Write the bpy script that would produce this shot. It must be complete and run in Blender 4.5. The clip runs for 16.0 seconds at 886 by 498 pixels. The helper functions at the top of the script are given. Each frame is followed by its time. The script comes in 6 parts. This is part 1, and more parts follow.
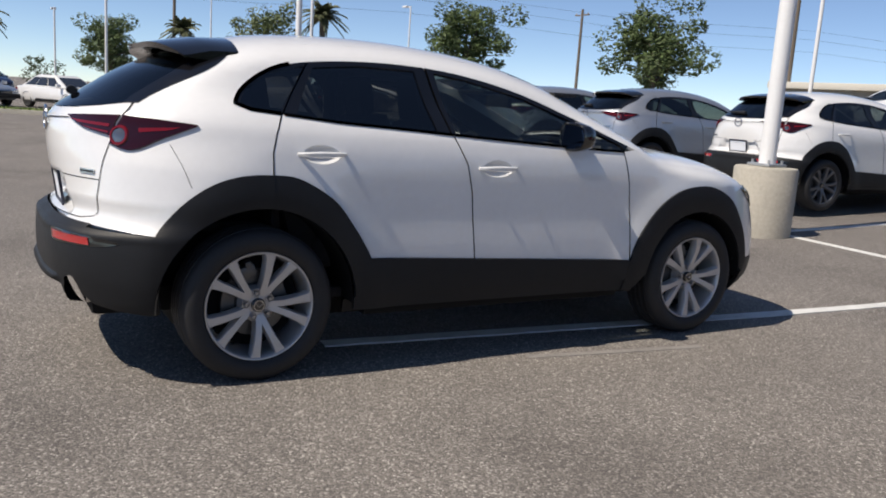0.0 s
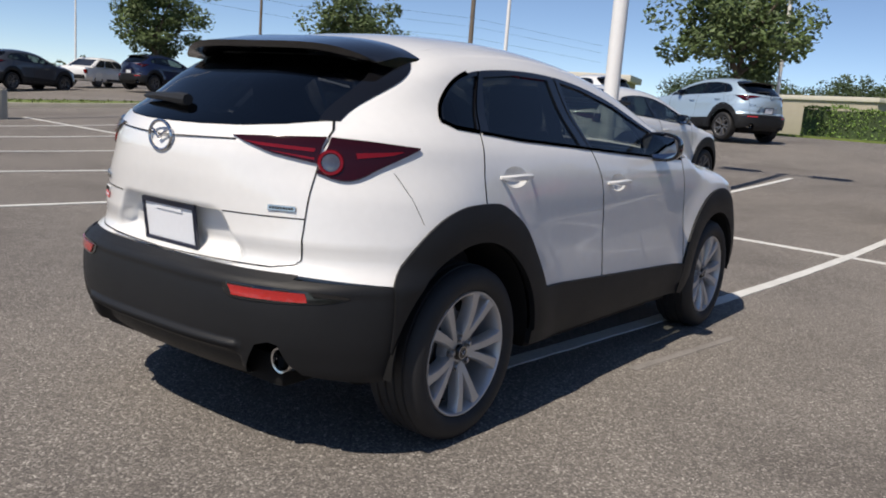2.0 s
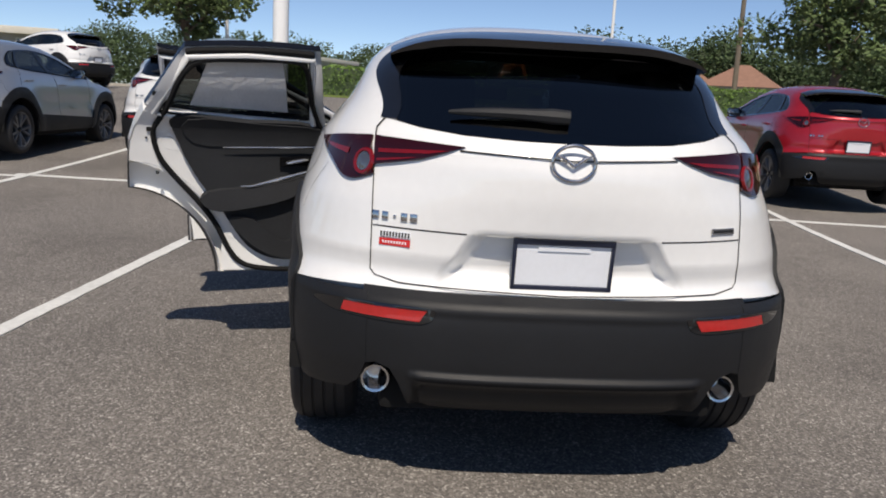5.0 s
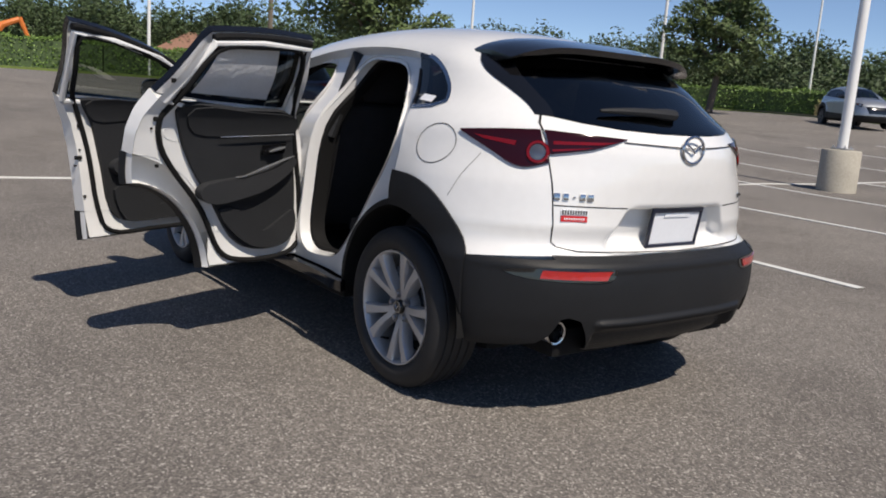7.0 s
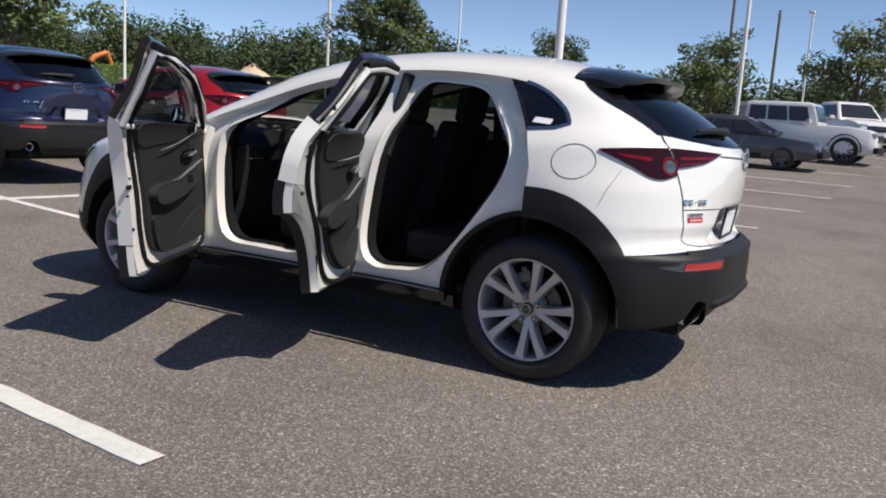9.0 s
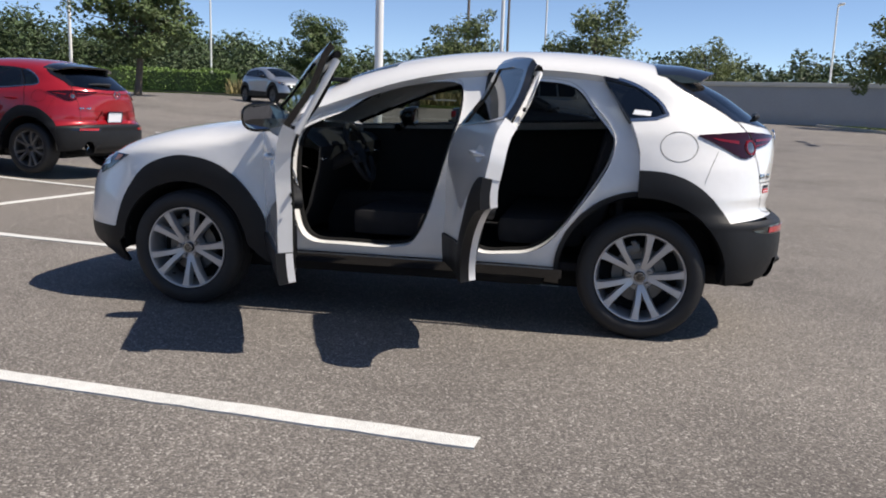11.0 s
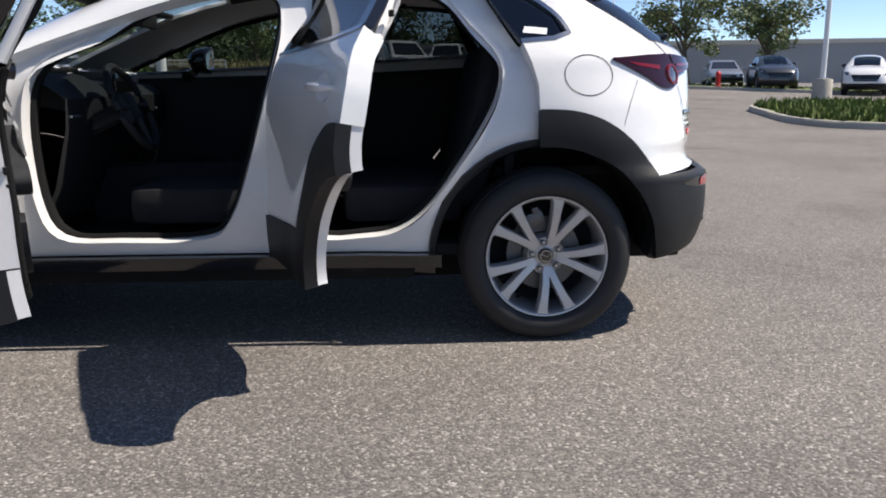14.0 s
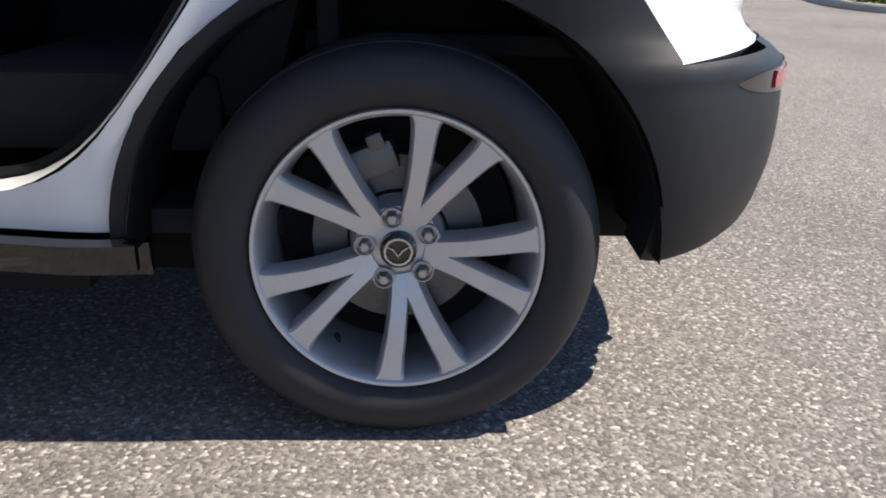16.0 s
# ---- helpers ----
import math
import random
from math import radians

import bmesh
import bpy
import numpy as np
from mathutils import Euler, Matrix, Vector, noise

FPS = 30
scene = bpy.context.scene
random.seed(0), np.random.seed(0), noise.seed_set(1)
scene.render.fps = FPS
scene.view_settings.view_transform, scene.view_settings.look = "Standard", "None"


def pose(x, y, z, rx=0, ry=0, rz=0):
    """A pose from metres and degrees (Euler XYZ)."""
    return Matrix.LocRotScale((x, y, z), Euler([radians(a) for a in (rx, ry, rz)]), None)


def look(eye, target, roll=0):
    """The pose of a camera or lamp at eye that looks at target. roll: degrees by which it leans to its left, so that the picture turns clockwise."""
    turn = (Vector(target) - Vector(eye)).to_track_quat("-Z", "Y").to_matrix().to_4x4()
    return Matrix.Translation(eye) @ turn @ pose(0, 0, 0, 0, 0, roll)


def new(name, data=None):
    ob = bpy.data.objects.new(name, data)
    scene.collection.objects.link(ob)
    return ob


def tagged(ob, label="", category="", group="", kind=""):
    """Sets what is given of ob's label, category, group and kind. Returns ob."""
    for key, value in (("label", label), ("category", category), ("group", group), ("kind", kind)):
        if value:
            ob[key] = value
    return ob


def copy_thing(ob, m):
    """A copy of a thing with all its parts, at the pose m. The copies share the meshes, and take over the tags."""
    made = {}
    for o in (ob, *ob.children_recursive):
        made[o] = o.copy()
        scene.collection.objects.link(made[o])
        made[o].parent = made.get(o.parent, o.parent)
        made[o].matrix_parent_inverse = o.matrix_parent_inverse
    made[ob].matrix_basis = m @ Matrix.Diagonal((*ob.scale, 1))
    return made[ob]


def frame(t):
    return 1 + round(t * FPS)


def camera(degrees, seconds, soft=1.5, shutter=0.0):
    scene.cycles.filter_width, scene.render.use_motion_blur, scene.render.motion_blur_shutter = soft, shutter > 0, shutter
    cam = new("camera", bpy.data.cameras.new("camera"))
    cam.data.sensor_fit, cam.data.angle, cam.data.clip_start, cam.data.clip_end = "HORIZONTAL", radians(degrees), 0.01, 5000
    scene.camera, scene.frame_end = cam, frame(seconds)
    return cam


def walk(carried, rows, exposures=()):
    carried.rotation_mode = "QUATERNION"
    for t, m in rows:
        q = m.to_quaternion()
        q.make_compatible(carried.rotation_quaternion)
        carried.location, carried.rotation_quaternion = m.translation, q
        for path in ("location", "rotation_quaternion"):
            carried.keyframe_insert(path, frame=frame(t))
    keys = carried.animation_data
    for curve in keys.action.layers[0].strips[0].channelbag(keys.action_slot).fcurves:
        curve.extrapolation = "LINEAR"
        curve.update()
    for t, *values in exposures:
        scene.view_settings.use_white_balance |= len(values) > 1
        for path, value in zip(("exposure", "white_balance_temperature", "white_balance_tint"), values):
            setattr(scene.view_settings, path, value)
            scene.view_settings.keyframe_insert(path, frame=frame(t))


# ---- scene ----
cam = camera(56.9, 16.0, soft=1.9)
PATH = [
    (0, (-2.426, -4.264, 1.27), (-1.425, -2.568, 0.924), 3.8),
    (0.5, (-2.856, -3.886, 1.248), (-1.683, -2.298, 0.926), 3.2),
    (1, (-3.217, -3.459, 1.265), (-1.909, -1.98, 0.944), 3.9),
    (1.5, (-3.578, -3.028, 1.281), (-2.098, -1.725, 0.949), 4.5),
    (2, (-3.833, -2.56, 1.271), (-2.248, -1.389, 0.929), 4.4),
    (2.5, (-4.079, -2.057, 1.27), (-2.42, -0.999, 0.915), 4.3),
    (3, (-4.243, -1.531, 1.256), (-2.445, -0.729, 0.907), 3.9),
    (3.5, (-4.379, -0.982, 1.251), (-2.498, -0.398, 0.901), 4.0),
    (3.7, (-4.401, -0.837, 1.208), (-2.519, -0.241, 0.887), 3.6),
    (5.8, (-4.498, 1.483, 1.285), (-2.671, 0.766, 0.9), 4.4),
    (6, (-4.455, 1.698, 1.268), (-2.67, 0.88, 0.889), 4.8),
    (6.5, (-4.295, 2.227, 1.259), (-2.61, 1.213, 0.89), 4.1),
    (7, (-4.127, 2.731, 1.237), (-2.557, 1.546, 0.871), 4.1),
    (7.5, (-3.864, 3.201, 1.237), (-2.439, 1.842, 0.888), 3.7),
    (8, (-3.564, 3.656, 1.232), (-2.212, 2.222, 0.893), 3.7),
    (8.5, (-3.186, 3.993, 1.243), (-2.079, 2.359, 0.917), 3.7),
    (9, (-2.753, 4.355, 1.226), (-1.818, 2.617, 0.902), 3.7),
    (9.5, (-2.306, 4.626, 1.22), (-1.493, 2.83, 0.887), 3.1),
    (9.7, (-2.136, 4.744, 1.214), (-1.397, 2.914, 0.891), 3.1),
    (11.8, (-0.478, 5.447, 1.236), (-0.301, 3.487, 0.878), 0.4),
    (12, (-0.35, 5.429, 1.244), (-0.215, 3.468, 0.876), 0.0),
    (12.5, (-0.14, 5.302, 1.241), (-0.06, 3.34, 0.862), -0.8),
    (13, (-0.238, 4.949, 1.183), (-0.212, 2.983, 0.814), -0.6),
    (13.5, (-0.464, 4.502, 1.097), (-0.493, 2.54, 0.712), -0.7),
    (14, (-0.733, 4.016, 1.035), (-0.844, 2.06, 0.632), -0.2),
    (14.5, (-0.962, 3.485, 0.973), (-1.069, 1.532, 0.555), 0.9),
    (15, (-1.132, 2.97, 0.945), (-1.242, 1.046, 0.411), 1.3),
    (15.5, (-1.28, 2.51, 0.872), (-1.378, 0.612, 0.251), 1.4),
    (16, (-1.331, 2.132, 0.818), (-1.435, 0.253, 0.139), 1.7),
]
walk(cam, [(t, look(eye, target, roll)) for t, eye, target, roll in PATH],
     exposures=((0, 0.28, 7000, 12), (2, 0.17, 7000, 12), (3.5, 0.07, 7000, 12), (7, 0.16, 7000, 12), (9.5, 0.33, 7000, 12), (12.5, 0.56, 6850, 12), (14, 0.66, 6850, 12), (15, 0.92, 6850, 12), (16, 1.08, 6850, 12)))
# ---- exposure, world, sun ----
world = bpy.data.worlds.new("world")
scene.world = world
world.use_nodes = True
wn = world.node_tree.nodes
sky = wn.new("ShaderNodeTexSky")
sky.sky_type = "NISHITA"
sky.sun_disc = False
SUN_TO = Vector((-0.72, 0.015, 1.0)).normalized()
sky.sun_elevation = math.asin(SUN_TO.z)
sky.sun_rotation = math.atan2(SUN_TO.x, SUN_TO.y)
sky.altitude, sky.air_density, sky.dust_density, sky.ozone_density = 3000, 0.8, 0.0, 3.6
wn["Background"].inputs[1].default_value = 0.112
world.node_tree.links.new(sky.outputs[0], wn["Background"].inputs[0])
sun = new("sun", bpy.data.lights.new("sun", "SUN"))
sun.data.energy, sun.data.angle, sun.data.color = 4.4, radians(0.5), (1.0, 0.95, 0.87)
sun.matrix_world = look(SUN_TO * 50, (0, 0, 0))


# ---- materials ----
def mat(name, color, rough=0.5, metal=0.0, coat=0.0, var=0.0, scale=5.0, bump=0.0, bscale=200.0, trans=0.0, rvar=0.0, island=0.0):
    """A principled surface with two scales of uneven colour, uneven gloss and fine relief."""
    m = bpy.data.materials.new(name)
    m.use_nodes = True
    nt = m.node_tree
    b = nt.nodes["Principled BSDF"]
    b.inputs["Base Color"].default_value = (*color, 1)
    b.inputs["Roughness"].default_value = rough
    b.inputs["Metallic"].default_value = metal
    b.inputs["Coat Weight"].default_value = coat
    b.inputs["Coat Roughness"].default_value = 0.03
    b.inputs["Transmission Weight"].default_value = trans
    tc = nt.nodes.new("ShaderNodeTexCoord")
    if var or island:
        n1 = nt.nodes.new("ShaderNodeTexNoise")
        n1.inputs["Scale"].default_value, n1.inputs["Detail"].default_value = scale, 6
        n2 = nt.nodes.new("ShaderNodeTexNoise")
        n2.inputs["Scale"].default_value, n2.inputs["Detail"].default_value = scale * 9, 3
        add = nt.nodes.new("ShaderNodeMath")
        add.operation = "ADD"
        nt.links.new(tc.outputs["Object"], n1.inputs["Vector"])
        nt.links.new(tc.outputs["Object"], n2.inputs["Vector"])
        nt.links.new(n1.outputs[0], add.inputs[0])
        nt.links.new(n2.outputs[0], add.inputs[1])
        src = add.outputs[0]
        if island:
            g = nt.nodes.new("ShaderNodeNewGeometry")
            mul = nt.nodes.new("ShaderNodeMath")
            mul.operation, mul.inputs[1].default_value, mul.inputs[2].default_value = "MULTIPLY_ADD", island, -island / 2
            nt.links.new(g.outputs["Random Per Island"], mul.inputs[0])
            a2 = nt.nodes.new("ShaderNodeMath")
            a2.operation = "ADD"
            nt.links.new(src, a2.inputs[0])
            nt.links.new(mul.outputs[0], a2.inputs[1])
            src = a2.outputs[0]
        rng = nt.nodes.new("ShaderNodeMapRange")
        rng.inputs["From Min"].default_value, rng.inputs["From Max"].default_value = 0.6, 1.4
        rng.inputs["To Min"].default_value, rng.inputs["To Max"].default_value = 1 - var, 1 + var
        rng.clamp = False
        nt.links.new(src, rng.inputs["Value"])
        vm = nt.nodes.new("ShaderNodeVectorMath")
        vm.operation = "SCALE"
        vm.inputs[0].default_value = color
        nt.links.new(rng.outputs[0], vm.inputs["Scale"])
        nt.links.new(vm.outputs[0], b.inputs["Base Color"])
    if rvar:
        n3 = nt.nodes.new("ShaderNodeTexNoise")
        n3.inputs["Scale"].default_value, n3.inputs["Detail"].default_value = scale * 1.7, 5
        r3 = nt.nodes.new("ShaderNodeMapRange")
        r3.inputs["To Min"].default_value, r3.inputs["To Max"].default_value = max(0.02, rough - rvar), rough + rvar
        nt.links.new(tc.outputs["Object"], n3.inputs["Vector"])
        nt.links.new(n3.outputs[0], r3.inputs["Value"])
        nt.links.new(r3.outputs[0], b.inputs["Roughness"])
    if bump:
        n4 = nt.nodes.new("ShaderNodeTexNoise")
        n4.inputs["Scale"].default_value, n4.inputs["Detail"].default_value = bscale, 4
        bp = nt.nodes.new("ShaderNodeBump")
        bp.inputs["Strength"].default_value, bp.inputs["Distance"].default_value = bump, 0.01
        nt.links.new(tc.outputs["Object"], n4.inputs["Vector"])
        nt.links.new(n4.outputs[0], bp.inputs["Height"])
        nt.links.new(bp.outputs[0], b.inputs["Normal"])
    return m


def tinted_glass(name, tint, gloss=0.02):
    """Dark car glass: light passes with a tint, and the face mirrors by Fresnel."""
    m = bpy.data.materials.new(name)
    m.use_nodes = True
    nt = m.node_tree
    nt.nodes.remove(nt.nodes["Principled BSDF"])
    tr = nt.nodes.new("ShaderNodeBsdfTransparent")
    tr.inputs[0].default_value = (*tint, 1)
    gl = nt.nodes.new("ShaderNodeBsdfGlossy")
    gl.inputs["Roughness"].default_value = gloss
    lw = nt.nodes.new("ShaderNodeLayerWeight")
    lw.inputs["Blend"].default_value = 0.5
    p5 = nt.nodes.new("ShaderNodeMath")
    p5.operation, p5.inputs[1].default_value = "POWER", 5.0
    fr = nt.nodes.new("ShaderNodeMath")
    fr.operation, fr.inputs[1].default_value, fr.inputs[2].default_value = "MULTIPLY_ADD", 0.89, 0.11
    nt.links.new(lw.outputs["Facing"], p5.inputs[0])
    nt.links.new(p5.outputs[0], fr.inputs[0])
    mix = nt.nodes.new("ShaderNodeMixShader")
    nt.links.new(fr.outputs[0], mix.inputs[0])
    nt.links.new(tr.outputs[0], mix.inputs[1])
    nt.links.new(gl.outputs[0], mix.inputs[2])
    nt.links.new(mix.outputs[0], nt.nodes["Material Output"].inputs[0])
    return m


def paint(name, color, metal=0.0, rough=0.32):
    m = mat(name, color, rough, metal, coat=1.0, var=0.03, scale=3.0, rvar=0.05)
    return m


M_WHITE = paint("white_paint", (0.745, 0.745, 0.74))
M_SILVER = paint("silver_paint", (0.42, 0.44, 0.47), 0.7)
M_NAVY = paint("navy_paint", (0.006, 0.012, 0.048), 0.3)
M_RED = paint("red_paint", (0.36, 0.008, 0.016), 0.3)
M_GREY = paint("grey_paint", (0.06, 0.065, 0.075), 0.5)
M_ICE = paint("ice_blue_paint", (0.40, 0.52, 0.63), 0.35)
M_BLACKP = paint("black_paint", (0.012, 0.013, 0.016), 0.2)
M_CLAD = mat("black_cladding", (0.0105, 0.011, 0.0125), 0.5, var=0.12, scale=4, bump=0.12, bscale=900, rvar=0.08)
M_GLOSSB = mat("gloss_black", (0.006, 0.006, 0.007), 0.10, coat=0.6, rvar=0.03, var=0.05)
M_GLASS = tinted_glass("tinted_glass", (0.09, 0.10, 0.10))
M_GLASSR = tinted_glass("rear_glass", (0.045, 0.05, 0.055))
M_GLASSF = tinted_glass("clear_glass", (0.36, 0.40, 0.38))
M_CHROME = mat("chrome", (0.56, 0.56, 0.57), 0.16, 1.0, rvar=0.04)
M_RUBBER = mat("tyre_rubber", (0.014, 0.014, 0.0155), 0.66, var=0.18, scale=7, bump=0.05, bscale=300, rvar=0.08)
M_RIM = mat("machined_alloy", (0.52, 0.52, 0.53), 0.40, 0.65, var=0.05, scale=20, rvar=0.06)
M_RIMD = mat("grey_alloy", (0.17, 0.17, 0.175), 0.42, 0.7, var=0.1, scale=12)
M_STEEL = mat("brake_steel", (0.13, 0.13, 0.13), 0.42, 0.9, var=0.2, scale=25)
M_RED_L = mat("red_lens", (0.17, 0.002, 0.003), 0.10, coat=0.4, var=0.15, scale=30)
M_DARKRED = mat("dark_red_lens", (0.022, 0.0006, 0.0012), 0.08, coat=0.15, var=0.1, scale=30)
M_REFLEX = mat("red_reflector", (0.40, 0.012, 0.008), 0.2, coat=1.0, var=0.15, scale=60, bump=0.3, bscale=400)
M_LAMPIN = mat("lamp_inner", (0.55, 0.57, 0.60), 0.15, 0.8)
M_AMBER = mat("amber_lens", (0.55, 0.16, 0.02), 0.2, coat=1.0)
M_SEAT = mat("black_cloth", (0.024, 0.024, 0.027), 0.85, var=0.2, scale=20, bump=0.3, bscale=700)
M_TRIM = mat("black_trim", (0.021, 0.022, 0.0245), 0.55, var=0.12, scale=9, bump=0.15, bscale=800)
M_TRIM2 = mat("grey_leather", (0.027, 0.028, 0.031), 0.6, var=0.1, scale=9, bump=0.2, bscale=500)
M_SEAL = mat("rubber_seal", (0.007, 0.007, 0.0075), 0.8)
M_CLAD.node_tree.nodes["Principled BSDF"].inputs["Specular IOR Level"].default_value = 0.30
for M_ in (M_SEAL, M_TRIM, M_TRIM2, M_SEAT):
    M_.node_tree.nodes["Principled BSDF"].inputs["Specular IOR Level"].default_value = 0.22
M_PLATE = mat("paper_plate", (0.74, 0.76, 0.80), 0.6, var=0.03, scale=8)
M_PLATEF = mat("navy_plate_frame", (0.012, 0.016, 0.035), 0.35)
M_PROTECT = mat("white_film", (0.62, 0.63, 0.65), 0.45, var=0.1, scale=14, bump=0.5, bscale=30)
M_STICK_K = mat("black_print", (0.015, 0.015, 0.015), 0.4)
M_STICK_R = mat("red_print", (0.55, 0.02, 0.02), 0.4)
M_MIRROR = mat("mirror_glass", (0.24, 0.26, 0.30), 0.02, 1.0)


# ---- mesh helpers ----
def link_mesh(name, bm, material, parent=None, label="", smooth=None):
    me = bpy.data.meshes.new(name)
    bm.to_mesh(me)
    bm.free()
    for one in (material if isinstance(material, (list, tuple)) else [material]):
        me.materials.append(one)
    if smooth is not None:
        me.shade_smooth()
        me.set_sharp_from_angle(angle=radians(smooth))
    ob = new(name, me)
    if parent is not None:
        ob.parent = parent
    if label:
        ob["label"] = label
    return ob


def part(name, bm, material, parent, label="", smooth=35):
    return link_mesh(name, bm, material, parent, label, smooth)


def thing(name, label, category, group="", at=None):
    ob = new(name)
    ob.empty_display_size = 0.1
    if at is not None:
        ob.matrix_basis = at
    return tagged(ob, label, category, group)


def box(bm, c, s, m=None, bevel=0.0, mi=0):
    """A box of centre c and size s, with rounded edges."""
    r = bmesh.ops.create_cube(bm, size=1.0, matrix=Matrix.Translation(c) @ Matrix.Diagonal((*s, 1)))
    vs = r["verts"]
    if bevel:
        es = list({e for v in vs for e in v.link_edges})
        r = bmesh.ops.bevel(bm, geom=es, offset=bevel, segments=2, profile=0.6, affect="EDGES")
        vs = list({v for f in r["faces"] for v in f.verts} | {v for v in vs if v.is_valid})
    if m is not None:
        bmesh.ops.transform(bm, matrix=m, verts=vs)
    if mi:
        for f in {f for v in vs for f in v.link_faces}:
            f.material_index = mi
    return vs


def tube(bm, pts, radius, seg=8, cap=True):
    """A tube along points; radius is one number or one for each point."""
    pts = [Vector(p) for p in pts]
    rings = []
    for i, p in enumerate(pts):
        d = (pts[min(i + 1, len(pts) - 1)] - pts[max(i - 1, 0)]).normalized()
        a = d.cross(Vector((0, 0, 1)) if abs(d.z) < 0.9 else Vector((1, 0, 0))).normalized()
        b = d.cross(a)
        r = radius[i] if isinstance(radius, (list, tuple)) else radius
        rings.append([bm.verts.new(p + r * (math.cos(k * math.tau / seg) * a + math.sin(k * math.tau / seg) * b)) for k in range(seg)])
    for q, s in zip(rings, rings[1:]):
        for k in range(seg):
            bm.faces.new((q[k], q[(k + 1) % seg], s[(k + 1) % seg], s[k]))
    if cap:
        bm.faces.new(rings[0])
        bm.faces.new(rings[-1][::-1])


def revolve(bm, prof, m, seg=64, a0=0.0):
    """A profile of (radius, height) turned round the z axis of m."""
    rings = []
    for r, h in prof:
        rings.append([bm.verts.new(m @ Vector((r * math.cos(a0 + k * math.tau / seg), r * math.sin(a0 + k * math.tau / seg), h))) for k in range(seg)])
    for q, s in zip(rings, rings[1:]):
        for k in range(seg):
            bm.faces.new((q[k], q[(k + 1) % seg], s[(k + 1) % seg], s[k]))
    return rings


def smooth_loop(pts, n=6, closed=False):
    """Points on a smooth curve through pts."""
    out, k = [], len(pts)
    for i in range(k if closed else k - 1):
        p0, p1 = pts[(i - 1) % k if closed else max(i - 1, 0)], pts[i]
        p2, p3 = pts[(i + 1) % k], pts[(i + 2) % k if closed else min(i + 2, k - 1)]
        for j in range(n):
            t = j / n
            out.append(tuple(0.5 * (2 * b + (c - a) * t + (2 * a - 5 * b + 4 * c - d) * t * t + (3 * b - a - 3 * c + d) * t ** 3) for a, b, c, d in zip(p0, p1, p2, p3)))
    if not closed:
        out.append(tuple(pts[-1]))
    return out
# ---- the body of the crossover, as one smooth closed form ----
def curve(xs, ys):
    xs, ys = np.array(xs, float), np.array(ys, float)
    d = np.gradient(ys, xs)

    def f(x):
        x = np.clip(np.asarray(x, float), xs[0], xs[-1])
        i = np.clip(np.searchsorted(xs, x) - 1, 0, len(xs) - 2)
        h = xs[i + 1] - xs[i]
        t = (x - xs[i]) / h
        return ((1 + 2 * t) * (1 - t) ** 2 * ys[i] + t * (1 - t) ** 2 * h * d[i] + t * t * (3 - 2 * t) * ys[i + 1] + t * t * (t - 1) * h * d[i + 1])
    return f


AXLE, TYRE_R = 1.3275, 0.345
half_width = curve([0.15, 0.30, 0.45, 0.58, 0.72, 0.85, 0.95, 1.05, 1.12, 1.18, 1.26, 1.35, 1.45, 1.60],
                   [0.830, 0.856, 0.868, 0.866, 0.858, 0.856, 0.852, 0.836, 0.810, 0.768, 0.705, 0.655, 0.615, 0.585])
top_line = curve([-2.6, -1.9, -1.7, -1.5, -1.33, -1.0, -0.66, -0.33, -0.1, 0.15, 0.35, 0.6, 0.85, 1.0, 1.1, 1.3, 1.6, 1.85, 2.0, 2.12, 2.3],
                 [1.46, 1.472, 1.482, 1.511, 1.537, 1.569, 1.581, 1.570, 1.549, 1.506, 1.450, 1.345, 1.225, 1.15, 1.125, 1.10, 1.06, 1.00, 0.94, 0.86, 0.70])
rear_line = curve([0.15, 0.26, 0.32, 0.42, 0.52, 0.62, 0.656, 0.672, 0.692, 0.80, 0.90, 1.00, 1.08, 1.13, 1.16, 1.20, 1.30, 1.40, 1.47, 1.60],
                  [-1.90, -2.01, -2.09, -2.130, -2.140, -2.136, -2.130, -2.105, -2.077, -2.077, -2.09, -2.10, -2.095, -2.075, -2.05, -1.99, -1.845, -1.70, -1.62, -1.50])
rear_len = curve([0.2, 0.62, 0.70, 0.92, 1.06, 1.2, 1.36, 1.6], [0.74, 0.70, 0.66, 0.76, 0.92, 0.78, 0.52, 0.46])
rear_pow = curve([0.2, 0.66, 0.75, 1.6], [3.0, 3.0, 2.6, 2.6])
front_line = curve([0.15, 0.25, 0.32, 0.45, 0.60, 0.75, 0.85, 1.0, 1.6], [1.98, 2.10, 2.19, 2.22, 2.215, 2.21, 2.20, 2.20, 2.20])


def flare(x, z):
    g = 0.0
    for s in (-1, 1):
        r = np.hypot(x - s * AXLE, z - 0.34)
        g = g + 0.022 * np.exp(-((r - 0.50) / 0.12) ** 2)
    return g


def form(x, y, z):
    """Below 0 inside the body, above 0 outside."""
    w = half_width(z) + flare(x, z)
    m = rear_pow(z)
    a = np.maximum(0, (z - top_line(x) + 0.17) / 0.17) ** 2.3
    rl = rear_len(z)
    b = np.maximum(0, (rear_line(z) + rl - x) / rl) ** 2.6
    c = np.maximum(0, (x - front_line(z) + 0.85) / 0.85) ** 2.6
    return (np.abs(y) / w) ** m + a + b + c - 1


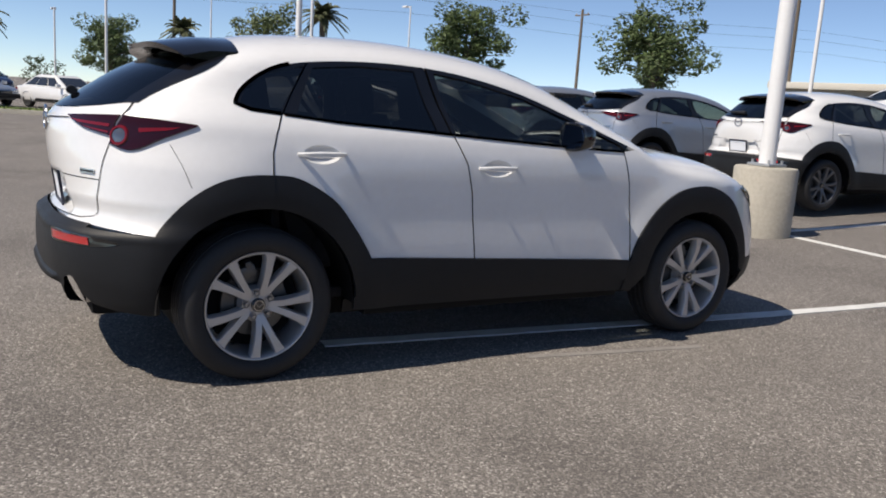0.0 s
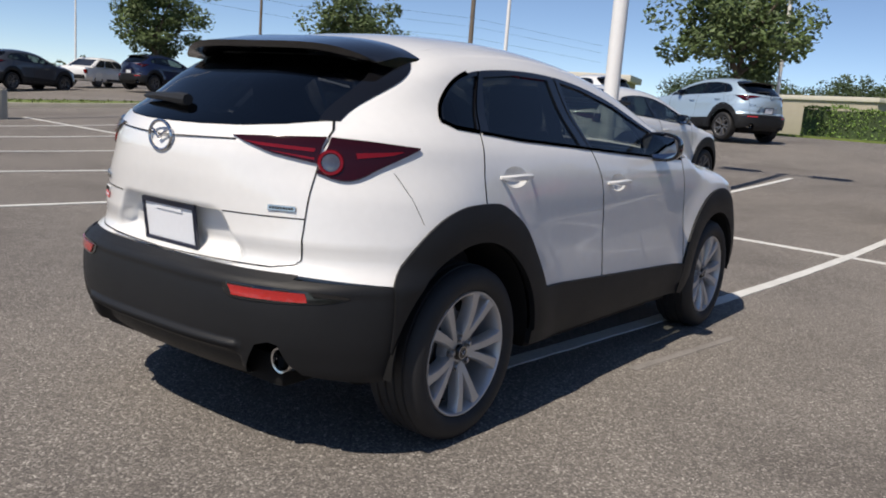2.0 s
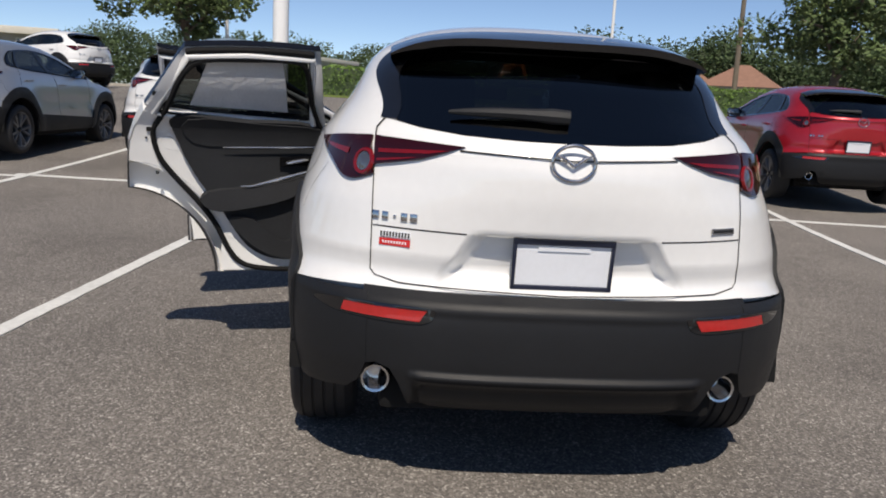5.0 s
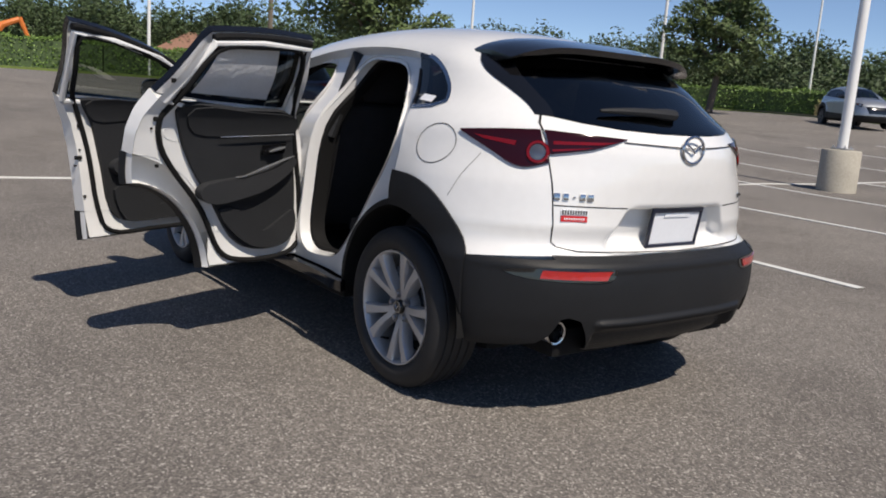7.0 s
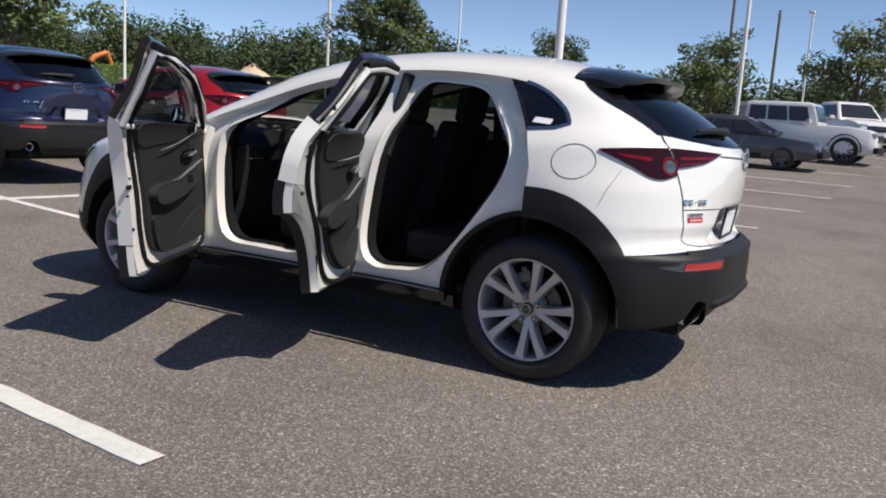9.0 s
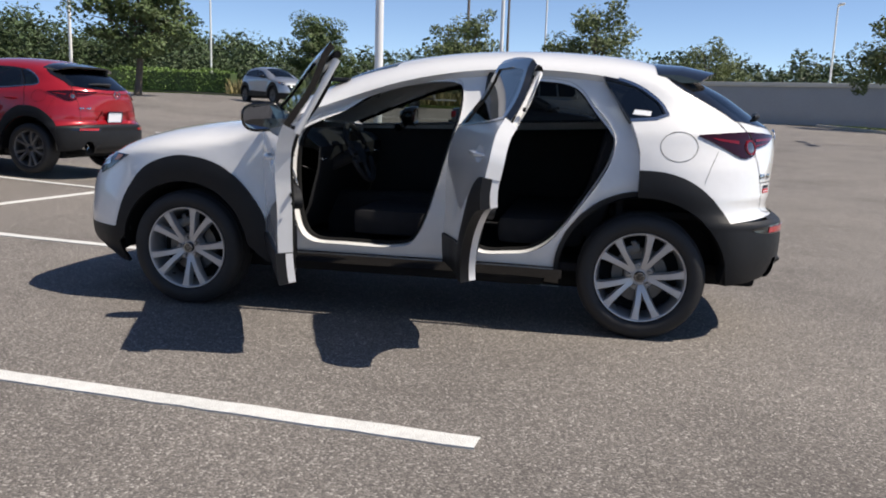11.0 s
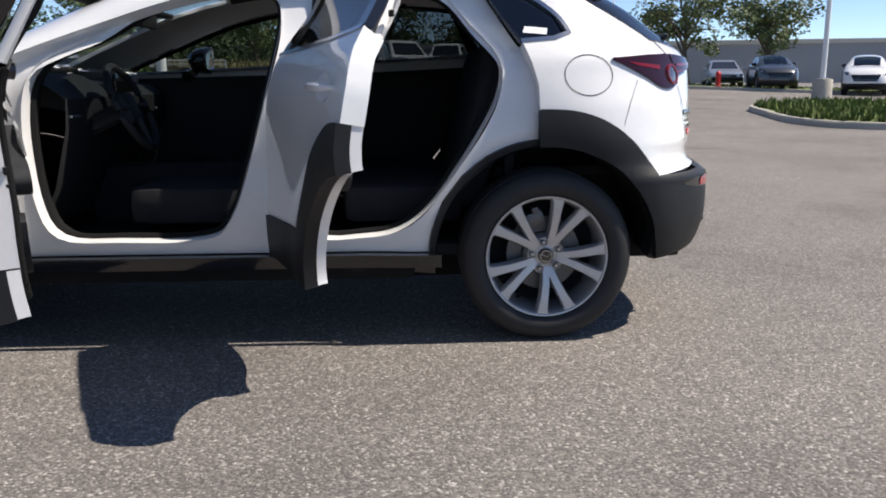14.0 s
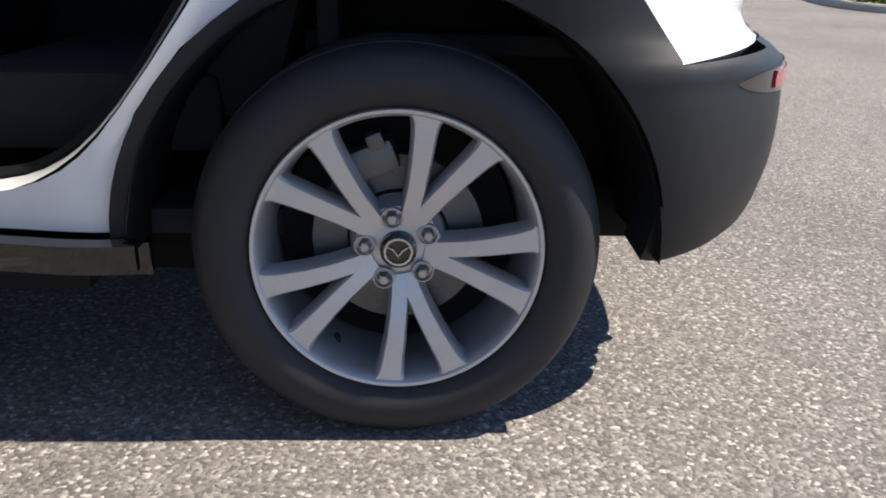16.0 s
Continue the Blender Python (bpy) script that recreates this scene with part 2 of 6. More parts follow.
def solve(axis, p, q):
    """The missing coordinate of surface points: side (x, z), rear (y, z), front (y, z), top (x, y)."""
    p, q = np.asarray(p, float), np.asarray(q, float)
    lo, hi = {"side": (0.0, 1.1), "rear": (-1.0, -2.5), "front": (1.2, 2.5), "top": (0.7, 1.7)}[axis]
    lo, hi = np.full(p.shape, lo), np.full(p.shape, hi)
    for _ in range(40):
        mid = (lo + hi) / 2
        v = form(p, mid, q) if axis == "side" else form(mid, p, q) if axis in ("rear", "front") else form(p, q, mid)
        lo, hi = np.where(v < 0, mid, lo), np.where(v < 0, hi, mid)
    return (lo + hi) / 2


def skin(axis, p, q):
    """Places and outward normals on the body."""
    r = solve(axis, p, q)
    P = {"side": (p, r, q), "rear": (r, p, q), "front": (r, p, q), "top": (p, q, r)}[axis]
    P = np.stack([np.asarray(v, float) for v in P], -1)
    e, N = 2e-3, []
    for k in range(3):
        d = np.zeros(3)
        d[k] = e
        N.append(form(*np.moveaxis(P + d, -1, 0)) - form(*np.moveaxis(P - d, -1, 0)))
    N = np.stack(N, -1)
    return P, N / np.linalg.norm(N, axis=-1, keepdims=True)


def inside(px, py, poly):
    c = np.zeros(px.shape, bool)
    n = len(poly)
    for i in range(n):
        (x0, y0), (x1, y1) = poly[i], poly[(i + 1) % n]
        if y0 != y1:
            c ^= ((y0 > py) != (y1 > py)) & (px < (x1 - x0) * (py - y0) / (y1 - y0) + x0)
    return c


def densify(poly, step):
    out = []
    for a, b in zip(poly, poly[1:] + poly[:1]):
        n = max(1, int(math.dist(a, b) / step))
        out += [(a[0] + (b[0] - a[0]) * k / n, a[1] + (b[1] - a[1]) * k / n) for k in range(n)]
    return out


from mathutils.geometry import delaunay_2d_cdt


def patch(axis, poly, side=1, step=0.035, lift=0.0, rim=0.02, holes=(), dent=None, m=None, turn=False):
    """A piece of the body's skin cut out along a flat outline, raised by lift, with its edge turned in by rim.
    Returns (verts, faces, normals)."""
    loops = [densify(poly, step * 0.7)] + [densify(h, step * 0.7) for h in holes]
    pts, edges = [], []
    for lp in loops:
        k = len(pts)
        pts += lp
        edges += [(k + i, k + (i + 1) % len(lp)) for i in range(len(lp))]
    xs, ys = [p[0] for p in poly], [p[1] for p in poly]
    gx, gy = np.meshgrid(np.arange(min(xs) + step / 2, max(xs), step), np.arange(min(ys) + step / 2, max(ys), step * 0.87))
    gx = gx + (np.arange(gx.shape[0]) % 2)[:, None] * step / 2
    gx, gy = gx.ravel(), gy.ravel()
    ok = inside(gx, gy, loops[0])
    for h in loops[1:]:
        ok &= ~inside(gx, gy, h)
    gx, gy = gx[ok], gy[ok]
    B = np.array(pts)
    if len(gx):
        near = np.min((gx[:, None] - B[None, :, 0]) ** 2 + (gy[:, None] - B[None, :, 1]) ** 2, axis=1)
        ok = near > (step * 0.45) ** 2
        gx, gy = gx[ok], gy[ok]
    nb = len(pts)
    allp = [Vector(p) for p in pts] + [Vector((a, b)) for a, b in zip(gx, gy)]
    v2, _, tris, _, _, _ = delaunay_2d_cdt(allp, edges, [], 0, 1e-6)
    A = np.array([(v.x, v.y) for v in v2])
    T = np.array([t for t in tris if len(t) == 3])
    C = A[T].mean(1)
    ok = inside(C[:, 0], C[:, 1], loops[0])
    for h in loops[1:]:
        ok &= ~inside(C[:, 0], C[:, 1], h)
    T = T[ok]
    P, N = skin(axis, A[:, 0], A[:, 1])
    if dent is not None:
        if axis == "side":
            P[:, 1] -= dent(A[:, 0], A[:, 1])
        else:
            P[:, 0] += dent(A[:, 0], A[:, 1])
        e = 0.004
        gy_ = (dent(A[:, 0] + e, A[:, 1]) - dent(A[:, 0] - e, A[:, 1])) / (2 * e)
        gz_ = (dent(A[:, 0], A[:, 1] + e) - dent(A[:, 0], A[:, 1] - e)) / (2 * e)
        N = N + np.stack([gy_, np.zeros(len(A)), gz_] if axis == "side" else [np.zeros(len(A)), gy_, gz_], -1)
        N /= np.linalg.norm(N, axis=-1, keepdims=True)
    P = P + N * lift
    if side < 0:
        P[:, 1] *= -1
        N[:, 1] *= -1
    # wind the faces outwards
    a, b, c = P[T[:, 0]], P[T[:, 1]], P[T[:, 2]]
    flip = np.einsum("ij,ij->i", np.cross(b - a, c - a), N[T].sum(1)) < 0
    T[flip] = T[flip][:, ::-1]
    faces = [tuple(int(i) for i in t) for t in T]
    V, NN = list(P), list(N)
    if rim:
        count = {}
        for t in faces:
            for i in range(3):
                e = (t[i], t[(i + 1) % 3])
                count[e] = True
        border = [e for e in count if (e[1], e[0]) not in count]
        turned, around = [], {}
        for i, j in border:
            w = np.cross(P[j] - P[i], N[i] + N[j])
            turned.append(w / (np.linalg.norm(w) + 1e-9))
            around.setdefault(i, []).append(turned[-1])
            around.setdefault(j, []).append(turned[-1])
        for (i, j), w in zip(border, turned):
            ends = []
            for v in (j, i):
                near = [u for u in around[v] if float(np.dot(u, w)) > 0.75]
                ends.append(sum(near) / np.linalg.norm(sum(near)))
            k = len(V)
            V += [P[j], P[i], P[i] - N[i] * rim, P[j] - N[j] * rim]
            NN += [ends[0], ends[1], ends[1], ends[0]]
            faces.append((k, k + 1, k + 2, k + 3) if rim > 0 else (k + 3, k + 2, k + 1, k))
    V, NN = np.array(V), np.array(NN)
    if turn:
        faces = [f[::-1] for f in faces[:len(T)]] + faces[len(T):]
        NN = -NN
        NN[len(P):] *= -1
    if m is not None:
        R = np.array(m.to_3x3())
        V = V @ R.T + np.array(m.translation)
        NN = NN @ R.T
    return V, faces, NN, len(T)


def panel(name, pieces, material, parent, label=""):
    """One mesh of one or more patches, shaded by the true normals of the form."""
    V, F, N, rimf = [], [], [], []
    k = 0
    for v, f, n, nt in pieces:
        V.append(v)
        N.append(n)
        F += [tuple(i + k for i in t) for t in f]
        k += len(v)
    V, N = np.concatenate(V), np.concatenate(N)
    me = bpy.data.meshes.new(name)
    me.from_pydata(V.tolist(), [], F)
    me.materials.append(material)
    me.shade_smooth()
    me.normals_split_custom_set_from_vertices(N.tolist())
    ob = new(name, me)
    ob.parent = parent
    if label:
        ob["label"] = label
    return ob


def ribbon(axis, pts, width, side=1, lift=0.0015, m=None):
    """A thin strip on the skin along a flat line: a joint between panels."""
    pts = densify(list(pts), 0.03)[:-max(1, int(math.dist(pts[-1], pts[0]) / 0.03))] + [tuple(pts[-1])]
    A = np.array(pts)
    d = np.gradient(A, axis=0)
    d /= np.linalg.norm(d, axis=1, keepdims=True) + 1e-9
    n = np.stack([-d[:, 1], d[:, 0]], -1) * width / 2
    Q = np.concatenate([A + n, A - n])
    P, N = skin(axis, Q[:, 0], Q[:, 1])
    P = P + N * lift
    if side < 0:
        P[:, 1] *= -1
        N[:, 1] *= -1
    k = len(A)
    F = [(i, i + 1, k + i + 1, k + i) for i in range(k - 1)]
    if m is not None:
        R = np.array(m.to_3x3())
        P = P @ R.T + np.array(m.translation)
        N = N @ R.T
    return P, F, N, len(F)


def on_body(axis, a, b, side=1, lift=0.0):
    P, N = skin(axis, np.array([a]), np.array([b]))
    p, n = Vector(P[0] + N[0] * lift), Vector(N[0])
    if side < 0:
        p.y, n.y = -p.y, -n.y
    return p, n


def edge_at_y(y, zs):
    """Where the body's rear corner has the half width y, at the heights zs."""
    return [(float(x), float(z)) for x, z in zip(solve("rear", np.full(len(zs), y), np.array(zs)), zs)]
# ---- outlines of the crossover's panels (x ahead, z up) ----
BELT = [(0.86, 1.072), (0.40, 1.09), (0.0, 1.11), (-0.47, 1.135), (-0.96, 1.16), (-1.22, 1.183), (-1.36, 1.20)]
DLO_TOP = smooth_loop([(-1.42, 1.225), (-1.375, 1.29), (-1.26, 1.37), (-1.10, 1.418), (-0.80, 1.446), (-0.49, 1.446), (-0.2, 1.418), (0.12, 1.35), (0.45, 1.235), (0.71, 1.13), (0.85, 1.078)], 4)
GAP_F = [(0.72, 1.08), (0.76, 0.90), (0.785, 0.67), (0.79, 0.48), (0.755, 0.31)]
GAP_B = [(-0.37, 1.127), (-0.30, 0.99), (-0.27, 0.86), (-0.235, 0.52), (-0.23, 0.31)]
GAP_R = [(-1.225, 1.185), (-1.262, 1.10), (-1.284, 1.02), (-1.287, 0.925)]
ARCH_R = smooth_loop([(-1.287, 0.925), (-1.17, 0.91), (-1.01, 0.82), (-0.91, 0.70), (-0.84, 0.59), (-0.82, 0.55)], 4)
ARCH_RB = smooth_loop([(-1.287, 0.925), (-1.42, 0.918), (-1.55, 0.875), (-1.67, 0.785), (-1.765, 0.662)], 4)
ARCH_F = smooth_loop([(0.79, 0.48), (0.84, 0.60), (0.96, 0.75), (1.10, 0.85), (1.25, 0.893), (1.41, 0.89), (1.59, 0.81), (1.72, 0.64), (1.79, 0.45)], 4)


def arc(cx, r, a0, a1, n=16):
    return [(cx + r * math.cos(radians(a0 + (a1 - a0) * k / n)), 0.34 + r * math.sin(radians(a0 + (a1 - a0) * k / n))) for k in range(n + 1)]


def clad_top(x):
    return 0.515 - 0.043 * x


def at_top(y, xs):
    return [(float(x), float(z)) for x, z in zip(xs, solve("top", np.array(xs), np.full(len(xs), y)))]


RAIL = at_top(0.50, [0.98, 0.85, 0.7, 0.55, 0.4, 0.25, 0.1, -0.1, -0.3, -0.5, -0.7, -0.9, -1.1, -1.21, -1.30, -1.365])
FIN = smooth_loop([RAIL[-1], (-1.41, RAIL[-1][1] - 0.035), (-1.46, 1.385), (-1.53, 1.342), (-1.65, 1.28), (-1.735, 1.232), edge_at_y(0.575, [1.195])[0]], 4)
BACK = edge_at_y(0.59, [1.18, 1.15, 1.1, 1.05, 1.0, 0.95, 0.9, 0.85, 0.8, 0.75, 0.70, 0.684])
BUMP = edge_at_y(0.59, [0.684, 0.67, 0.655, 0.64, 0.62, 0.58, 0.54, 0.50, 0.47, 0.452])
NOSE = [(float(x), z) for x, z in zip(solve("front", np.full(6, 0.58), np.array([0.45, 0.55, 0.65, 0.75, 0.82, 0.88])), (0.45, 0.55, 0.65, 0.75, 0.82, 0.88))]
HOOD_EDGE = at_top(0.60, [1.96, 1.9, 1.8, 1.65, 1.5, 1.35, 1.2, 1.05, 0.98])
OPEN_F = smooth_loop([(0.62, 1.10), (0.40, 1.22), (0.22, 1.33), (0.04, 1.385), (-0.22, 1.39), (-0.285, 1.33), (-0.27, 1.12), (-0.17, 0.74), (-0.08, 0.50), (0.03, 0.425), (0.35, 0.42), (0.58, 0.44), (0.66, 0.60), (0.68, 0.9)], 4, True)
OPEN_R = smooth_loop([(-0.55, 1.39), (-0.75, 1.405), (-0.92, 1.375), (-1.03, 1.26), (-1.13, 1.14), (-1.15, 1.04), (-1.09, 0.88), (-0.89, 0.58), (-0.74, 0.455), (-0.58, 0.425), (-0.42, 0.43), (-0.35, 0.55), (-0.38, 0.9), (-0.45, 1.2)], 4, True)
GLASS_Q = [(-1.23, 1.193), (-1.35, 1.208), (-1.40, 1.225), (-1.365, 1.285), (-1.25, 1.362), (-1.10, 1.402), (-1.075, 1.402)]
GLASS_RD = [(-0.45, 1.143), (-0.96, 1.168), (-1.155, 1.185), (-1.04, 1.40), (-0.80, 1.425), (-0.51, 1.425)]
GLASS_FD = [(-0.35, 1.138), (0.0, 1.12), (0.40, 1.10), (0.74, 1.087), (0.69, 1.12), (0.45, 1.215), (0.12, 1.33), (-0.2, 1.398), (-0.40, 1.422)]


def below_belt(x0, x1):
    return [p for p in BELT if x0 < p[0] < x1]


DOOR_F = GAP_F[:4] + [(0.4, clad_top(0.4)), (0.1, clad_top(0.1)), (-0.235, clad_top(-0.235))] + GAP_B[2::-1] + [(0.0, 1.11), (0.40, 1.09)]
DOOR_R = GAP_B[:3] + [(-0.235, clad_top(-0.235)), (-0.5, clad_top(-0.5)), (-0.82, 0.55)] + ARCH_R[-2::-1] + GAP_R[2::-1] + [(-0.96, 1.16), (-0.47, 1.135)]
CLAD_FD = [(0.79, 0.478), (0.4, clad_top(0.4) - 0.002), (-0.235, clad_top(-0.235) - 0.002), (-0.232, 0.368), (0.768, 0.368)]
CLAD_RD = [(-0.235, clad_top(-0.235) - 0.002), (-0.5, clad_top(-0.5) - 0.002), (-0.82, 0.548)] + ARCH_R[-2::-1] + arc(-AXLE, 0.445, 84.8, 6) + [(-0.885, 0.368), (-0.232, 0.368)]
FRAME_FD = [(-0.37, 1.127), (0.0, 1.11), (0.40, 1.09), (0.72, 1.078)] + [p for p in DLO_TOP if -0.43 < p[0] < 0.78][::-1] + [(-0.44, 1.446)]
FRAME_RD = [(-0.38, 1.127), (-0.47, 1.135), (-0.96, 1.16), (-1.218, 1.183), (-1.06, 1.424)] + [p for p in DLO_TOP if -1.05 < p[0] < -0.46] + [(-0.455, 1.446)]
FRAME_Q = [(-1.222, 1.183), (-1.36, 1.20)] + [p for p in DLO_TOP if p[0] < -1.07] + [(-1.065, 1.424)]
TAIL_IN = [(0.315, 1.122), (0.585, 1.138), (0.585, 1.052), (0.45, 1.078)]
TAIL_OUT = edge_at_y(0.595, [1.138, 1.09, 1.048]) + smooth_loop([(-1.905, 1.022), (-1.86, 1.000), (-1.81, 1.006), (-1.74, 1.044), (-1.66, 1.082), (-1.59, 1.112)], 3) + [(-1.585, 1.118), (-1.75, 1.132)]


def hatch_dent(y, z):
    """The number plate's recess with its sloped sides."""
    s = lambda v: np.clip(v, 0, 1) ** 2 * (3 - 2 * np.clip(v, 0, 1))
    half = 0.30 + 0.10 * np.clip((0.86 - z) / 0.15, 0, 1)
    return 0.055 * s((half - np.abs(y)) / 0.07) * s((0.868 - z) / 0.012) * s((z - 0.66) / 0.10) - 0.004 * s((z - 1.098) / 0.012) * s((1.14 - z) / 0.03)


def bumper_dent(y, z):
    s = lambda v: np.clip(v, 0, 1) ** 2 * (3 - 2 * np.clip(v, 0, 1))
    return 0.05 * s((0.46 - np.abs(y)) / 0.05) * s((0.405 - z) / 0.02) - 0.022 * s((0.47 - np.abs(y)) / 0.05) * s((z - 0.41) / 0.012) * s((0.445 - z) / 0.02)


def mirror2(poly):
    """A half outline (y, z), from the middle outwards, closed over both sides."""
    return poly + [(-y, z) for y, z in poly[::-1]]


M_NUT = mat("wheel_nut", (0.42, 0.42, 0.43), 0.3, 0.9, var=0.1, scale=30)


# ---- wheels ----
def wheel_parts(fine):
    """The meshes of one wheel round the local z axis, which points outwards: name, bmesh, material."""
    out = []
    seg = 96 if fine else 28
    I = Matrix.Identity(4)
    bm = bmesh.new()
    prof = [(0.232, -0.19), (0.245, -0.205), (0.30, -0.213), (0.325, -0.205), (0.337, -0.185)]
    if fine:
        for k in range(4):
            c = -0.165 + k * 0.04
            prof += [(0.3445, c - 0.014), (0.345, c + 0.014), (0.338, c + 0.017), (0.338, c + 0.023)]
    prof += [(0.343, -0.02), (0.336, 0.0), (0.322, 0.014), (0.305, 0.021), (0.285, 0.024), (0.270, 0.021), (0.256, 0.014), (0.249, 0.006), (0.245, 0.0)]
    revolve(bm, prof, I, seg)
    out.append(("tyre", bm, M_RUBBER, ""))
    bm = bmesh.new()
    revolve(bm, [(0.246, 0.004), (0.2435, 0.010), (0.238, 0.009), (0.2325, 0.002), (0.229, -0.02), (0.222, -0.06), (0.216, -0.19)], I, seg)
    out.append(("rim_barrel", bm, M_RIM if fine else M_RIMD, ""))
    # ten spokes, in five pairs that part outwards
    bm = bmesh.new()
    for k in range(5):
        c = radians(36 + 90 + 11 + 72 * k)
        for s in (-1, 1):
            rows = []
            for r, da, w, h, d in ((0.045, 6, 0.017, -0.026, 0.05), (0.075, 8.6, 0.0165, -0.018, 0.05), (0.115, 10.4, 0.0165, -0.009, 0.05), (0.16, 12.2, 0.0180, -0.001, 0.048), (0.205, 13.6, 0.0205, 0.003, 0.044), (0.226, 14.2, 0.0235, 0.004, 0.04), (0.238, 14.6, 0.034, 0.005, 0.04)):
                a = c + s * radians(da)
                u, v = Vector((math.cos(a), math.sin(a), 0)), Vector((-math.sin(a), math.cos(a), 0))
                p = u * r
                rows.append([bm.verts.new(p + v * (w * q) + Vector((0, 0, h + e * d))) for q, e in ((-1.12, -1), (-1.0, -0.14), (-0.80, 0.0), (0.80, 0.0), (1.0, -0.14), (1.12, -1))])
            for q, t in zip(rows, rows[1:]):
                for i in range(5):
                    f = bm.faces.new((q[i], q[i + 1], t[i + 1], t[i]))
                    f.material_index = 0 if i == 2 else 1
    revolve(bm, [(0.0005, -0.03), (0.055, -0.03), (0.074, -0.034), (0.082, -0.06), (0.082, -0.08)], I, 40)
    bmesh.ops.recalc_face_normals(bm, faces=bm.faces)
    out.append(("spokes", bm, [M_RIM, M_RIM] if fine else [M_RIMD, M_RIMD], ""))
    bm = bmesh.new()
    revolve(bm, [(0.0005, -0.012), (0.026, -0.013), (0.031, -0.017), (0.033, -0.034)], I, 32)
    out.append(("hub_cap", bm, M_GLOSSB, "gloss black hub cap with a bright ring"))
    bm = bmesh.new()
    revolve(bm, [(0.021, -0.012), (0.021, -0.0095), (0.0245, -0.0095), (0.0245, -0.012)], I, 32)
    tube(bm, [(-0.019, 0.009, -0.0105), (-0.009, 0.005, -0.0095), (0, -0.007, -0.0095), (0.009, 0.005, -0.0095), (0.019, 0.009, -0.0105)], [0.001, 0.0026, 0.0026, 0.0026, 0.001], 6)
    out.append(("hub_emblem", bm, M_CHROME, ""))
    if fine:
        for k in range(5):
            a = radians(90 + 11 + 72 * k)
            mm = Matrix.Translation((0.057 * math.cos(a), 0.057 * math.sin(a), -0.030))
            bm = bmesh.new()
            revolve(bm, [(0.0195, 0.004), (0.0185, 0.010), (0.0165, 0.010), (0.0155, -0.002), (0.009, -0.002)], mm, 20)
            revolve(bm, [(0.0005, 0.020), (0.0075, 0.020), (0.0105, 0.016), (0.0115, 0.0)], mm, 6)
            out.append(("wheel_nut", bm, M_NUT, ""))
    bm = bmesh.new()
    revolve(bm, [(0.09, -0.085), (0.15, -0.085), (0.152, -0.088), (0.152, -0.105), (0.09, -0.105)], I, seg)
    revolve(bm, [(0.0005, -0.075), (0.085, -0.078), (0.09, -0.11)], I, seg)
    out.append(("brake_disc", bm, M_STEEL, ""))
    bm = bmesh.new()
    a = radians(112)
    mm = Matrix.Rotation(a - math.pi / 2, 4, "Z") @ Matrix.Translation((0, 0.150, -0.085))
    box(bm, (0, 0, 0), (0.11, 0.055, 0.07), mm, 0.012)
    box(bm, (0.03, 0.03, 0.02), (0.03, 0.03, 0.04), mm, 0.008)
    out.append(("brake_caliper", bm, M_STEEL, "bare metal brake caliper behind the spokes"))
    bm = bmesh.new()
    revolve(bm, [(0.0005, -0.13), (0.21, -0.13), (0.21, -0.2)], I, seg)
    out.append(("wheel_back", bm, M_SEAL, ""))
    if fine:
        bm = bmesh.new()
        a = radians(238)
        tube(bm, [(0.205 * math.cos(a), 0.205 * math.sin(a), -0.05), (0.19 * math.cos(a), 0.19 * math.sin(a), -0.005)], [0.006, 0.004], 8)
        out.append(("valve", bm, M_SEAL, ""))
    return out


def wheel_meshes(fine):
    made = []
    for name, bm, material, label in wheel_parts(fine):
        if name == "spokes":
            bmesh.ops.recalc_face_normals(bm, faces=bm.faces)
        me = bpy.data.meshes.new(name)
        bm.to_mesh(me)
        bm.free()
        for one in (material if isinstance(material, list) else [material]):
            me.materials.append(one)
        me.shade_smooth()
        me.set_sharp_from_angle(angle=radians(32))
        made.append((name, me, label))
    return made


WHEEL_FINE, WHEEL_FAR = wheel_meshes(True), wheel_meshes(False)


def add_wheel(parent, x, side, y=0.845, fine=True, scale=1.0):
    meshes = WHEEL_FINE if fine else WHEEL_FAR
    hub = None
    m = Matrix.Translation((x, side * y, TYRE_R * scale)) @ (Matrix.Rotation(radians(-90), 4, "X") if side > 0 else Matrix.Rotation(radians(90), 4, "X"))
    m = m @ Matrix.Rotation(radians(180), 4, "Z") if side > 0 else m
    m = m @ Matrix.Scale(scale, 4)
    for name, me, label in meshes:
        ob = new("wheel" if hub is None else name, me)
        if hub is None:
            hub = ob
            ob.parent = parent
            ob.matrix_basis = m
            ob["label"] = "black tyre on a ten-spoke machined alloy rim"
        else:
            ob.parent = hub
            if label:
                ob["label"] = label
    return hub


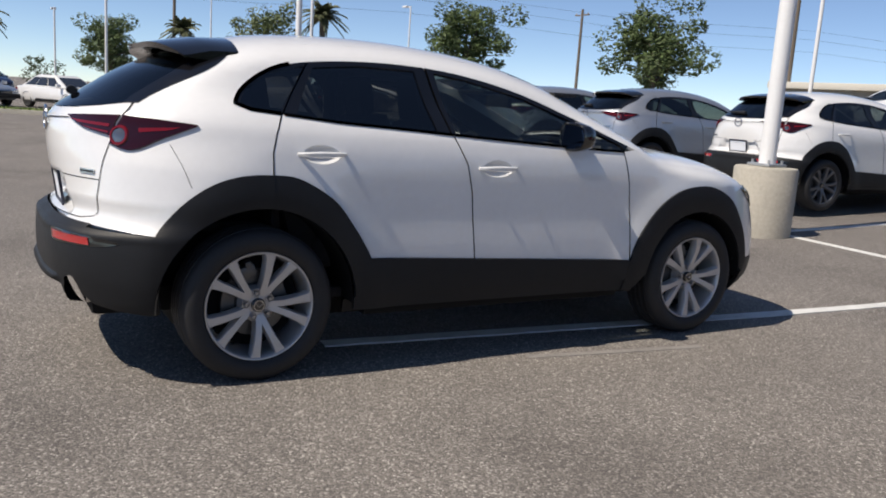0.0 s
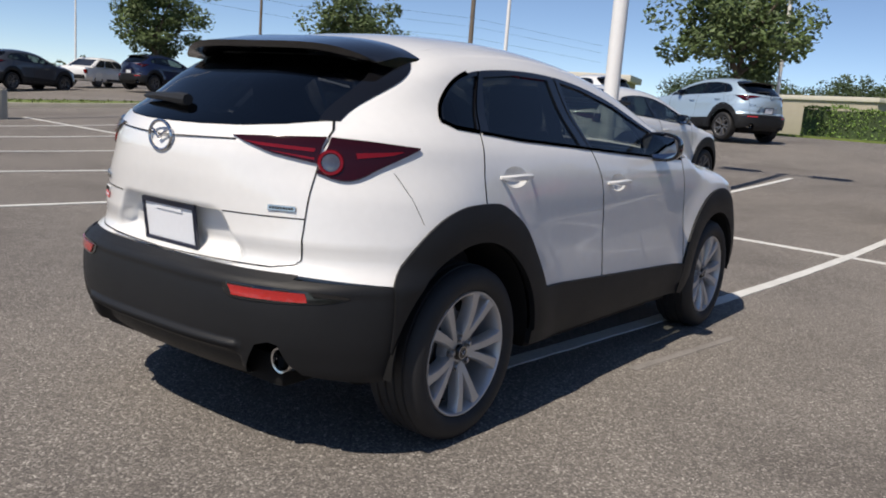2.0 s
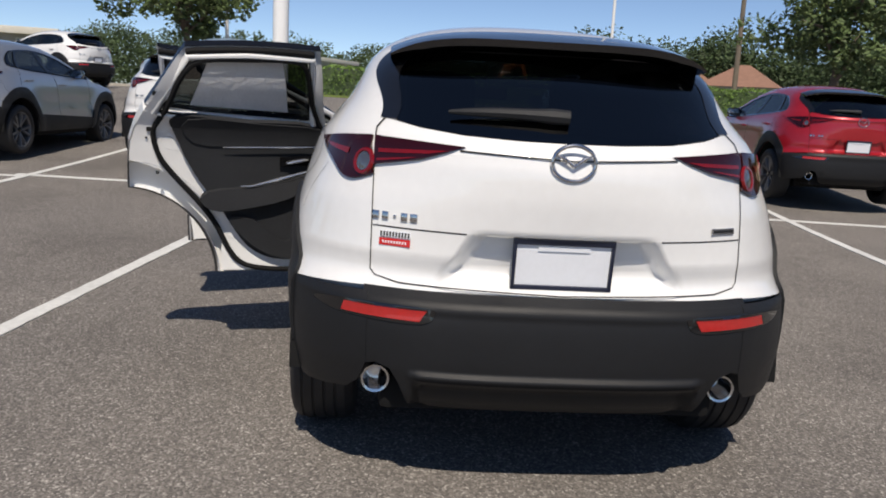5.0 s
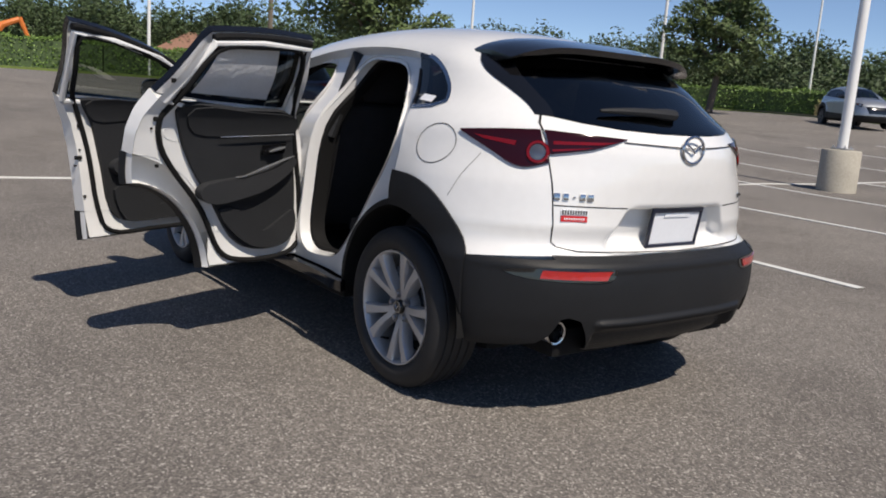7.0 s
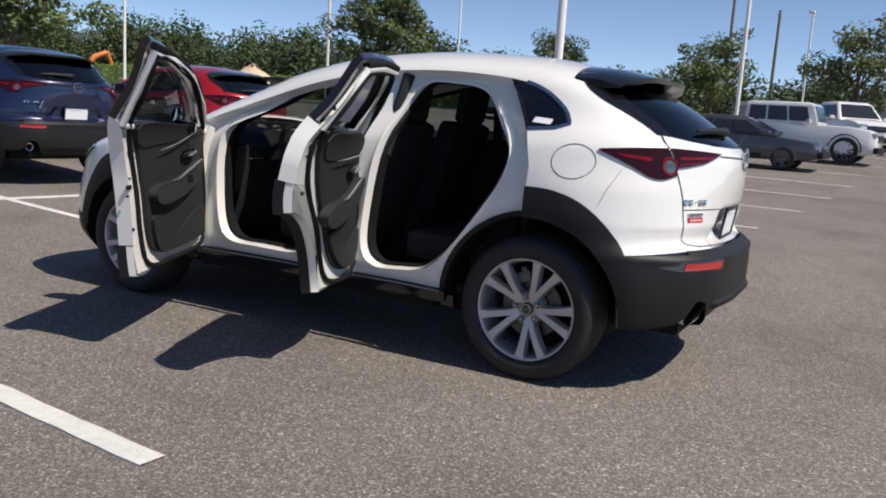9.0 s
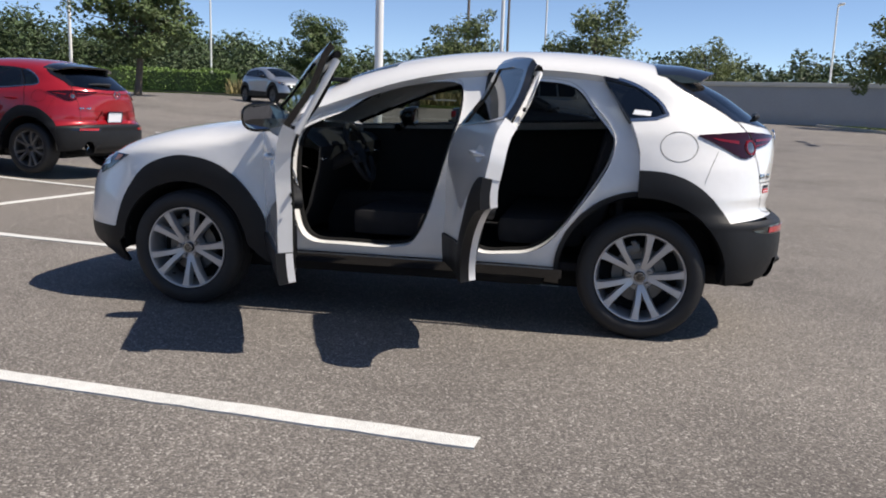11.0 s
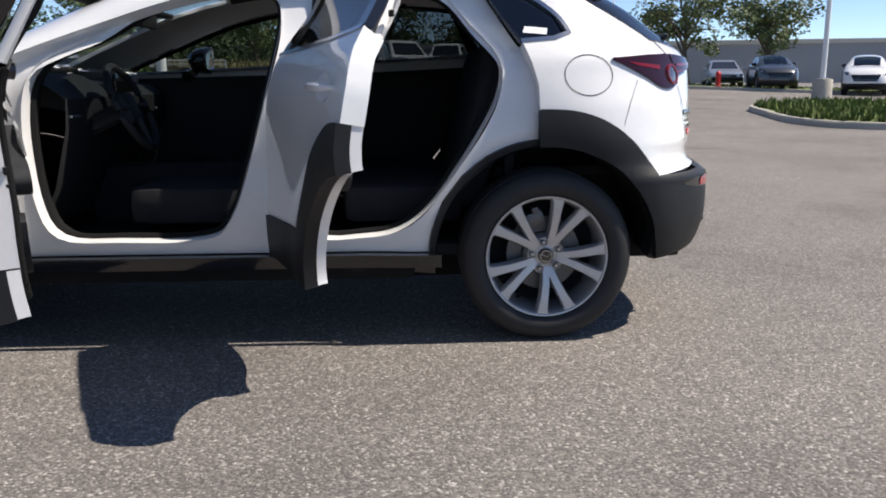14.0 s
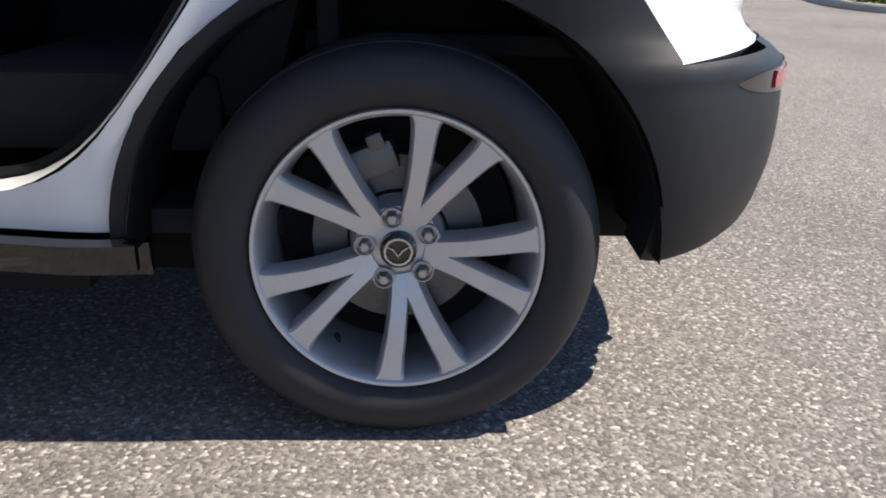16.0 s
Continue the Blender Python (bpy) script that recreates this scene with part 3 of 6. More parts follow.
# ---- the crossover ----
def build_door(car, which, side, P, m, step, opened):
    """A side door: skin, cladding, window, handle; its lining where it stands open."""
    front = which == "front_door"
    skin_poly, clad_poly, frame_poly, glass_poly = (DOOR_F, CLAD_FD, FRAME_FD, GLASS_FD) if front else (DOOR_R, CLAD_RD, FRAME_RD, GLASS_RD)
    rim = 0.07 if opened else 0.02
    if opened:
        frame_poly = [(x, z + 0.026 * min(1, max(0, (z - 1.14) / 0.15))) for x, z in frame_poly]
    hx, hz = (-0.12, 0.975) if front else (-1.06, 1.02)
    dish = [(hx + 0.088 * math.cos(a), hz - 0.002 + 0.042 * math.sin(a)) for a in np.linspace(0, math.tau, 32, endpoint=False)]
    near = step < 0.05
    door = panel(which, [patch("side", skin_poly, side, step, 0, rim, holes=[dish] if near else (), m=m)], P, car)
    if opened:
        panel("door_foot", [patch("side", inset(clad_poly, 0.004), side, step, 0.0, 0.069, m=m)], P, door)
    panel("cladding", [patch("side", clad_poly, side, step, 0.012, 0.046 if opened else 0.03, m=m)], M_CLAD, door, "matt black plastic cladding")
    panel("window_frame", [patch("side", frame_poly, side, step, 0.0, 0.03 if opened else 0.02, holes=[glass_poly], m=m)], M_GLOSSB, door, "gloss black window surround")
    if opened:
        panel("inner_frame", [patch("side", frame_poly, side, step, -0.034, 0.0, holes=[glass_poly], m=m, turn=True)], P, door, "white inner window frame")
    panel("window_glass", [patch("side", glass_poly, side, step * 1.5, -0.008, 0.004, m=m)], M_GLASSF if front else M_GLASS, door, "clear side glass" if front else "dark tinted side glass")
    base = [p for p in BELT if (p[0] < 0.74 and p[0] > -0.4)] if front else [p for p in BELT if -1.2 < p[0] < -0.4]
    base = ([(0.72, 1.08)] + base + [(-0.37, 1.129)]) if front else ([(-0.37, 1.129)] + base + [(-1.215, 1.183)])
    panel("belt_trim", [ribbon("side", base, 0.012, side, 0.004, m=m)], M_CHROME, door, "thin bright belt strip")
    # pull handle in its dish
    p, n = on_body("side", hx, hz, side)
    bm = bmesh.new()
    mm = (m or Matrix.Identity(4)) @ Matrix.Translation(p) @ Matrix.Rotation(radians(2), 4, "Y")
    rows = []
    for k in range(13):
        t = -1 + k / 6
        out_ = 0.032 * (1 - t ** 4)
        h = 0.014 * (1 - 0.55 * t * t)
        rows.append([bm.verts.new(mm @ Vector((0.115 * t, side * (out_ + dy), dz * h + 0.006 * t))) for dy, dz in ((0.0, -1), (0.008, -0.7), (0.010, 0.5), (0.004, 1), (-0.008, 1), (-0.010, -1))])
    for q, s in zip(rows, rows[1:]):
        for i in range(6):
            bm.faces.new((q[i], q[(i + 1) % 6], s[(i + 1) % 6], s[i]))
    bm.faces.new(rows[0])
    bm.faces.new(rows[-1])
    bmesh.ops.recalc_face_normals(bm, faces=bm.faces)
    part("door_handle", bm, P, door, "white pull handle")
    if near:
        hollow = lambda x, z: 0.026 * np.clip(1 - ((x - hx) / 0.088) ** 2 - ((z - hz + 0.002) / 0.042) ** 2, 0, 1) ** 0.8
        panel("handle_dish", [patch("side", dish, side, 0.011, 0.0, 0.0, dent=hollow, m=m)], P, door, "hollow behind the handle")
    if front:
        add_mirror(door, side, P, m)
    if opened:
        line_door(door, front, side, P, m, step)
    return door


def add_mirror(door, side, P, m):
    """The door mirror: a rounded shell on a foot, with its glass."""
    mm = (m or Matrix.Identity(4)) @ Matrix.Translation((0.40, side * 0.795, 1.125))
    bm = bmesh.new()
    rings = []
    for x, sy, sz in ((-0.075, 0.104, 0.068), (-0.068, 0.112, 0.076), (-0.04, 0.112, 0.076), (0.0, 0.102, 0.068), (0.03, 0.070, 0.046), (0.042, 0.03, 0.02)):
        rings.append([bm.verts.new(mm @ Vector((x + 0.02 * abs(math.cos(a)) - 0.02, side * (0.06 + sy * math.copysign(abs(math.cos(a)) ** 0.7, math.cos(a))), sz * math.copysign(abs(math.sin(a)) ** 0.7, math.sin(a)) + 0.025))) for a in np.linspace(0, math.tau, 24, endpoint=False)])
    for q, s in zip(rings, rings[1:]):
        for i in range(24):
            bm.faces.new((q[i], q[(i + 1) % 24], s[(i + 1) % 24], s[i]))
    bm.faces.new(rings[-1])
    bm.faces.new(rings[0])
    bmesh.ops.recalc_face_normals(bm, faces=bm.faces)
    part("mirror_shell", bm, M_GLOSSB, door, "gloss black door mirror housing")
    bm = bmesh.new()
    r = [bm.verts.new(mm @ Vector((-0.0965 + 0.02 * abs(math.cos(a)), side * (0.06 + 0.100 * math.copysign(abs(math.cos(a)) ** 0.7, math.cos(a))), 0.062 * math.copysign(abs(math.sin(a)) ** 0.7, math.sin(a)) + 0.025))) for a in np.linspace(0, math.tau, 24, endpoint=False)]
    bm.faces.new(r)
    part("mirror_glass", bm, M_MIRROR, door, "silvered mirror glass", None)
    bm = bmesh.new()
    tube(bm, [mm @ Vector((0.02, -side * 0.10, -0.06)), mm @ Vector((0.0, -side * 0.02, -0.045)), mm @ Vector((0.0, side * 0.04, -0.02))], [0.03, 0.024, 0.03], 10)
    part("mirror_foot", bm, M_GLOSSB, door)


def add_liner(car, o, side, P):
    """The painted edge of a door opening, turned inwards, with a rounded black seal and the lining behind it."""
    Q = np.array(o)
    PP, NN = skin("side", Q[:, 0], Q[:, 1])
    c = Q.mean(0)
    for name, steps, material, word in (("aperture_return", ((0.050, 0.0), (0.062, 0.006), (0.115, 0.010)), P, "white turned-in edge of the door opening"),
                                        ("aperture_trim", ((0.108, 0.002), (0.104, 0.016), (0.112, 0.028), (0.135, 0.026), (0.19, 0.010)), M_SEAL, "black seal round the door opening")):
        bm = bmesh.new()
        rows = []
        for d, g in steps:
            ring = []
            for p, q in zip(PP, Q):
                v = (c - q) / np.linalg.norm(c - q) * g
                ring.append(bm.verts.new((p[0] + v[0], side * (p[1] - d), p[2] + v[1])))
            rows.append(ring)
        for q, s in zip(rows, rows[1:]):
            for i in range(len(q)):
                bm.faces.new((q[i], q[(i + 1) % len(q)], s[(i + 1) % len(q)], s[i]))
        part(name, bm, material, car, word)


def inset(poly, d):
    """An outline drawn in by about d towards its middle."""
    P = np.array(poly)
    c = P.mean(0)
    out = []
    n = len(P)
    area = sum(P[i][0] * P[(i + 1) % n][1] - P[(i + 1) % n][0] * P[i][1] for i in range(n))
    for i in range(n):
        t = P[(i + 1) % n] - P[i - 1]
        t = t / (np.linalg.norm(t) + 1e-9)
        nrm = np.array([-t[1], t[0]]) * (1 if area > 0 else -1)
        out.append(tuple(P[i] + nrm * d))
    return out


def line_door(door, front, side, P, m, step):
    """The inside of an open door: white pressing, seal, black lining, armrest, pocket and pull."""
    mm = m or Matrix.Identity(4)
    if front:
        outer = GAP_F[:4] + [(0.70, 0.39), (0.2, 0.378), (-0.215, 0.378)] + [(-0.235, 0.52), (-0.27, 0.86), (-0.30, 0.99), (-0.37, 1.127), (-0.435, 1.44)] + [p for p in DLO_TOP if -0.42 < p[0] < 0.70]
        lining = smooth_loop([(0.66, 1.10), (0.69, 0.85), (0.69, 0.62), (0.62, 0.44), (0.3, 0.42), (0.02, 0.43), (-0.10, 0.52), (-0.15, 0.75), (-0.20, 0.98), (-0.28, 1.152), (0.1, 1.138)], 3, True)
        seal = smooth_loop([(0.70, 1.05), (0.73, 0.8), (0.73, 0.55), (0.66, 0.40), (0.2, 0.385), (-0.08, 0.40), (-0.16, 0.55), (-0.21, 0.85), (-0.27, 1.05), (-0.34, 1.20), (-0.385, 1.40), (-0.2, 1.41), (0.12, 1.34), (0.45, 1.22), (0.66, 1.125)], 4, True)
        glass = GLASS_FD
        ax0, ax1 = -0.08, 0.55
    else:
        outer = [(-0.37, 1.127), (-0.30, 0.99), (-0.27, 0.86), (-0.235, 0.52), (-0.235, 0.378), (-0.87, 0.378), (-0.88, 0.42), (-0.86, 0.56), (-0.95, 0.74), (-1.06, 0.85), (-1.20, 0.905), (-1.283, 0.93), (-1.28, 1.02), (-1.258, 1.10), (-1.222, 1.183), (-1.06, 1.418)] + [p for p in DLO_TOP if -1.04 < p[0] < -0.45]
        lining = smooth_loop([(-0.42, 1.16), (-0.36, 0.98), (-0.33, 0.7), (-0.33, 0.50), (-0.42, 0.42), (-0.62, 0.42), (-0.75, 0.50), (-0.87, 0.68), (-1.0, 0.85), (-1.08, 1.0), (-1.11, 1.185), (-0.75, 1.178)], 3, True)
        seal = smooth_loop([(-0.37, 1.05), (-0.30, 0.7), (-0.29, 0.46), (-0.40, 0.385), (-0.66, 0.385), (-0.80, 0.45), (-0.91, 0.65), (-1.05, 0.82), (-1.15, 0.95), (-1.18, 1.08), (-1.13, 1.2), (-1.03, 1.38), (-0.80, 1.415), (-0.55, 1.415), (-0.47, 1.25)], 4, True)
        glass = GLASS_RD
        ax0, ax1 = -0.95, -0.42
    outer = [(x, z + 0.022 * min(1, max(0, (z - 1.14) / 0.15))) for x, z in outer]
    panel("inner_pressing", [patch("side", outer, side, step, -0.068, 0.0, holes=[glass], m=m, turn=True)], P, door, "white inner pressing of the door")
    # seal, as a tube on the pressing
    Q = np.array(seal)
    PP, NN = skin("side", Q[:, 0], Q[:, 1])
    PP = PP - NN * 0.075
    PP[:, 1] *= side
    bm = bmesh.new()
    tube(bm, [mm @ Vector(p) for p in PP] + [mm @ Vector(PP[0])], 0.013, 8, False)
    part("door_seal", bm, M_SEAL, door, "black rubber door seal")
    top = np.array([p for p in outer if p[1] > 1.215])
    PP, NN = skin("side", top[:, 0], top[:, 1])
    PP = PP - NN * 0.058
    PP[:, 1] *= side
    bm = bmesh.new()
    tube(bm, [mm @ Vector(p) for p in PP], 0.017, 8)
    part("frame_seal", bm, M_SEAL, door, "black outer seal along the window frame")
    # rolled frame round the glass, and the glass's own seal
    for name, off, rad, dep, material, word in (("frame_roll", -0.024, 0.017, 0.070, P, "white rolled window frame"), ("glass_seal", -0.003, 0.006, 0.072, M_SEAL, "")):
        ring = np.array(inset(glass, off))
        PP, NN = skin("side", ring[:, 0], ring[:, 1])
        PP = PP - NN * dep
        PP[:, 1] *= side
        bm = bmesh.new()
        tube(bm, [mm @ Vector(p) for p in PP] + [mm @ Vector(PP[0])], rad, 10, False)
        part(name, bm, material, door, word)
    panel("door_lining", [patch("side", inset(lining, 0.018), side, step, -0.090, -0.024, m=m, turn=True)], M_TRIM, door, "black moulded door lining")
    # upper bolster, armrest with its pull, pocket and inner handle
    yy = lambda x, z, d: side * (float(solve("side", np.array([x]), np.array([z]))[0]) - d)
    L = ax1 - ax0
    at = lambda t, z: (ax0 + L * t, z)
    bol = [at(-0.16, 1.00), at(0.2, 1.005), at(0.6, 1.02), at(1.12, 1.06), at(1.10, 1.095), at(0.6, 1.13), at(-0.2, 1.145)] if front else [at(-0.10, 1.02), at(0.35, 1.005), at(0.8, 1.02), at(1.10, 1.035), at(1.02, 1.135), at(0.5, 1.155), at(-0.16, 1.165)]
    panel("bolster", [patch("side", smooth_loop(bol, 3, True), side, 0.04, -0.097, -0.009, m=m, turn=True)], M_TRIM, door, "soft dark grey upper bolster")
    arm = smooth_loop([at(-0.02, 0.735), at(0.05, 0.79), at(0.4, 0.80), at(0.75, 0.83), at(1.0, 0.885), at(1.06, 0.86), at(0.92, 0.79), at(0.6, 0.725), at(0.15, 0.70)], 3, True)
    rest = panel("armrest", [patch("side", arm, side, 0.035, -0.136, -0.048, m=m, turn=True)], M_TRIM2, door, "dark grey padded armrest")
    bm = bmesh.new()
    tube(bm, [mm @ Vector((ax0 + L * t, yy(ax0 + L * t, 0.84, 0.138), 0.80 + 0.085 * max(0, t - 0.4) / 0.6 + 0.004)) for t in np.linspace(0.30, 1.02, 9)], [0.003, 0.005, 0.006, 0.007, 0.008, 0.008, 0.007, 0.006, 0.003], 8)
    part("pull_trim", bm, M_LAMPIN, rest, "satin silver pull trim")
    if front:
        for k in range(4):
            bm = bmesh.new()
            box(bm, (0, 0, 0), (0.030, 0.010, 0.014), mm @ Matrix.Translation((ax0 + L * 0.66 + 0.040 * (k % 2), yy(ax0 + L * 0.66, 0.80, 0.139), 0.785 + 0.024 * (k // 2))), 0.003)
            part("window_switch", bm, M_GLOSSB, rest)
    bm = bmesh.new()
    z0, z1 = (0.955, 0.095) if front else (0.985, 0.012)
    tube(bm, [mm @ Vector((ax0 + L * t, yy(ax0 + L * t, 1.0, 0.112), z0 + z1 * max(0, t) ** 1.6)) for t in np.linspace(0.15, 1.05, 9)], [0.002, 0.003, 0.004, 0.004, 0.004, 0.004, 0.004, 0.003, 0.002], 6)
    part("bright_strip", bm, M_LAMPIN, door, "thin satin silver strip")
    cup = [at(0.66, 0.905), at(0.66, 0.955), at(0.96, 0.965), at(0.94, 0.91)]
    handle = panel("inner_handle", [patch("side", cup, side, 0.04, -0.112, -0.006, m=m, turn=True)], M_GLOSSB, door, "dark handle cup")
    bm = bmesh.new()
    tube(bm, [mm @ Vector((ax0 + L * t, yy(ax0 + L * t, 0.93, 0.124), 0.915 + 0.10 * (t - 0.72))) for t in np.linspace(0.72, 0.92, 5)], [0.004, 0.008, 0.009, 0.008, 0.005], 8)
    part("lever", bm, M_LAMPIN, handle, "satin silver door lever")
    pk = smooth_loop([(-0.07, 0.63), (0.05, 0.64), (0.20, 0.55), (0.28, 0.53), (0.48, 0.60), (0.64, 0.63), (0.655, 0.53), (0.58, 0.455), (0.2, 0.44), (0.0, 0.46)] if front else [(-0.83, 0.66), (-0.72, 0.65), (-0.61, 0.55), (-0.55, 0.535), (-0.42, 0.60), (-0.36, 0.62), (-0.35, 0.52), (-0.43, 0.445), (-0.60, 0.445), (-0.72, 0.52)], 3, True)
    panel("door_pocket", [patch("side", pk, side, 0.04, -0.108, -0.019, m=m, turn=True)], M_TRIM, door, "moulded door pocket")
    # latch and bolts on the door's rear edge
    lx, lz = (-0.262, 0.80) if front else (-1.19, 1.06)
    for dx, dz, r in ((0.0, 0.0, 0.013), (0.01, 0.04, 0.006), (-0.02, -0.04, 0.006), (0.01, 0.16, 0.012), (0.03, -0.2, 0.009)):
        bm = bmesh.new()
        box(bm, (0, 0, 0), (r * 3 if dz == 0 else r * 1.6, 0.012, r * 1.6), mm @ Matrix.Translation((lx + dx, yy(lx + dx, lz + dz, 0.070), lz + dz)), 0.002)
        part("door_latch" if dz == 0 else "plug", bm, M_SEAL, door)
    if not front:
        film = [(-0.56, 1.17), (-1.02, 1.185), (-0.955, 1.385), (-0.62, 1.40)]
        panel("window_film", [patch("side", film, side, 0.03, -0.016, 0.0, m=m, turn=True)], M_PROTECT, door, "white protective film inside the glass")


M_EYE = mat("lamp_eye", (0.16, 0.16, 0.175), 0.18, 0.7, coat=1.0)


def build_crossover(P, label, group, at, opened=False, step=0.04, fine=True, tail=True):
    car = thing("crossover_car", label, "car", group, at)
    rim = 0.06 if opened else 0.02
    body_poly = RAIL[:-1] + FIN + BACK[1:] + ARCH_RB[::-1][:-1] + GAP_R[::-1][:-1] + [(-1.228, 1.187), (-1.36, 1.20)] + DLO_TOP
    for side in (1, -1):
        ol = opened and side > 0
        panel("body_side", [patch("side", body_poly, side, step, 0, rim if ol else 0.02)], P, car)
        fender = GAP_F[:4] + ARCH_F[1:] + NOSE[:-1] + HOOD_EDGE + [(0.86, 1.10)]
        panel("front_wing", [patch("side", fender, side, step, 0, rim if ol else 0.02)], P, car)
        panel("arch_trim", [patch("side", [(0.79, 0.478)] + ARCH_F[1:] + [(1.78, 0.36)] + arc(AXLE, 0.41, 8, 172) + [(0.80, 0.30), (0.755, 0.31)], side, step, 0.014, 0.06)], M_CLAD, car, "matt black front wheel arch trim")
        panel("arch_trim", [patch("side", ARCH_RB + [(-1.765, 0.45)] + arc(-AXLE, 0.445, 168, 84.8), side, step, 0.014, 0.06)], M_CLAD, car, "matt black rear wheel arch trim")
        if opened and side > 0:
            mf = Matrix.Translation((0.74, 0.82, 0)) @ Matrix.Rotation(radians(-64), 4, "Z") @ Matrix.Rotation(radians(-4.5), 4, "X") @ Matrix.Translation((-0.74, -0.82, 0))
            mr = Matrix.Translation((-0.30, 0.82, 0)) @ Matrix.Rotation(radians(-69.3), 4, "Z") @ Matrix.Rotation(radians(-1.5), 4, "X") @ Matrix.Translation((0.30, -0.82, 0))
        else:
            mf = mr = None
        build_door(car, "front_door", side, P, mf, step, ol)
        build_door(car, "rear_door", side, P, mr, step, ol)
        if ol:
            frame_poly = [(0.80, 1.08), (0.80, 0.40), (0.74, 0.365), (-0.87, 0.365), (-0.872, 0.45), (-0.915, 0.57), (-0.99, 0.67), (-1.09, 0.745), (-1.2, 0.79), (-1.32, 0.81), (-1.32, 1.19), (-1.22, 1.2), (-1.06, 1.44), (-0.80, 1.46), (-0.49, 1.46), (-0.2, 1.43), (0.12, 1.36), (0.45, 1.25), (0.71, 1.14)]
            panel("door_aperture", [patch("side", frame_poly, side, step, -0.055, 0.0, holes=[OPEN_F, OPEN_R])], P, car, "white pillars, sill and door frames")
            panel("arch_lip", [patch("side", arc(-AXLE, 0.468, 92, 2) + arc(-AXLE, 0.44, 2, 92), side, step, -0.035, 0.06)], M_CLAD, car, "black wheel arch lip")
            for o in (OPEN_F, OPEN_R):
                add_liner(car, o, side, P)
        panel("quarter_frame", [patch("side", FRAME_Q, side, step, 0.0, 0.02, holes=[GLASS_Q])], M_GLOSSB, car)
        panel("quarter_glass", [patch("side", GLASS_Q, side, step, -0.008, 0.0)], M_GLASS, car, "dark tinted quarter window")
        panel("sill_trim", [patch("side", [(0.80, 0.315), (-0.905, 0.315), (-0.905, 0.365), (0.80, 0.365)] if ol else [(0.77, 0.305), (-0.89, 0.305), (-0.89, 0.366), (0.77, 0.366)], side, step, 0.004, 0.03), patch("side", [(0.80, 0.24), (-0.905, 0.24), (-0.905, 0.308), (0.80, 0.308)], side, step, -0.13, 0.03)], M_GLOSSB if ol else M_CLAD, car, "black sill")
        # bright line round the rear of the side windows
        line = [(-1.225, 1.186), (-1.36, 1.198), (-1.425, 1.222)] + [p for p in DLO_TOP if p[0] < -1.15]
        panel("window_trim", [ribbon("side", line, 0.016, side, 0.003)], M_CHROME, car, "bright strip round the rear side window")
        # joints
        gaps = [ribbon("side", [(-1.695, 1.035), (-1.655, 0.95), (-1.625, 0.865)], 0.0018, side)]
        if not ol:
            gaps += [ribbon("side", g, 0.006, side) for g in (GAP_F[:4], GAP_B[:4], GAP_R, [(-1.222, 1.183), (-1.065, 1.42)])]
        for g in gaps:
            panel("panel_gap", [g], M_SEAL, car)
        # headlamp
        panel("headlamp", [patch("side", [(1.715, 0.885), (1.86, 0.888), (1.96, 0.86), (2.0, 0.80), (1.97, 0.755), (1.86, 0.80)], side, 0.03, 0.006, 0.02)], M_GLOSSB, car, "dark headlamp behind clear plastic")
        panel("lamp_bar", [patch("side", [(1.75, 0.875), (1.80, 0.878), (1.83, 0.845), (1.79, 0.85)], side, 0.02, 0.009, 0.0)], M_AMBER, car, "amber side marker")
        panel("lamp_eye", [patch("side", [(1.87, 0.87), (1.95, 0.845), (1.95, 0.80), (1.87, 0.82)], side, 0.02, 0.009, 0.0)], M_LAMPIN, car, "bright headlamp reflector")
        # tail lamp
        lamp = panel("tail_lamp", [patch("side", TAIL_OUT, side, 0.02, 0.010, 0.02), patch("rear", TAIL_IN, side, 0.02, 0.010, 0.02)], M_DARKRED, car, "slim dark red tail lamp with a round eye")
        bar = [(0.36, 1.108), (0.57, 1.100), (0.57, 1.088), (0.42, 1.096)]
        for ax, poly in (("rear", bar), ("rear", [(0.45, 1.084), (0.575, 1.070), (0.575, 1.062), (0.47, 1.079)]), ("side", [(-1.65, 1.104), (-1.80, 1.092), (-1.80, 1.074), (-1.69, 1.090)])):
            panel("lamp_bar", [patch(ax, poly, side, 0.02, 0.0125, 0.0)], M_RED_L, lamp, "bright red light bar")
        p, n = on_body("side", -1.868, 1.056, side, 0.013)
        m3 = Matrix.Translation(p) @ n.to_track_quat("Z", "Y").to_matrix().to_4x4()
        bm = bmesh.new()
        revolve(bm, [(0.031, 0.0), (0.033, 0.004), (0.041, 0.004), (0.045, -0.004)], m3, 36)
        part("lamp_ring", bm, M_RED_L, lamp, "round red ring light")
        bm = bmesh.new()
        revolve(bm, [(0.0005, 0.003), (0.018, 0.003), (0.022, 0.0015), (0.030, 0.001)], m3, 36)
        part("lamp_eye", bm, M_EYE, lamp, "silvery round lamp eye")
        # rear bumper corner
        panel("bumper_corner", [patch("side", [(-1.765, 0.660)] + BUMP[1:] + [(-2.035, 0.425), (-2.015, 0.385), (-1.98, 0.352), (-1.9, 0.335), (-1.78, 0.322), (-1.745, 0.33), (-1.765, 0.45)], side, step * 0.7, 0.004, 0.07)], M_CLAD, car, "matt black bumper corner")
        # reflector in its slot
        panel("reflector_slot", [patch("rear", smooth_loop([(0.385, 0.628), (0.405, 0.643), (0.55, 0.646), (0.70, 0.640), (0.765, 0.624), (0.70, 0.602), (0.55, 0.595), (0.42, 0.596)], 3, True), side, 0.02, 0.006, 0.006)], M_GLOSSB, car, "gloss black slot")
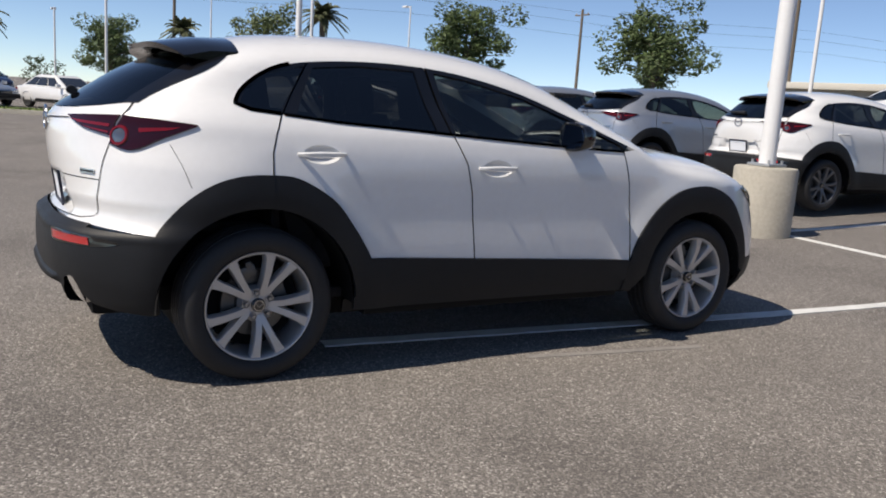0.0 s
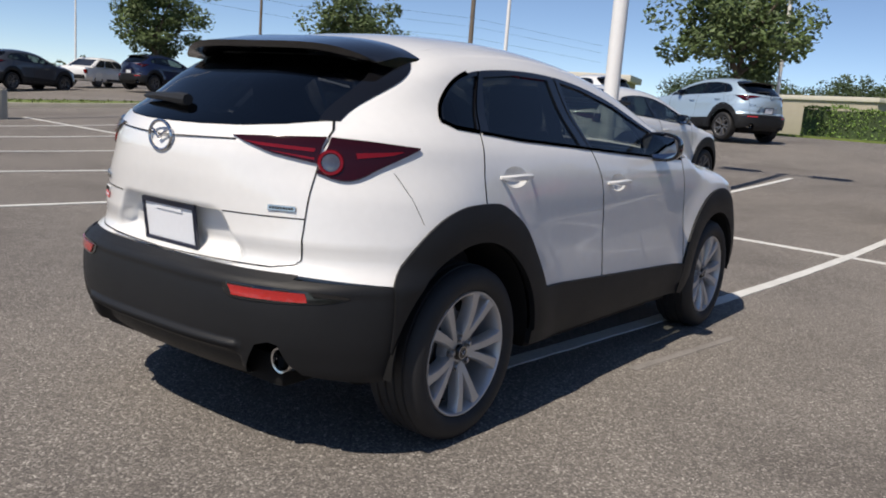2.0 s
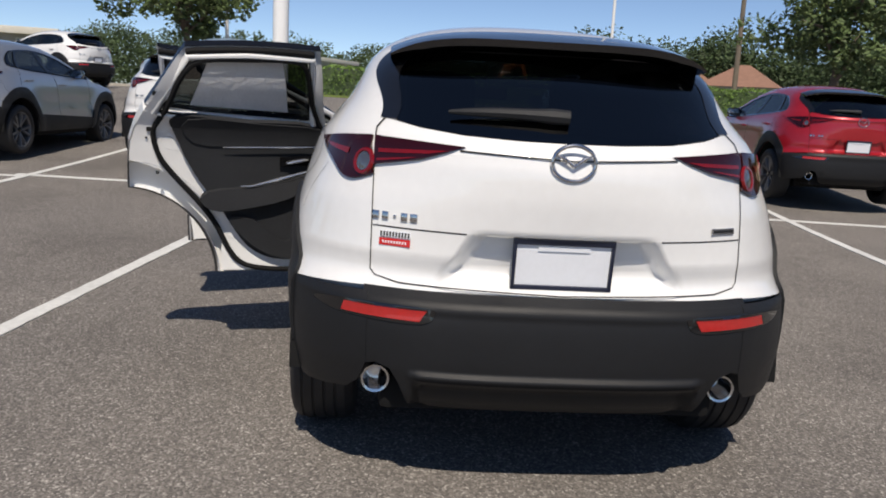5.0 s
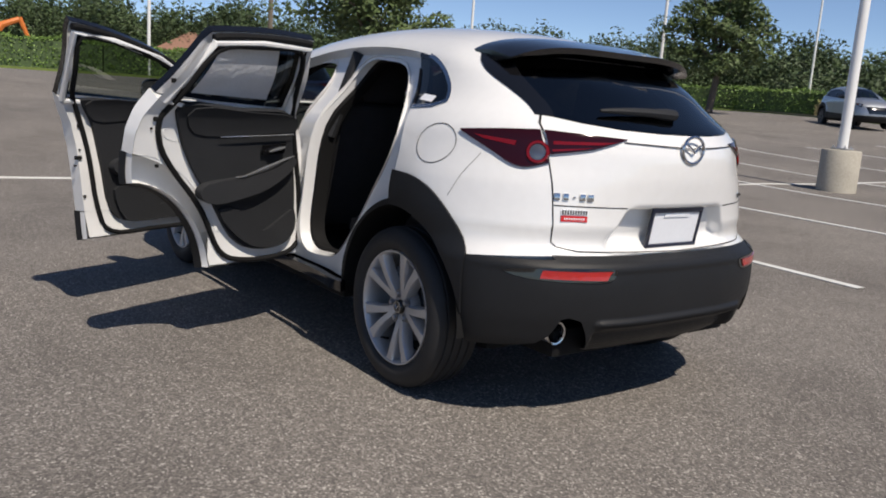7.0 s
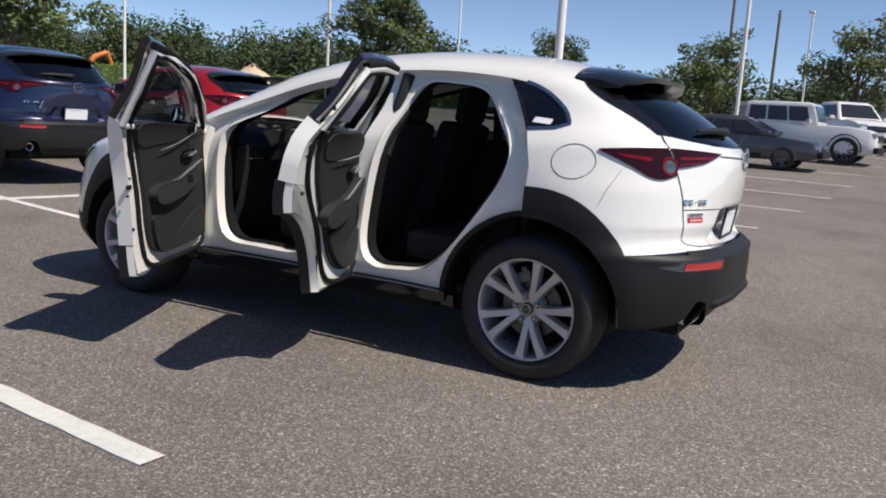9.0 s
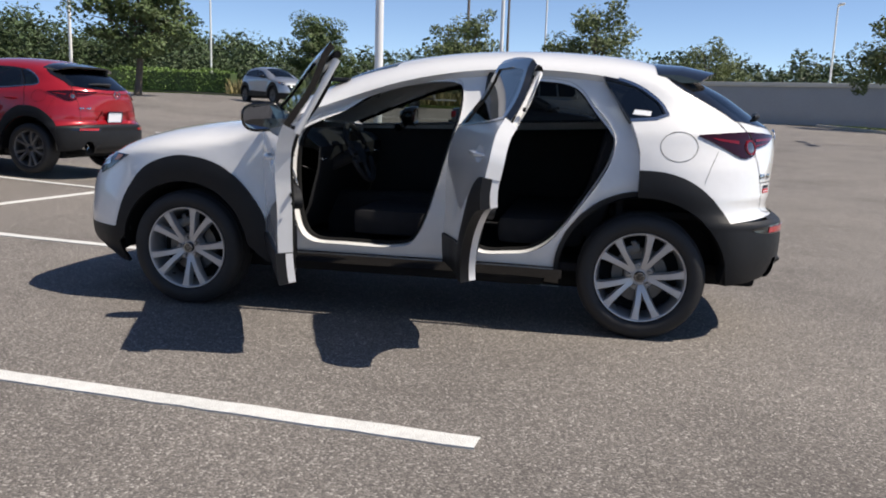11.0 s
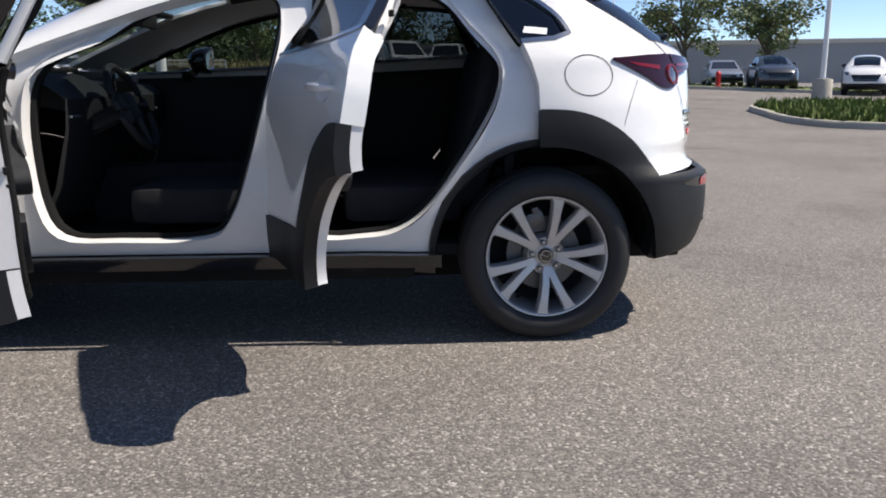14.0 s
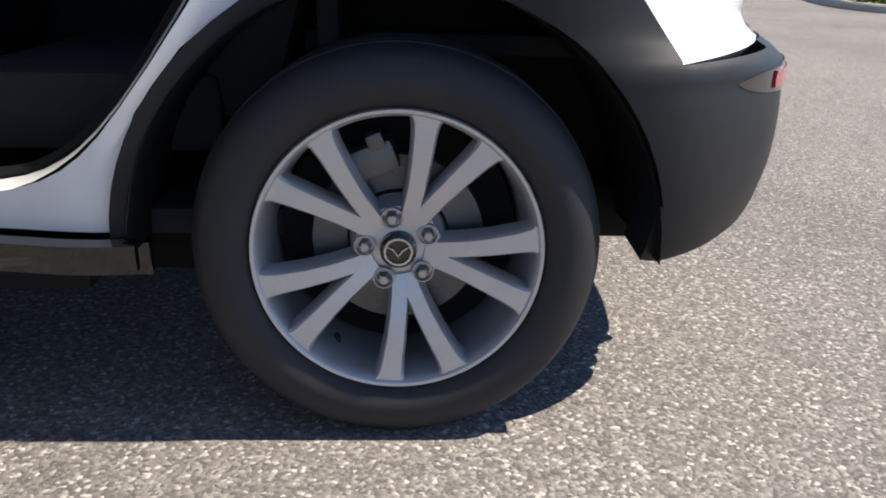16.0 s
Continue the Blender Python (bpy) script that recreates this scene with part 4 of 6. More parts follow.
        panel("reflector", [patch("rear", [(0.41, 0.637), (0.66, 0.637), (0.668, 0.606), (0.43, 0.603)], side, 0.02, 0.010, 0.004)], M_REFLEX, car, "red rear reflector")
        # tail pipe
        bm = bmesh.new()
        m4 = Matrix.Translation((-1.815, side * 0.560, 0.384)) @ Matrix.Rotation(radians(-90), 4, "Y")
        revolve(bm, [(0.03, 0.0), (0.044, 0.02), (0.046, 0.185), (0.045, 0.19), (0.038, 0.188), (0.037, 0.08), (0.0005, 0.075)], m4, 28)
        part("tail_pipe", bm, M_CHROME, car, "chrome tail pipe")
        for x in (-AXLE, AXLE):
            add_wheel(car, x, side, 0.852, fine)
        # wheel housing
        for x in (-AXLE, AXLE):
            bm = bmesh.new()
            rows = []
            for yv in (0.858, 0.45):
                rows.append([bm.verts.new((x + (0.407 if x > 0 else 0.442) * math.cos(a), side * yv, 0.34 + (0.407 if x > 0 else 0.442) * math.sin(a))) for a in np.linspace(radians(-1), radians(181), 24)])
            for i in range(23):
                bm.faces.new((rows[0][i], rows[0][i + 1], rows[1][i + 1], rows[1][i]))
            bm.faces.new(rows[1])
            part("wheel_housing", bm, M_SEAL, car)
        if tail and side > 0:
            flap = [(-1.485 + 0.098 * math.cos(a), 1.055 + 0.078 * math.sin(a)) for a in np.linspace(0, math.tau, 40, endpoint=False)]
            panel("fuel_flap", [ribbon("side", flap + flap[:1], 0.003, side)], M_SEAL, car, "joint round the fuel flap")
    # roof, windscreen, bonnet, nose
    def top_poly(y, x0, x1, n=14):
        return [(x, y) for x in np.linspace(x0, x1, n)] + [(x, -y) for x in np.linspace(x1, x0, n)]

    panel("roof", [patch("top", top_poly(0.5, -1.365, 0.14), 1, 0.06, 0, 0.02)], P, car)
    panel("windscreen", [patch("top", top_poly(0.5, 0.14, 1.02), 1, 0.06, 0.001, 0.0)], M_GLASSF, car, "clear windscreen")
    panel("bonnet", [patch("top", top_poly(0.60, 1.03, 1.96), 1, 0.05, 0, 0.01)], P, car)
    zh = solve("top", np.full(9, 1.955), np.linspace(0, 0.58, 9))
    nose = [(float(y), float(z)) for y, z in zip(np.linspace(0, 0.58, 9), zh)]
    panel("front_bumper", [patch("front", [(-y, z) for y, z in nose[:0:-1]] + nose + [(0.58, 0.45), (-0.58, 0.45)], 1, 0.05, 0, 0.02)], P, car)
    panel("grille", [patch("front", [(-0.55, 0.78), (0.55, 0.78), (0.42, 0.52), (-0.42, 0.52)], 1, 0.05, 0.006, 0.01)], M_GLOSSB, car, "gloss black grille")
    low = [(1.79, 0.448)] + [(float(x), z) for x, z in zip(solve("front", np.full(4, 0.58), np.array([0.448, 0.4, 0.3, 0.22])), (0.448, 0.4, 0.3, 0.22))] + [(1.76, 0.22)]
    panel("front_apron", [patch("front", [(-0.58, 0.448), (0.58, 0.448), (0.58, 0.22), (-0.58, 0.22)], 1, 0.06, 0.004, 0.02)] + [patch("side", low, s, 0.05, 0.004, 0.02) for s in (1, -1)], M_CLAD, car, "matt black front apron")
    bm = bmesh.new()
    box(bm, (1.0, 0, 1.095), (0.10, 1.1, 0.02), None, 0.006)
    part("wiper_cowl", bm, M_TRIM, car, "black cowl under the windscreen")
    # tailgate
    glass_edge = [tuple(solve_y) for solve_y in ((float(solve("side", np.array([x]), np.array([z]))[0]), z) for x, z in FIN[1:])]
    lower = [(0.0, 1.152), (0.15, 1.153), (0.32, 1.16), (0.45, 1.175), (0.53, 1.192)]
    rg = lower + [p for p in glass_edge[::-1] if 1.194 < p[1] < 1.43]
    rg_poly = [(-y, z) for y, z in rg[:0:-1]] + rg
    panel("rear_window", [patch("rear", rg_poly, 1, step, 0.002, 0.0)], M_GLASSR, car, "dark tinted rear window")
    hatch = [(0.0, 1.150), (0.15, 1.151), (0.32, 1.158), (0.45, 1.173), (0.53, 1.190), (0.575, 1.197), (0.59, 1.18), (0.59, 0.686), (0.0, 0.686)]
    panel("tailgate", [patch("rear", [(-y, z) for y, z in hatch[-2:0:-1]] + hatch, 1, 0.02 if fine else 0.05, 0, 0.02, dent=hatch_dent)], P, car)
    panel("rear_bumper", [patch("rear", [(-0.605, 0.684), (0.605, 0.684), (0.605, 0.448), (0.56, 0.460), (0.515, 0.445), (0.487, 0.40), (0.455, 0.325), (0.38, 0.29), (-0.38, 0.29), (-0.455, 0.325), (-0.487, 0.40), (-0.515, 0.445), (-0.56, 0.460), (-0.605, 0.448)], 1, 0.02 if fine else 0.06, 0.0025, 0.0, dent=bumper_dent)], M_CLAD, car, "matt black rear bumper")
    gl = [(0.588, 1.05), (0.588, 0.73), (0.572, 0.712), (0.50, 0.698), (0.0, 0.688)]
    for s in (1, -1):
        for ln, w, li in ((gl, 0.0035, 0.003), ([(0.30, 0.866), (0.585, 0.868)], 0.004, 0.0015), ([(0.33, 1.112), (0.0, 1.100)], 0.004, 0.006), ([(0.555, 1.20), (0.585, 1.165), (0.588, 1.138)], 0.005, 0.003)):
            panel("panel_gap", [ribbon("rear", [(y * s, z) for y, z in ln], w, 1, li)], M_SEAL, car)
    # spoiler: a black wing that carries the roof on, with fins beside the window
    bm = bmesh.new()
    rows = []
    for t in np.linspace(-1, 1, 41):
        y, k = 0.555 * t, abs(t)
        xf = -1.350 - 0.012 * k ** 3
        zf = float(solve("top", np.array([xf]), np.array([abs(y)]))[0]) + 0.004
        zc = float(solve("top", np.array([-1.35]), np.array([0.0]))[0])
        xr_ = -1.700 + 0.10 * k ** 4
        zr = min(zc - 0.050 - 0.060 * k ** 5, zf + 0.01)
        th = 1.0 - 0.7 * max(0, k - 0.8) / 0.2
        rows.append([bm.verts.new(v) for v in ((xf, y, zf), ((xf + xr_) / 2, y, (zf + zr) / 2 + 0.012), (xr_ + 0.03, y, zr + 0.006), (xr_, y, zr), (xr_ + 0.006, y, zr - 0.024 * th), (xr_ + 0.07, y, zr - 0.040 * th), (xf - 0.02, y, zf - 0.05))])
    for q, s in zip(rows, rows[1:]):
        for i in range(7):
            bm.faces.new((q[i], q[(i + 1) % 7], s[(i + 1) % 7], s[i]))
    bm.faces.new(rows[0])
    bm.faces.new(rows[-1])
    bmesh.ops.recalc_face_normals(bm, faces=bm.faces)
    part("spoiler", bm, M_GLOSSB, car, "gloss black roof spoiler", 40)
    edge = [p for p in glass_edge if 1.194 < p[1] < 1.437]
    for s in (1, -1):
        fin = edge + [(y - 0.05 - 0.05 * (z - 1.19) / 0.25, z - 0.004) for y, z in edge[::-1]]
        panel("side_fin", [patch("rear", fin, s, 0.025, 0.004, 0.012)], M_GLOSSB, car, "gloss black fin beside the rear window")
    # rear wiper
    bm = bmesh.new()
    wp = [on_body("rear", y, 1.205 + 0.012 * math.sin((y + 0.05) * 5) - 0.02 * abs(y), 1, 0.022)[0] for y in np.linspace(0.36, 0.0, 8)]
    tube(bm, wp, [0.006, 0.011, 0.014, 0.016, 0.017, 0.019, 0.024, 0.022], 8)
    part("rear_wiper", bm, M_TRIM, car, "black rear wiper")
    # round badge: a ring and a wide V
    p, n = on_body("rear", 0.0, 1.096, 1, 0.004)
    m5 = Matrix.Translation(p) @ Matrix.Rotation(radians(-90), 4, "Y") @ Matrix.Rotation(radians(-90), 4, "Z")
    bm = bmesh.new()
    ringp = [m5 @ Vector((0.064 * math.cos(a), 0.052 * math.sin(a), 0.008)) for a in np.linspace(0, math.tau, 40)]
    tube(bm, ringp, 0.0062, 8, False)
    tube(bm, [m5 @ Vector(v) for v in ((-0.056, 0.024, 0.008), (-0.03, 0.014, 0.011), (0, -0.010, 0.012), (0.03, 0.014, 0.011), (0.056, 0.024, 0.008))], [0.002, 0.0055, 0.0055, 0.0055, 0.002], 8)
    part("round_badge", bm, M_CHROME, car, "chrome ring badge")
    # model badge and trim badge as plain bars
    bm = bmesh.new()
    for k, w in enumerate((0.024, 0.022, 0.010, 0.022, 0.024)):
        y = 0.575 - 0.029 * k
        p, n = on_body("rear", y, 0.902, 1, 0.004)
        mm = Matrix.Translation(p) @ n.to_track_quat("X", "Z").to_matrix().to_4x4()
        box(bm, (0, 0, 0), (0.006, w, 0.006 if k == 2 else 0.024), mm, 0.002)
    part("model_badge", bm, M_CHROME, car, "raised chrome badge")
    bm = bmesh.new()
    p, n = on_body("rear", -0.515, 0.898, 1, 0.003)
    mm = Matrix.Translation(p) @ n.to_track_quat("X", "Z").to_matrix().to_4x4()
    box(bm, (0, 0, 0), (0.004, 0.098, 0.019), mm, 0.001)
    for k in range(9):
        box(bm, (0.003, -0.038 + k * 0.0095, 0), (0.003, 0.006, 0.008), mm, 0, 1)
    part("trim_badge", bm, [M_CHROME, M_STICK_K], car, "small chrome trim badge", None)
    if fine:
        bm = bmesh.new()
        p, n = on_body("rear", 0.515, 0.835, 1, 0.002)
        mm = Matrix.Translation(p) @ n.to_track_quat("X", "Z").to_matrix().to_4x4()
        box(bm, (0, 0, 0.010), (0.002, 0.105, 0.020), mm, 0, 0)
        for k in range(10):
            box(bm, (0.002, -0.046 + k * 0.0103, 0.010), (0.001, 0.006, 0.016), mm, 0, 1)
        box(bm, (0, 0, -0.014), (0.002, 0.105, 0.022), mm, 0, 2)
        for k in range(9):
            box(bm, (0.002, -0.038 + k * 0.0095, -0.014), (0.001, 0.005, 0.008), mm, 0, 0)
        part("dealer_sticker", bm, [M_PLATE, M_STICK_K, M_STICK_R], car, "small black and red dealer sticker", None)
    # number plate holder
    bm = bmesh.new()
    mm = Matrix.Translation((-2.055, 0, 0.782)) @ Matrix.Rotation(radians(-8), 4, "Y")
    for c, s in (((0, 0, 0.073), (0.014, 0.315, 0.019)), ((0, 0, -0.074), (0.014, 0.315, 0.014)), ((0, 0.151, 0), (0.014, 0.012, 0.16)), ((0, -0.151, 0), (0.014, 0.012, 0.16))):
        box(bm, c, s, mm, 0.003)
    plate = part("plate_frame", bm, M_PLATEF, car, "dark number plate frame")
    bm = bmesh.new()
    box(bm, (0.003, 0, 0), (0.004, 0.30, 0.14), mm)
    box(bm, (-0.001, 0, 0.05), (0.004, 0.16, 0.012), mm)
    part("plate", bm, M_PLATE, plate, "blank white paper plate", None)
    # underbody
    bm = bmesh.new()
    box(bm, (0, 0, 0.27), (3.3, 1.2, 0.12), None, 0.03)
    box(bm, (-1.78, 0, 0.33), (0.40, 1.1, 0.12), None, 0.03)
    box(bm, (0, 0, 0.29), (1.6, 1.6, 0.08), None, 0.02)
    part("underbody", bm, M_SEAL, car)
    return car


def seat(parent, x, y, bench=False):
    """A seat with cushion, backrest and headrest; the rear bench with two."""
    w = 1.26 if bench else 0.50
    bm = bmesh.new()
    box(bm, (x + 0.02, y, 0.53), (0.50, w, 0.16), None, 0.05)
    s = part("seat_cushion", bm, M_SEAT, parent, "black cloth seat")
    bm = bmesh.new()
    box(bm, (0, 0, 0.33), (0.15, w * 0.97, 0.70), Matrix.Translation((x - 0.24, y, 0.53)) @ Matrix.Rotation(radians(-16), 4, "Y"), 0.05)
    part("backrest", bm, M_SEAT, s)
    for k, yy in enumerate([y] if not bench else [0.36, -0.36]):
        bm = bmesh.new()
        box(bm, (0, 0, 0), (0.10, 0.27, 0.22), Matrix.Translation((x - 0.46, yy, 1.29 if not bench else 1.25)) @ Matrix.Rotation(radians(-10), 4, "Y"), 0.035)
        for dy in (-0.05, 0.05):
            tube(bm, [(x - 0.46, yy + dy, 1.24), (x - 0.43, yy + dy, 1.10)], 0.006, 6)
        part("headrest", bm, M_SEAT, s)


def cabin(car):
    """The cabin: floor, seats, dashboard, steering wheel, console and dark linings."""
    seat(car, 0.10, 0.37)
    seat(car, 0.10, -0.37)
    seat(car, -0.78, 0.0, True)
    bm = bmesh.new()
    box(bm, (-0.2, 0, 0.355), (2.0, 1.44, 0.05), None, 0.01)
    box(bm, (0.2, 0, 0.50), (1.0, 0.22, 0.30), None, 0.04)
    part("cabin_floor", bm, M_SEAT, car, "black carpet")
    bm = bmesh.new()
    rows = []
    for y in np.linspace(-0.70, 0.70, 15):
        hump = 0.05 * math.exp(-((y - 0.37) / 0.16) ** 2)
        rows.append([bm.verts.new(v) for v in ((0.95, y, 1.05), (0.80, y, 1.05 + hump * 0.6), (0.62, y, 1.02 + hump), (0.55, y, 0.97), (0.56, y, 0.85), (0.62, y, 0.62), (0.70, y, 0.45), (0.95, y, 0.40))])
    for q, s in zip(rows, rows[1:]):
        for i in range(7):
            bm.faces.new((q[i], q[i + 1], s[i + 1], s[i]))
    dash = part("dashboard", bm, M_TRIM, car, "black soft dashboard")
    bm = bmesh.new()
    box(bm, (0.545, 0.02, 1.03), (0.02, 0.24, 0.09), None, 0.008)
    part("screen", bm, M_GLOSSB, dash, "dark central screen")
    bm = bmesh.new()
    for y in (0.62, 0.12, -0.55):
        box(bm, (0.548, y, 0.90), (0.015, 0.11, 0.012), None, 0.004)
    part("air_vent", bm, M_LAMPIN, dash, "thin silver vent trim")
    c = Vector((0.40, 0.37, 0.93))
    mm = Matrix.Translation(c) @ Matrix.Rotation(radians(-66), 4, "Y")
    bm = bmesh.new()
    tube(bm, [mm @ Vector((0.185 * math.cos(a), 0.185 * math.sin(a), 0)) for a in np.linspace(0, math.tau, 36)], 0.016, 8, False)
    box(bm, (0, 0, -0.015), (0.13, 0.15, 0.05), mm, 0.02)
    for a in (0, 180, 270):
        u = Vector((math.sin(radians(a)), math.cos(radians(a)), 0))
        tube(bm, [mm @ (u * 0.05), mm @ (u * 0.18)], 0.014, 6)
    tube(bm, [mm @ Vector((0, 0, -0.02)), Vector((0.62, 0.37, 0.83))], 0.04, 10)
    part("steering_wheel", bm, M_TRIM2, car, "black leather steering wheel")
    # far side linings and headlining
    panel("side_lining", [patch("side", [(0.70, 1.08), (0.75, 0.40), (-0.88, 0.40), (-1.0, 0.75), (-1.27, 0.9), (-1.25, 1.17), (-0.4, 1.12)], -1, 0.08, -0.09, 0.0, turn=True)], M_TRIM, car, "black door linings on the far side")
    panel("headlining", [patch("top", [(-1.35, -0.5), (0.12, -0.5), (0.12, 0.5), (-1.35, 0.5)], 1, 0.1, -0.03, 0.0, turn=True)], M_TRIM2, car, "grey headlining")
    bm = bmesh.new()
    box(bm, (-1.20, 0, 0.60), (0.04, 1.3, 0.5), None, 0.01)
    box(bm, (-1.55, 0, 0.66), (0.8, 1.15, 0.04), None, 0.01)
    box(bm, (-1.46, 0, 1.06), (0.50, 0.95, 0.02), None, 0.005)
    part("boot_trim", bm, M_SEAT, car)
    bm = bmesh.new()
    for y in (0.37, -0.37):
        box(bm, (0.45, y, 1.37), (0.16, 0.36, 0.02), Matrix.Translation((0.05, 0, 0)) @ Matrix.Rotation(0, 4, "Y"), 0.008)
    box(bm, (0.42, 0, 1.315), (0.04, 0.24, 0.07), None, 0.015)
    tube(bm, [(0.43, 0, 1.34), (0.46, 0, 1.42)], 0.01, 6)
    part("rear_view_mirror", bm, M_TRIM, car, "inside mirror and sun visors")
    for s in (1, -1):
        bm = bmesh.new()
        tube(bm, [(-0.40, s * 0.70, 1.0), (-0.45, s * 0.57, 1.42)], 0.035, 8)
        part("pillar_trim", bm, M_TRIM, car)
    panel("door_sticker", [patch("side", [(-1.235, 1.222), (-1.33, 1.215), (-1.335, 1.240), (-1.245, 1.247)], 1, 0.03, -0.004, 0.0)], M_PLATE, car, "white paper label on the quarter window")


main_car = build_crossover(M_WHITE, "white crossover with two open doors, black wheel arches and alloy wheels", "", Matrix.Identity(4), opened=True, step=0.035)
cabin(main_car)
# ---- ground ----
LOT = radians(-5)
LU, LV = Vector((math.cos(LOT), math.sin(LOT), 0)), Vector((-math.sin(LOT), math.cos(LOT), 0))


def gz(x, y):
    """The lot's height: level round the car, rising gently ahead and to its right."""
    s = lambda t: min(1, max(0, t)) ** 2 * (3 - 2 * min(1, max(0, t)))
    gx = 1.1 * s((x - 2.0) / 24)
    gy = 1.2 * s((-y - 10) / 35) * min(1, max(0, (x + 40) / 40))
    return math.hypot(gx, gy)


def lot(u, v, dz=0.0):
    p = LU * u + LV * v
    return Vector((p.x, p.y, gz(p.x, p.y) + dz))


def asphalt():
    m = bpy.data.materials.new("asphalt")
    m.use_nodes = True
    nt = m.node_tree
    L = nt.links.new
    b = nt.nodes["Principled BSDF"]
    tc = nt.nodes.new("ShaderNodeTexCoord")

    def noise_(scale, detail=4, rough=0.6):
        n = nt.nodes.new("ShaderNodeTexNoise")
        n.inputs["Scale"].default_value, n.inputs["Detail"].default_value, n.inputs["Roughness"].default_value = scale, detail, rough
        L(tc.outputs["Object"], n.inputs["Vector"])
        return n.outputs[0]

    def ramp(src, pts):
        r = nt.nodes.new("ShaderNodeValToRGB")
        el = r.color_ramp.elements
        while len(el) < len(pts):
            el.new(0.5)
        for e, (pos, col) in zip(el, pts):
            e.position, e.color = pos, (*col, 1)
        L(src, r.inputs[0])
        return r.outputs[0]

    def mix(kind, a, c, fac=1.0):
        n = nt.nodes.new("ShaderNodeMix")
        n.data_type, n.blend_type = "RGBA", kind
        n.inputs[0].default_value = fac
        L(a, n.inputs[6])
        L(c, n.inputs[7])
        return n.outputs[2]
    vor = nt.nodes.new("ShaderNodeTexVoronoi")
    vor.inputs["Scale"].default_value = 128
    L(tc.outputs["Object"], vor.inputs["Vector"])
    sep = nt.nodes.new("ShaderNodeSeparateColor")
    L(vor.outputs["Color"], sep.inputs[0])
    stones = ramp(sep.outputs[0], [(0.0, (0.092, 0.086, 0.081)), (0.40, (0.145, 0.134, 0.125)), (0.75, (0.200, 0.184, 0.170)), (0.92, (0.272, 0.259, 0.241)), (1.0, (0.45, 0.43, 0.40))])
    fine = ramp(noise_(420, 3), [(0.3, (0.62, 0.62, 0.62)), (0.7, (1.3, 1.3, 1.3))])
    stain = ramp(noise_(0.55, 7, 0.62), [(0.3, (0.72, 0.70, 0.69)), (0.5, (1.0, 0.985, 0.97)), (0.72, (1.14, 1.12, 1.10))])
    broad = ramp(noise_(0.09, 3), [(0.35, (0.92, 0.92, 0.93)), (0.65, (1.06, 1.05, 1.03))])
    spots = ramp(noise_(2.3, 2), [(0.70, (1, 1, 1)), (0.78, (0.78, 0.77, 0.76))])
    c = mix("MULTIPLY", stones, fine)
    c = mix("MULTIPLY", c, stain)
    c = mix("MULTIPLY", c, broad)
    c = mix("MULTIPLY", c, spots)
    L(c, b.inputs["Base Color"])
    b.inputs["Roughness"].default_value = 0.85
    b.inputs["Specular IOR Level"].default_value = 0.35
    bp = nt.nodes.new("ShaderNodeBump")
    bp.inputs["Strength"].default_value, bp.inputs["Distance"].default_value = 0.5, 0.004
    L(vor.outputs["Distance"], bp.inputs["Height"])
    bp.invert = True
    L(bp.outputs[0], b.inputs["Normal"])
    return m


M_ASPHALT = asphalt()
M_LINE = mat("road_paint", (0.60, 0.60, 0.58), 0.7, var=0.16, scale=2.6, bump=0.5, bscale=110)
M_FADED = mat("faded_paint", (0.215, 0.200, 0.186), 0.85, var=0.25, scale=6, bump=0.5, bscale=110)
M_CONC = mat("concrete", (0.40, 0.37, 0.31), 0.85, var=0.16, scale=3, bump=0.3, bscale=60)
M_POLE = mat("white_pole", (0.78, 0.78, 0.77), 0.4, var=0.04, scale=4)
M_GALV = mat("galvanised", (0.42, 0.43, 0.44), 0.45, 0.6, var=0.1, scale=6)
M_WOODP = mat("weathered_wood", (0.16, 0.13, 0.10), 0.9, var=0.2, scale=5, bump=0.3, bscale=40)
M_BARK = mat("bark", (0.12, 0.095, 0.075), 0.95, var=0.25, scale=9, bump=0.8, bscale=35)
M_LEAF = mat("oak_leaves", (0.078, 0.115, 0.035), 0.6, var=0.35, scale=1.2, island=0.7)
M_LEAF2 = mat("light_leaves", (0.11, 0.14, 0.05), 0.6, var=0.3, scale=1.2, island=0.7)
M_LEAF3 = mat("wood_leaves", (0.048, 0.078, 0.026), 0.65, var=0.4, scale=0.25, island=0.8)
M_PALM = mat("palm_leaves", (0.075, 0.085, 0.035), 0.6, var=0.3, scale=2, island=0.5)
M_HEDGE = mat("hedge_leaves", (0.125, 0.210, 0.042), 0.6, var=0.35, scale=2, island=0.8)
M_GRASS = mat("grass", (0.11, 0.15, 0.035), 0.9, var=0.35, scale=1.5, bump=0.6, bscale=60, island=0.6)
M_DRY = mat("dry_grass", (0.25, 0.21, 0.10), 0.9, var=0.3, scale=1.5, bump=0.6, bscale=40, island=0.6)
M_BUILD = mat("beige_wall", (0.38, 0.345, 0.28), 0.8, var=0.06, scale=2)
M_BUILD2 = mat("grey_wall", (0.34, 0.35, 0.36), 0.8, var=0.06, scale=0.8)
M_FASCIA = mat("fascia", (0.60, 0.57, 0.50), 0.6, var=0.05, scale=2)
M_DARKW = mat("dark_window", (0.02, 0.022, 0.026), 0.12, coat=0.5)
M_SAND = mat("sand", (0.55, 0.43, 0.30), 0.95, var=0.15, scale=0.6, bump=0.5, bscale=6)
M_ROOF = mat("tile_roof", (0.24, 0.13, 0.09), 0.85, var=0.2, scale=2)
M_ORANGE = mat("orange_machine", (0.62, 0.17, 0.03), 0.5, var=0.1, scale=2)
